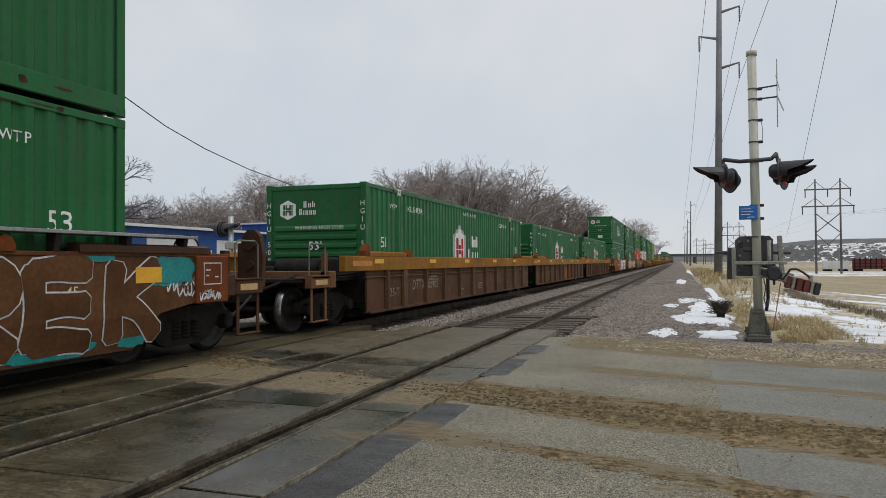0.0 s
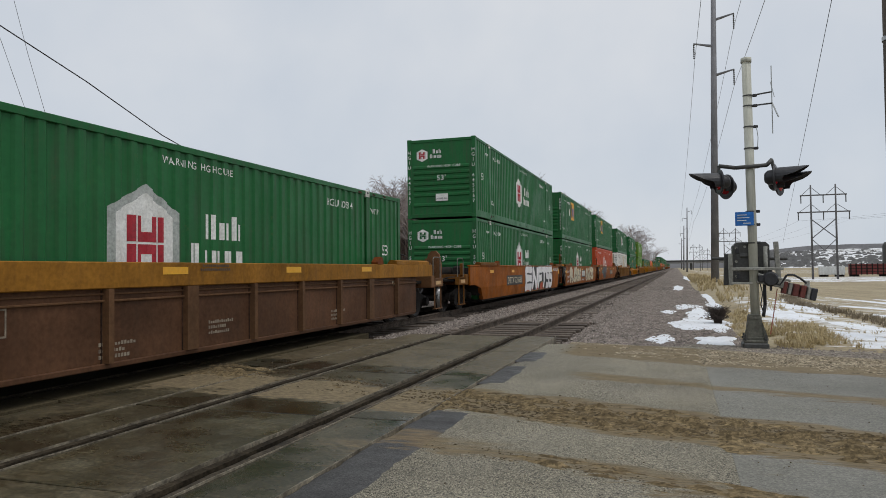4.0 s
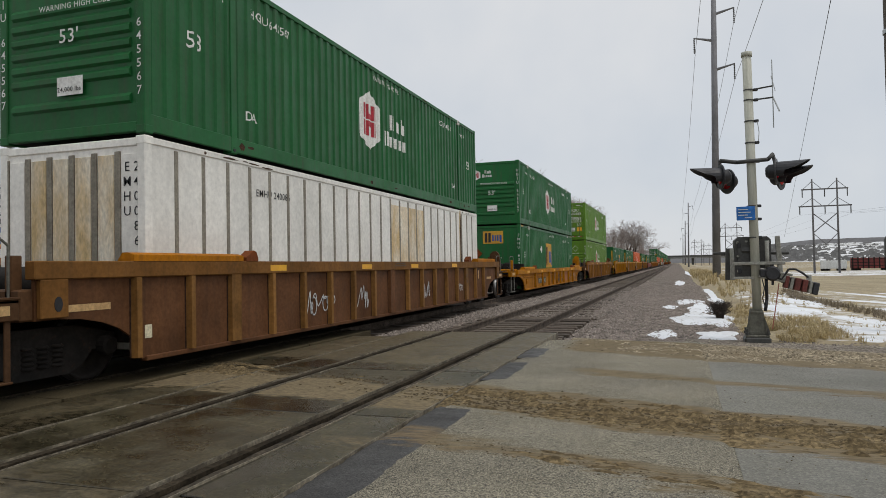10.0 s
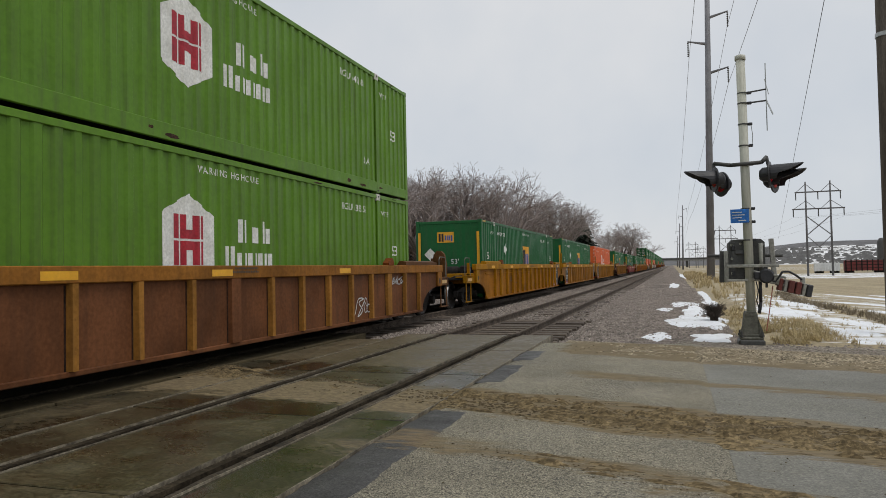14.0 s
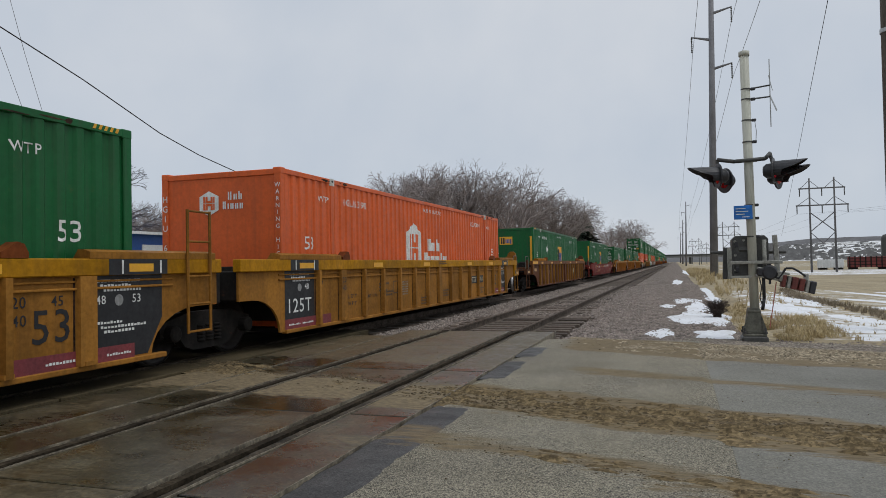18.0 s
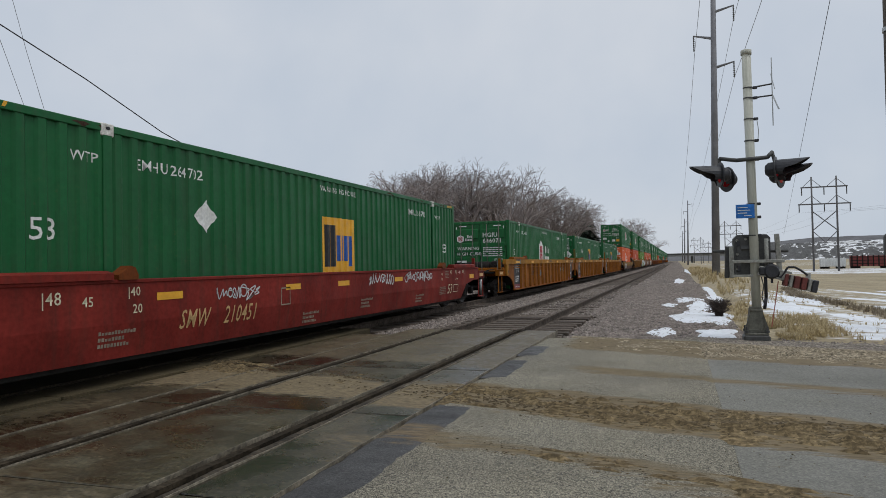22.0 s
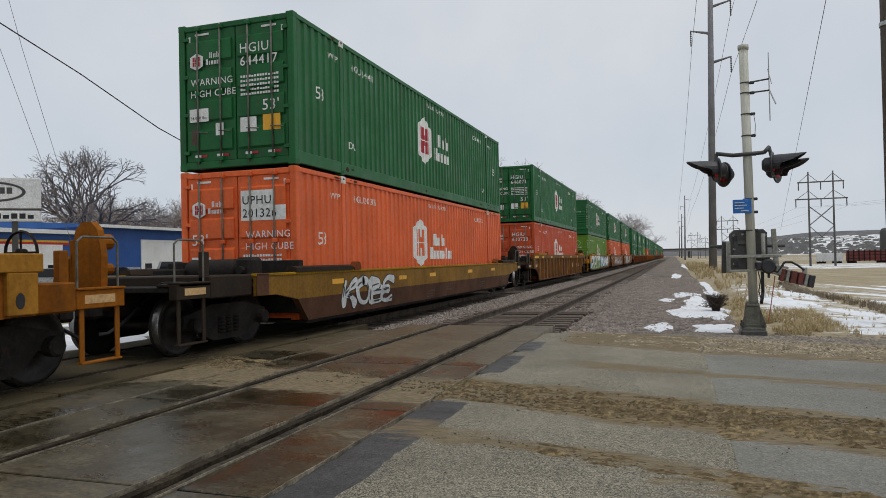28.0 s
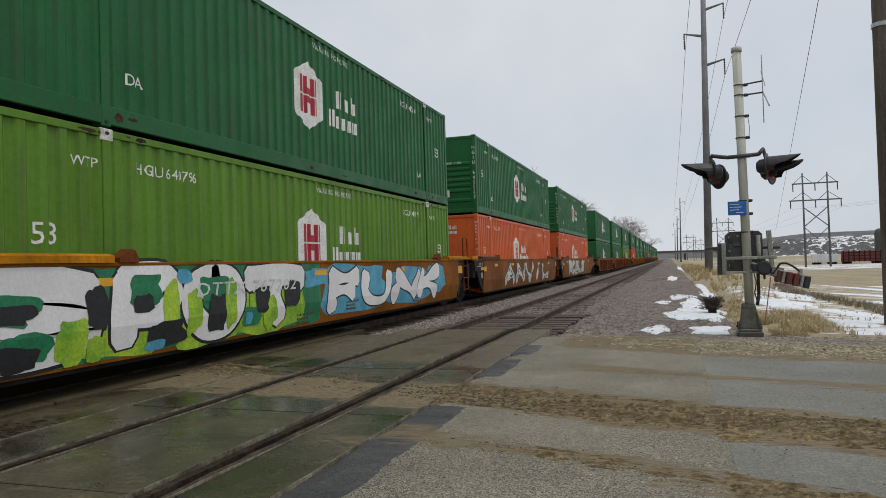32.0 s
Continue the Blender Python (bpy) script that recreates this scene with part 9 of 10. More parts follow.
def tuft_field(name, count, place, hmin, hmax, material, label, seed, lean=0.5, width=0.006):
    rng, s = random.Random(seed), Shape()
    p = None
    for k in range(count):
        if k % 9 == 0:
            p = place(rng)
        if p is None:
            continue
        x, y = p[0] + rng.gauss(0, 0.02), p[1] + rng.gauss(0, 0.02)
        z = soil(x, y) - 0.02
        h, a, d = rng.uniform(hmin, hmax), rng.uniform(0, 6.28), rng.uniform(0.1, lean)
        w = width * (1 + y / 14)
        cx, sy = math.cos(a), math.sin(a)
        ox, oy = -sy * w, cx * w
        mx, my = x + cx * h * d * 0.35, y + sy * h * d * 0.35
        s.add([(x - ox, y - oy, z), (x + ox, y + oy, z), (mx + ox * 0.7, my + oy * 0.7, z + h * 0.6), (mx - ox * 0.7, my - oy * 0.7, z + h * 0.6), (x + cx * h * d, y + sy * h * d, z + h)],
              [(0, 1, 2, 3), (3, 2, 4)])
    thing(name, s.mesh(name, material, fix=False), label, "grass", kind="stuff")


def verge(r):
    """Straw round the mast's foot and beside the shrub."""
    if r.random() < 0.7:
        x, y = 1.7 + 1.25 * r.random(), 13.3 + 4.6 * r.random()
    else:
        x, y = 1.1 + 0.8 * r.random(), 15.2 + 9 * r.random()
    return None if (x - 1.3) ** 2 + (y - 13.3) ** 2 < 0.12 or noise.noise((x * 1.4, y * 1.2, 4)) < -0.12 else (x, y)


def bank(r):
    x, y = 1.3 + 2.8 * r.random(), 42 + 70 * r.random()
    return None if noise.noise((x * 0.8, y * 0.25, 9)) < -0.02 else (x, y)


def bank_near(r):
    x, y = 1.6 + 1.5 * r.random(), 20 + 24 * r.random()
    return None if noise.noise((x * 1.4, y * 0.5, 5)) < 0.12 else (x, y)


def meadow(r):
    x, y = 2.0 + 4.0 * r.random(), 13 + 22 * r.random()
    return None if noise.noise((x * 0.6, y * 0.9, 2)) < 0.02 else (x, y)


tuft_field("dry_grass", 14000, verge, 0.04, 0.18, STRAW, "tufts of dry straw grass beside the signal base", 3, 1.1, 0.0022)
tuft_field("dry_grass", 5200, bank, 0.12, 0.5, STRAW, "tall dry grass on the bank beside the tracks", 4, 0.9, 0.004)
tuft_field("dry_grass", 1500, bank_near, 0.1, 0.4, STRAW, "sparse dry grass on the bank", 7, 0.9, 0.003)
tuft_field("dry_grass", 5200, meadow, 0.03, 0.12, STRAW, "short dry grass standing out of the snow", 5, 1.2, 0.0025)


def ditch(r):
    t = r.random()
    x, y = 4.75 + 0.25 * math.sin(t * 7) + 1.2 * max(0, t - 0.6) + r.gauss(0, 0.22), 17 + 22 * t + r.gauss(0, 0.5)
    return None if noise.noise((x * 1.5, y * 0.6, 6)) < -0.25 else (x, y)


WEED = surface("dull brown dead weeds", (0.25, 0.205, 0.145), (0.16, 0.13, 0.09), rough=0.95, scale=1.5, speck=0.2, bump=0, vary=0)
tuft_field("brush", 5200, ditch, 0.06, 0.24, WEED, "line of low dull brown weeds along the field ditch", 6, 1.0, 0.0025)


def build_bush():
    rng, s = random.Random(8), Shape()
    for _ in range(260):
        a, t = rng.uniform(0, 6.28), rng.uniform(0.15, 1.0)
        h = rng.uniform(0.15, 0.42)
        p = (rng.uniform(-0.1, 0.1), rng.uniform(-0.1, 0.1), 0)
        q = (math.cos(a) * t * 0.3, math.sin(a) * t * 0.3, h)
        m = (q[0] * 0.45, q[1] * 0.45, h * 0.65)
        s.path([p, m, q], 0.006, 3)
        for _ in range(2):
            s.tube(q, (q[0] + rng.uniform(-0.1, 0.1), q[1] + rng.uniform(-0.1, 0.1), q[2] + rng.uniform(-0.05, 0.09)), 0.004, n=3)
    thing("shrub", s.mesh("shrub", SHRUBTWIG, fix=False), "small dark bare shrub on the snowy verge", "shrub", (0.97, 19.0, -0.1))


build_bush()


# ---- trees ----
def tree_meshes(seed, h, limbs=5, open_angle=0.6, trunk_part=0.28, thick=0.022, depth=8, fork=(0.24, 0.48), fine=0.005, skin=None, bend=1.0):
    """A bare tree: a trunk, limbs that fan out and fork again and again into fine twigs."""
    rng = random.Random(seed)
    trunk, crown = Shape(), Shape()

    def limb(p, d, l, r, level):
        shape = trunk if level < 2 else crown
        sides = 6 if level < 2 else (4 if level < 4 else 3)
        q = p
        for k in range(2):
            j = bend * (0.10 if level < 3 else 0.2)
            d = (d + Vector((rng.gauss(0, j), rng.gauss(0, j), rng.gauss(0.03 if level < 4 else -0.06, j * 0.7)))).normalized()
            e = q + d * l / 2
            shape.tube(q, e, max(r * (1 - k * 0.12), fine * 1.1), max(r * (0.88 - k * 0.12), fine), sides, False)
            if level > 1 and level < depth and rng.random() < 0.35:
                side(e, d, l * rng.uniform(0.35, 0.6), r * 0.4, max(level + 2, depth - 1))
            q = e
        if level < depth:
            first = rng.uniform(0, 6.28)
            n = 3 if level < 3 and rng.random() < 0.35 else 2
            for i in range(n):
                side(q, d, l * rng.uniform(0.64, 0.84), r * (0.70 if n == 2 else 0.62), level + 1, first + i * math.tau / n)

    def side(p, d, l, r, level, a=None):
        a = rng.uniform(0, 6.28) if a is None else a
        t = rng.uniform(*fork)
        u = d.orthogonal().normalized()
        w = d.cross(u)
        limb(p, (d * math.cos(t) + (u * math.cos(a) + w * math.sin(a)) * math.sin(t)).normalized(), l, r, min(level, depth))
    base, r0 = Vector((0, 0, 0)), h * thick
    top = Vector((rng.uniform(-0.02, 0.02) * h, rng.uniform(-0.02, 0.02) * h, h * trunk_part))
    trunk.tube(base, base.lerp(top, 0.15), r0 * 1.35, r0 * 1.05, 8, False)
    trunk.tube(base.lerp(top, 0.15), top, r0 * 1.05, r0 * 0.85, 8, False)
    for i in range(limbs):
        a, t = i * math.tau / limbs + rng.uniform(-0.4, 0.4), open_angle * (rng.uniform(0.55, 1.1) if i else 0.1)
        limb(base.lerp(top, rng.uniform(0.75, 1.0)), Vector((math.cos(a) * math.sin(t), math.sin(a) * math.sin(t), math.cos(t))), h * rng.uniform(0.17, 0.23), r0 * 0.55, 1)
    k = h / max(v[2] for v in crown.v)
    for s in (trunk, crown):
        s.v = [(x * k, y * k, z * k) for x, y, z in s.v]
    return trunk.mesh("trunk", BARK, True, False), crown.mesh("crown", skin or TWIG, False, False)


TREES = []


def plant(kind, az, el, dist, turn, label):
    """A tree whose top stands at that angle over the eye."""
    h0 = 12.0
    h = dist * math.tan(radians(el)) + EYE_Z + 0.3
    tm, cm = TREES[kind]
    b = tagged(new("tree"), label, "tree", "trees beyond the railway")
    b.location = (-dist * math.sin(radians(az)), dist * math.cos(radians(az)), -0.3)
    b.rotation_euler = (0, 0, radians(turn))
    k = h / h0
    b.scale = (k, k, k)
    part("trunk", tm, b)
    part("crown", cm, b)


def build_trees():
    for sd, n, op, tr in ((11, 5, 0.75, 0.26), (12, 4, 0.55, 0.3), (13, 6, 0.9, 0.22), (14, 5, 0.65, 0.3)):
        TREES.append(tree_meshes(sd, 12.0, n, op, tr, 0.026, 9, (0.24, 0.5), 0.0075))
    TREES.append(tree_meshes(23, 12.0, 8, 1.12, 0.27, 0.034, 9, (0.20, 0.40), 0.0085, DARKTWIG, 0.6))
    rng = random.Random(21)
    plant(4, 45.5, 9.1, 72, 30, "large bare spreading tree behind the workshop")
    def row(a0, a1, n, e0, e1, d0, d1):
        for i in range(n):
            t = (i + 0.5) / n
            plant(rng.randrange(4), a0 + (a1 - a0) * t + rng.uniform(-0.3, 0.3), e0 + (e1 - e0) * t + rng.uniform(-0.7, 0.5), rng.uniform(d0, d1), rng.uniform(0, 360),
                  "bare brown winter tree in the belt beyond the tracks")
    row(53, 44, 7, 4.6, 4.8, 105, 120)
    row(44, 34, 9, 5.4, 5.8, 100, 120)
    row(34, 31.5, 3, 7.6, 7.4, 95, 105)
    row(31.5, 23, 9, 5.6, 6.0, 105, 125)
    for az, el, d, kind in ((22.0, 6.9, 92, 1), (21.0, 7.9, 88, 0), (20.0, 8.3, 84, 2), (18.7, 7.9, 95, 3), (17.6, 8.5, 90, 0), (16.7, 8.6, 86, 2), (15.5, 7.9, 95, 1), (14.4, 7.8, 90, 3), (13.2, 7.9, 88, 0),
                            (12.3, 6.4, 110, 1), (11.3, 6.3, 118, 2), (10.4, 6.0, 125, 0), (9.6, 5.9, 122, 2), (8.8, 5.5, 128, 3), (8.1, 4.9, 130, 1)):
        plant(kind, az, el, d, rng.uniform(0, 360), "bare brown winter tree in the belt beyond the tracks")
    row(5.2, 3.0, 4, 3.0, 3.2, 185, 215)
    row(3.0, 1.9, 4, 2.0, 1.4, 260, 320)
    # conifers
    for az, el, d in ((7.4, 3.9, 150), (6.8, 4.1, 155), (7.9, 3.5, 160)):
        b = tagged(new("conifer"), "dark evergreen tree among the bare trees", "tree", "trees beyond the railway")
        b.location = (-d * math.sin(radians(az)), d * math.cos(radians(az)), -0.3)
        h = d * math.tan(radians(el)) + 1.6
        part("trunk", Shape().tube((0, 0, 0), (0, 0, h * 0.9), 0.25, 0.05, 7).mesh("trunk", BARK), b)
        s = Shape()
        for _ in range(900):
            z = rng.uniform(0.12, 1.0) ** 0.8 * h
            rad = (h - z) * 0.46 * rng.uniform(0.5, 1.1) + 0.2
            a = rng.uniform(0, 6.28)
            cx, cy = rad * math.cos(a), rad * math.sin(a)
            w = rng.uniform(0.3, 0.6)
            s.add([(cx * 0.4, cy * 0.4, z + 0.2), (cx - cy / rad * w, cy + cx / rad * w, z - 0.35), (cx * 1.15, cy * 1.15, z - 0.5), (cx + cy / rad * w, cy - cx / rad * w, z - 0.3)], [(0, 1, 2), (0, 2, 3)])
        part("crown", s.mesh("crown", NEEDLE, fix=False), b)
    # the tangle of saplings at the foot of the belt
    s = Shape()
    for k in range(7600):
        az = rng.uniform(8, 23) if k % 2 else rng.uniform(2.5, 54)
        d = (112 if az > 23 else 92 if az > 13.5 else 150 if az > 6 else 230) + rng.uniform(-6, 10)
        x, y = -d * math.sin(radians(az)), d * math.cos(radians(az))
        h = d * math.tan(radians(rng.uniform(0.8, 4.6 if 13 < az < 22 else 3.6) * (1 if az > 8 else 0.6))) + 1.0
        dx, dy = rng.gauss(0, 0.5), rng.gauss(0, 0.5)
        s.tube((x, y, -0.3), (x + dx, y + dy, h * 0.6), 0.06, 0.05, 3, False)
        for _ in range(3):
            s.tube((x + dx, y + dy, h * 0.6), (x + dx + rng.gauss(0, 0.9), y + dy + rng.gauss(0, 0.9), h * rng.uniform(0.8, 1.05)), 0.045, 0.02, 3, False)
    thing("thicket", s.mesh("thicket", BRUSHTWIG, fix=False), "dense bare brown thicket below the trees", "thicket", kind="stuff")


build_trees()

# ---- the workshop beyond the train ----
WALLBLUE = surface("blue metal siding", (0.02, 0.085, 0.30), (0.015, 0.065, 0.24), rough=0.5, scale=0.6, grime=0.15)
WALLWHITE = surface("white panel door", (0.70, 0.71, 0.70), (0.60, 0.61, 0.60), rough=0.5, scale=0.8, grime=0.15)
ROOFBLUE = surface("blue metal roof", (0.02, 0.11, 0.36), (0.016, 0.085, 0.29), rough=0.4, scale=0.7)
GLASS = surface("dark window glass", (0.02, 0.025, 0.03), rough=0.08, rvar=0.03, scale=2, bump=0, vary=0)
STRIPE_Y = surface("yellow wall stripe", (0.75, 0.45, 0.03), rough=0.5, bump=0)
STRIPE_R = surface("red wall stripe", (0.5, 0.03, 0.02), rough=0.5, bump=0)


def slab(b, name, x0, x1, y0, y1, z0, z1, mat, label="", c=0.0):
    return part(name, Shape().box(x0, x1, y0, y1, z0, z1, c).mesh(name, mat), b, label=label)


def build_workshop():
    b = tagged(new("workshop"), "low blue metal workshop with white doors and white eaves", "building")
    X = -38.0
    slab(b, "wall", X - 14, X, 14, 38, -0.3, 3.6, WALLBLUE, "blue siding wall")
    slab(b, "eaves_board", X - 14.3, X + 0.35, 13.7, 38.2, 3.6, 3.85, WALLWHITE, "white eaves board")
    slab(b, "stripe", X, X + 0.03, 14, 36, 3.05, 3.18, STRIPE_Y, "yellow stripe")
    slab(b, "stripe", X, X + 0.03, 14, 36, 2.88, 3.05, STRIPE_R, "red stripe")
    slab(b, "wall", X - 16, X, 38.2, 62, -0.3, 4.25, WALLBLUE, "blue siding wall")
    part("roof", Shape().prism([(X + 0.5, 4.2), (X + 0.5, 4.35), (X - 8, 4.85), (X - 16.5, 4.35), (X - 16.5, 4.2)], 37.9, 62.3, 1).mesh("roof", ROOFBLUE), b)
    slab(b, "eaves_board", X + 0.5, X + 0.55, 37.9, 62.3, 4.15, 4.36, WALLWHITE, "white eaves board")
    for y0, y1 in ((29, 35.5), (42.6, 48.4), (51, 56)):
        d = slab(b, "garage_door", X, X + 0.06, y0, y1, 0.0, 3.4 if y0 > 40 else 2.9, WALLWHITE, "white sectional door")
        for k in range(4):
            part("door_pane", kept("dpane", lambda: Shape().box(0.06, 0.075, -0.35, 0.35, 1.2, 1.6).mesh("door_pane", GLASS)), d, (X, y0 + (k + 0.5) * (y1 - y0) / 4, 0))
    for y0 in (36.2, 49.0, 57.4):
        w = slab(b, "window", X, X + 0.05, y0, y0 + 1.3, 1.1, 2.5, WALLWHITE, "white window frame")
        part("pane", Shape().box(X + 0.05, X + 0.06, y0 + 0.1, y0 + 1.2, 1.2, 2.4).mesh("pane", GLASS), w)
    slab(b, "wall", X - 12, X, 62.4, 75.8, -0.3, 4.6, WALLWHITE, "white wall")
    slab(b, "roof_edge", X - 12.2, X + 0.6, 62.0, 76.2, 4.6, 4.95, ROOFBLUE, "blue roof edge")
    slab(b, "trim", X, X + 0.08, 62.5, 63.3, -0.3, 4.6, ROOFBLUE, "blue corner trim")
    slab(b, "trim", X, X + 0.08, 67.0, 67.7, -0.3, 4.6, ROOFBLUE, "blue trim")
    h = tagged(new("storage_building"), "tall blue ribbed metal building with a white roof edge", "building")
    slab(h, "wall", -42, -30.5, 60.5, 72, -0.3, 5.3, WALLBLUE, "blue ribbed wall")
    part("roof", Shape().prism([(60.2, 5.3), (72.3, 5.3), (72.3, 5.9), (60.2, 5.45)], -42.3, -30.2, 0).mesh("roof", WALLWHITE), h)
    rib = Shape().box(0, 0.05, -0.04, 0.04, -0.3, 5.3).mesh("wall_rib", WALLBLUE)
    for i in range(12):
        part("wall_rib", rib, h, (-30.5, 61 + i * 0.95, 0))
    for i in range(12):
        part("wall_rib", rib, h, (-31 - i * 0.9, 60.5, 0), turn=(0, 0, -90))
    lp = tagged(new("lamp_post"), "thin grey lamp post beside the blue building", "lamp post")
    lp.location = (-27.5, 58.5, -0.3)
    part("pole", Shape().tube((0, 0, 0), (0, 0, 7.6), 0.08, 0.05, 8).mesh("pole", SILVER, True), lp)
    part("lamp_arm", Shape().path([(0, 0, 7.6), (0.5, 0, 7.8)], 0.04).mesh("lamp_arm", SILVER), lp)
    part("lamp_head", Shape().box(0.4, 1.0, -0.12, 0.12, 7.72, 7.86, 0.03).mesh("lamp_head", CASE), lp)
    # roadside sign
    s = tagged(new("business_sign"), "white roadside sign on a dark post with an oval emblem", "sign")
    s.location = (-20.52, 16.64, 0)
    s.rotation_euler = (0, 0, radians(38))
    part("post", Shape().box(0.46, 0.62, -0.08, 0.08, -0.2, 2.92, 0.02).mesh("post", CASE), s)
    part("panel", Shape().box(-1.45, 1.27, -0.12, 0.12, 3.31, 4.30, 0.02).mesh("panel", WALLWHITE), s)
    part("panel", Shape().box(-1.45, 1.27, -0.12, 0.12, 2.90, 3.24, 0.02).mesh("panel", WALLWHITE), s)
    part("panel_frame", Shape().box(-1.5, 1.3, -0.1, 0.1, 3.24, 3.31, 0.0).mesh("panel_frame", CASE), s)
    ring = []
    for i in range(28):
        a0, a1 = i * math.tau / 28, (i + 1) * math.tau / 28
        ring.append([(0.98 * math.cos(a0), 0.33 * math.sin(a0)), (0.98 * math.cos(a1), 0.33 * math.sin(a1)), (0.88 * math.cos(a1), 0.26 * math.sin(a1)), (0.88 * math.cos(a0), 0.26 * math.sin(a0))])
    part("emblem", flat_mesh(ring).mesh("emblem", CASE), s, (-0.1, -0.126, 3.84), turn=(90, 0, 0))
    part("emblem", blocks(1.25, 0.2, 6, 4).mesh("emblem", CASE), s, (-0.7, -0.126, 3.78), turn=(90, 0, 0))
    part("sign_text", blocks(2.3, 0.17, 10, 9).mesh("sign_text", BLACK), s, (-1.15, -0.126, 2.98), turn=(90, 0, 0))


build_workshop()


def parked_car(x, y, turn, paint_mat, kind, label):
    b = tagged(new("parked_car"), label, "car", "cars at the workshop")
    b.location = (x, y, -0.05)
    b.rotation_euler = (0, 0, radians(turn))
    if kind == "suv":
        body = [(-2.3, 0.35), (2.3, 0.35), (2.35, 0.7), (2.2, 0.95), (1.2, 1.05), (-2.3, 1.05)]
        cabin = [(-2.25, 1.03), (1.15, 1.03), (0.55, 1.68), (-2.0, 1.72)]
    else:
        body = [(-2.3, 0.3), (2.3, 0.3), (2.35, 0.6), (2.1, 0.82), (1.1, 0.92), (-1.6, 0.95), (-2.3, 0.85)]
        cabin = [(-1.65, 0.93), (1.05, 0.91), (0.45, 1.4), (-1.0, 1.42)]
    part("body", Shape().prism(body, -0.88, 0.88, 1).mesh("body", paint_mat), b)
    part("cabin", Shape().prism(cabin, -0.76, 0.76, 1).mesh("cabin", paint_mat), b)
    for s in (-1, 1):
        win = [(p[0] * 0.9 - 0.05, 0.14 + p[1] * 0.9) for p in cabin]
        part("side_window", Shape().prism(win, s * 0.76, s * 0.775, 1).mesh("side_window", GLASS), b)
    wm = kept("cwheel", lambda: Shape().lathe([(-0.1, 0.0), (-0.1, 0.31), (-0.06, 0.34), (0.06, 0.34), (0.1, 0.31), (0.1, 0.0)], 16, 1).mesh("wheel", HOOD, True))
    for wx in (-1.45, 1.45):
        for s in (-1, 1):
            part("wheel", wm, b, (wx, s * 0.82, 0.34))
    for s in (-1, 1):
        part("headlight", kept("hl", lambda: Shape().box(-0.05, 0.05, -0.16, 0.16, -0.08, 0.08, 0.02).mesh("headlight", SILVER)), b, (2.27, s * 0.62, 0.72))


CSILVER = surface("silver car paint", (0.42, 0.43, 0.44), rough=0.3, metal=0.5, scale=3, bump=0)
CWHITE = surface("white car paint", (0.75, 0.76, 0.76), rough=0.3, scale=3, bump=0)
CBLUE = surface("dark car paint", (0.05, 0.06, 0.08), rough=0.3, scale=3, bump=0)
for x, y, tn, m, k, l in ((-30, 38.5, 20, CSILVER, "suv", "silver sport utility car parked before the workshop"), (-31, 33.5, 15, CBLUE, "sedan", "dark sedan parked before the workshop"),
                          (-32, 43.5, 20, CBLUE, "sedan", "dark sedan parked before the workshop"), (-30, 49, 25, CWHITE, "suv", "white van parked before the workshop"),
                          (-29, 53.5, 25, CWHITE, "sedan", "white sedan parked before the workshop"), (-31, 28.5, 15, CSILVER, "sedan", "silver sedan parked before the workshop")):
    parked_car(x, y, tn, m, k, l)

# ---- the distance to the east ----
HILL = surface("far wooded hill", (0.135, 0.132, 0.135), (0.10, 0.098, 0.10), rough=1, scale=0.03, fine=0.3, speck=0.15, bump=0, vary=0)
SLOPE = surface("far snowy slope", (0.31, 0.30, 0.28), (0.72, 0.73, 0.74), rough=1, scale=0.06, fine=0.5, speck=0.3, bump=0, vary=0, stretch=(1, 1, 3), cut=(0.42, 0.54))


def ridge(name, dist, pts, z0, material, label, depth=60):
    """A long low ridge given by the angles at which its crest stands over the eye."""
    v, f = [], []
    for az, el in pts:
        for d, h in ((dist, z0), (dist + depth, EYE_Z + (dist + depth) * math.tan(radians(el))), (dist + depth * 2.5, EYE_Z + (dist + depth) * math.tan(radians(el * 0.98)))):
            v.append((-d * math.sin(radians(az)), d * math.cos(radians(az)), h))
    for i in range(len(pts) - 1):
        for k in range(2):
            f.append((i * 3 + k, i * 3 + k + 1, (i + 1) * 3 + k + 1, (i + 1) * 3 + k))
    thing(name, Shape().add(v, f).mesh(name, material, True), label, "hill", kind="structure")


ridge("backdrop_hill", 1500, [(a, 0.98 + 0.48 * min(1, max(0, (-a - 4.5) / 5)) + 0.06 * noise.noise((a * 0.8, 0, 3))) for a in [-3.5 - i * 0.5 for i in range(70)]], -1.2, HILL,
      "low dark wooded hill on the horizon", 200)
ridge("backdrop_slope", 900, [(a, 0.88 + 0.26 * min(1, max(0, (-a - 6) / 4)) + 0.06 * noise.noise((a * 1.3, 5, 3))) for a in [-4.5 - i * 0.5 for i in range(70)]], -1.2, SLOPE,
      "far slope with houses, bushes and lying snow", 350)
ridge("backdrop_woods", 1300, [(a, 0.42 + 0.16 * noise.noise((a * 1.6, 2, 8))) for a in [62 - i * 0.7 for i in range(96)]], -1.2, HILL, "far line of bare woods", 100)
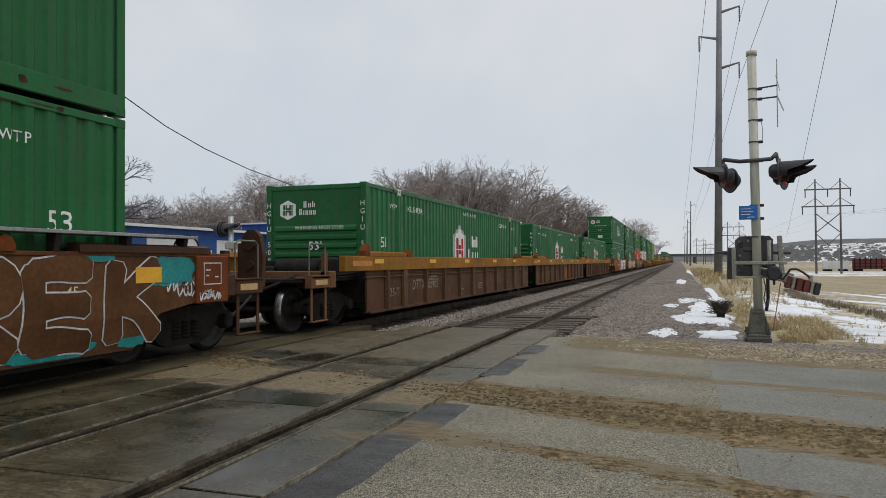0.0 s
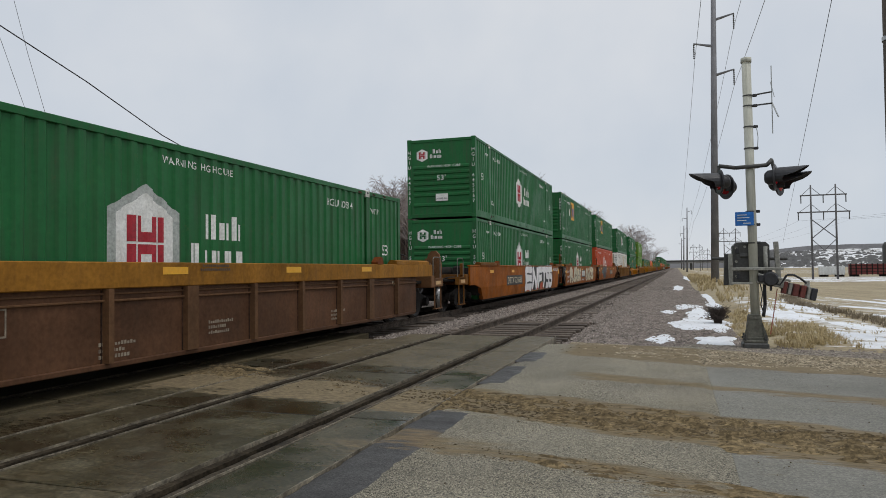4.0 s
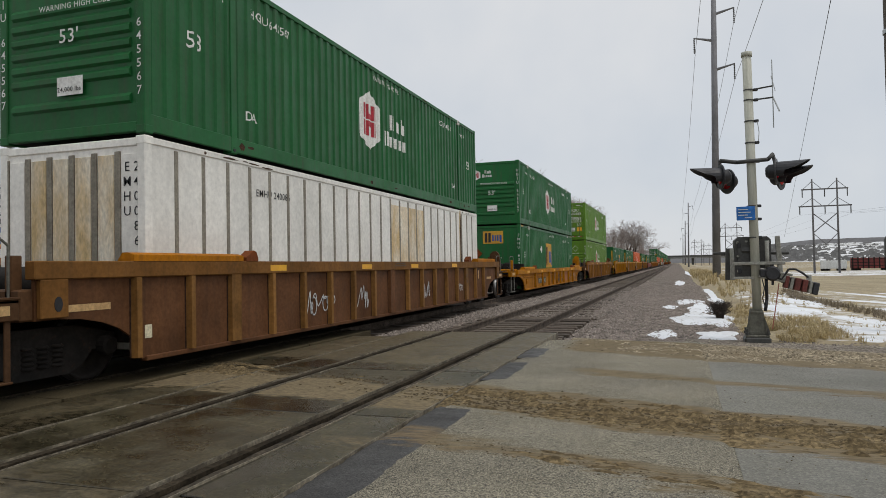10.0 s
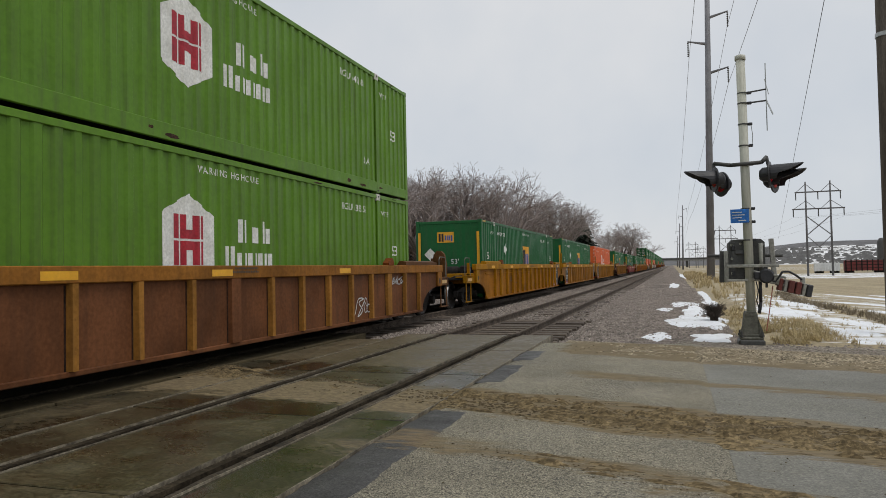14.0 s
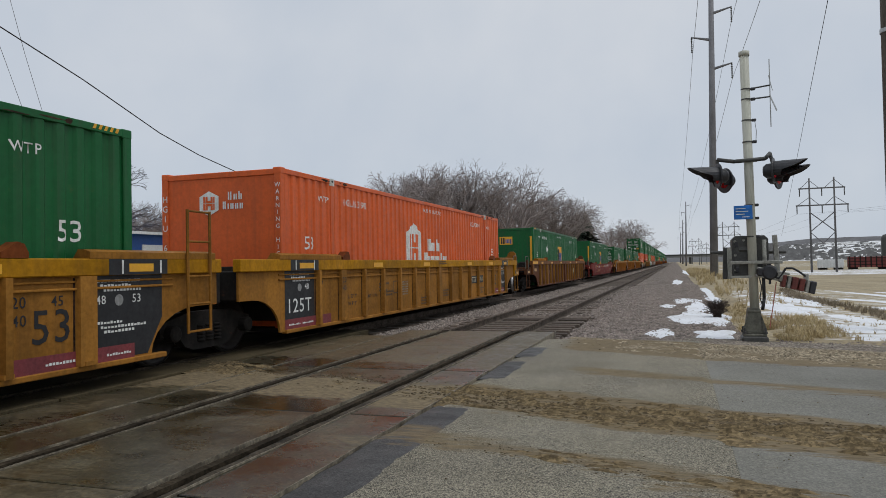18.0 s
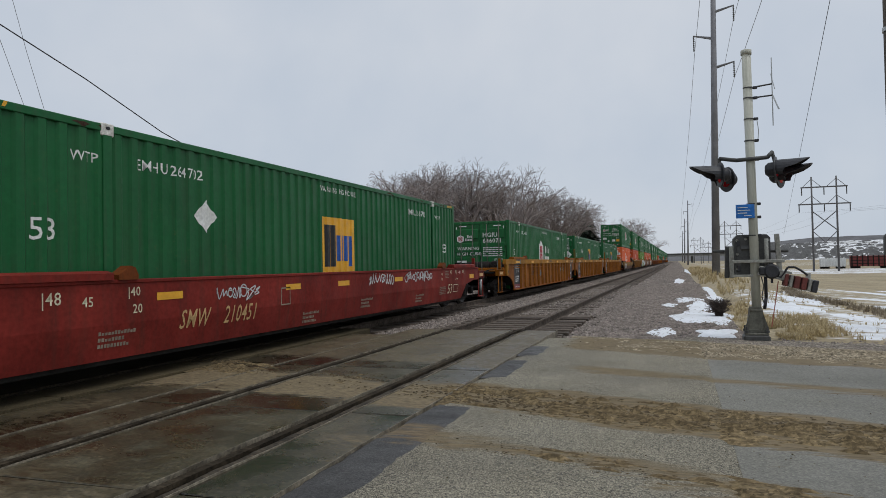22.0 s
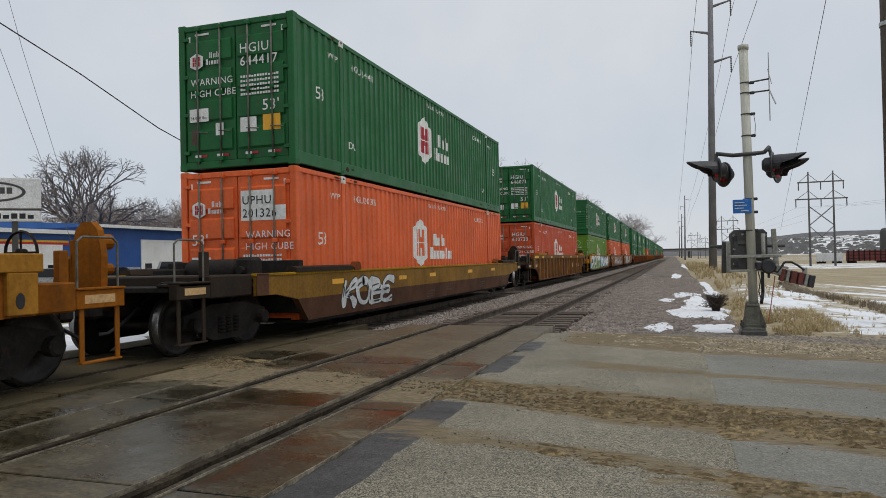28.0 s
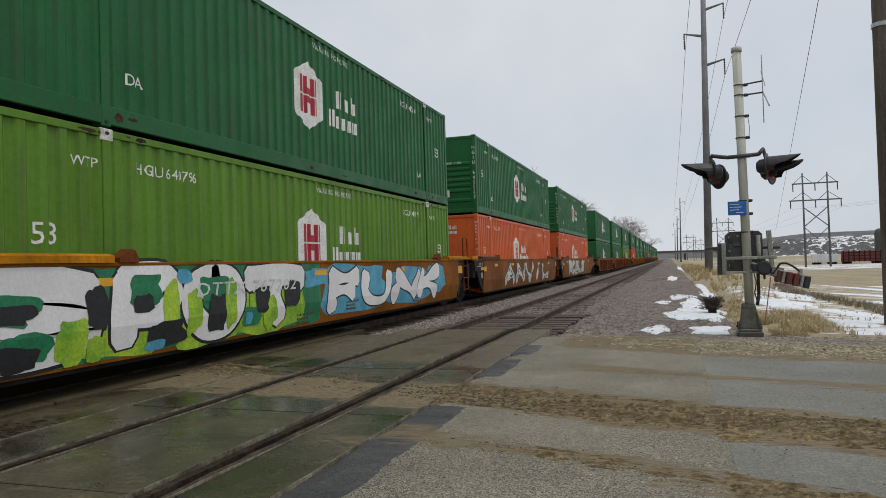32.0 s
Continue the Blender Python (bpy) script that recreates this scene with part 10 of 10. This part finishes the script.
# scattered bushes and roofs on the slope
rng = random.Random(77)
s = Shape()
for _ in range(900):
    az, t = -rng.uniform(5.0, 20), rng.random()
    d = 905 + 330 * t
    z = EYE_Z + 1250 * math.tan(radians(1.08)) * t - 1.5
    x, y = -d * math.sin(radians(az)), d * math.cos(radians(az))
    w, h = rng.uniform(2, 7), rng.uniform(1.2, 3.6)
    s.add([(x - w, y, z - 1), (x - w * 0.5, y, z + h * 0.8), (x + w * 0.2, y, z + h), (x + w, y, z - 1), (x, y + w, z + h * 0.7)], [(0, 1, 2, 3), (1, 4, 2), (0, 4, 1), (2, 4, 3)])
thing("far_bushes", s.mesh("far_bushes", surface("far grey brush", (0.24, 0.235, 0.225), (0.16, 0.155, 0.15), rough=1, scale=0.2, bump=0, vary=0), fix=False), "far bushes scattered over the snowy slope", "bushes", kind="stuff")
BRICKRED = surface("dull red wagon paint", (0.20, 0.035, 0.03), (0.13, 0.028, 0.025), rough=0.7, scale=0.5, grime=0.3)
for i, (az, el0, el1, w, mat, lab) in enumerate(((-12.9, -0.9, 0.05, 7.5, BRICKRED, "dull red freight wagon standing at the field's edge"), (-15.8, -0.9, 0.02, 8.5, BRICKRED, "dull red freight wagon standing at the field's edge"),
                                                 (-10.6, -0.85, -0.1, 5.0, WALLWHITE, "white trailer standing at the field's edge"), (-18.9, -0.9, 0.03, 8.5, BRICKRED, "dull red freight wagon standing at the field's edge"))):
    d = 175
    x, y = -d * math.sin(radians(az)), d * math.cos(radians(az))
    z0, z1 = EYE_Z + d * math.tan(radians(el0)), EYE_Z + d * math.tan(radians(el1))
    b = tagged(new("freight_wagon" if mat is BRICKRED else "trailer"), lab, "wagon", "wagons at the field's edge")
    b.location = (x, y, -1.25)
    b.rotation_euler = (0, 0, radians(-8))
    hgt = z1 + 1.25
    part("body", Shape().box(-w / 2, w / 2, -1.4, 1.4, 0.55, hgt, 0.05).mesh("body", mat), b)
    rb = Shape().box(-0.12, 0.12, -1.5, -1.38, 0.5, hgt + 0.15).mesh("rib", GRIMY if mat is BRICKRED else mat)
    for k in range(8):
        part("rib", rb, b, (-w / 2 + 0.3 + k * (w - 0.6) / 7, 0, 0))
    if mat is BRICKRED:
        for k in range(3):
            part("side_rail", Shape().box(-w / 2, w / 2, -1.46, -1.40, hgt * (0.4 + 0.25 * k) - 0.06, hgt * (0.4 + 0.25 * k) + 0.06).mesh("side_rail", GRIMY), b)
    for wx in (-w / 2 + 1, w / 2 - 1):
        part("truck", kept("ftruck", lambda: Shape().box(-0.9, 0.9, -0.9, 0.9, 0.0, 0.6, 0.1).mesh("truck", GRIMY)), b, (wx, 0, 0))
# stack behind the wagons
ch = tagged(new("silo"), "grey silo behind the wagons", "silo")
ch.location = (47.5, 190, -1.2)
part("tank", Shape().lathe([(0, 1.1), (7.0, 1.1), (7.8, 0.7), (8.0, 0)], 16, 2).mesh("tank", CASE, True), ch)
# road bridge over the railway far ahead
bz = EYE_Z + 520 * math.tan(radians(0.42))
br = tagged(new("road_bridge"), "grey road bridge crossing the railway far ahead", "bridge")
br.location = (0, 520, 0)
part("deck", Shape().box(-75, 40, 0, 9, bz - 1.3, bz).mesh("deck", surface("pale concrete", (0.30, 0.30, 0.29), rough=0.9)), br)
part("parapet", Shape().box(-75, 40, -0.2, 0, bz - 0.2, bz + 0.9).mesh("parapet", CASE), br)
for x in (-60, -38, -16, 10, 26):
    part("pier", kept("pier", lambda: Shape().box(-0.8, 0.8, 2, 7, -1, bz - 1.3).mesh("pier", CASE)), br, (x, 0, 0))


motions()
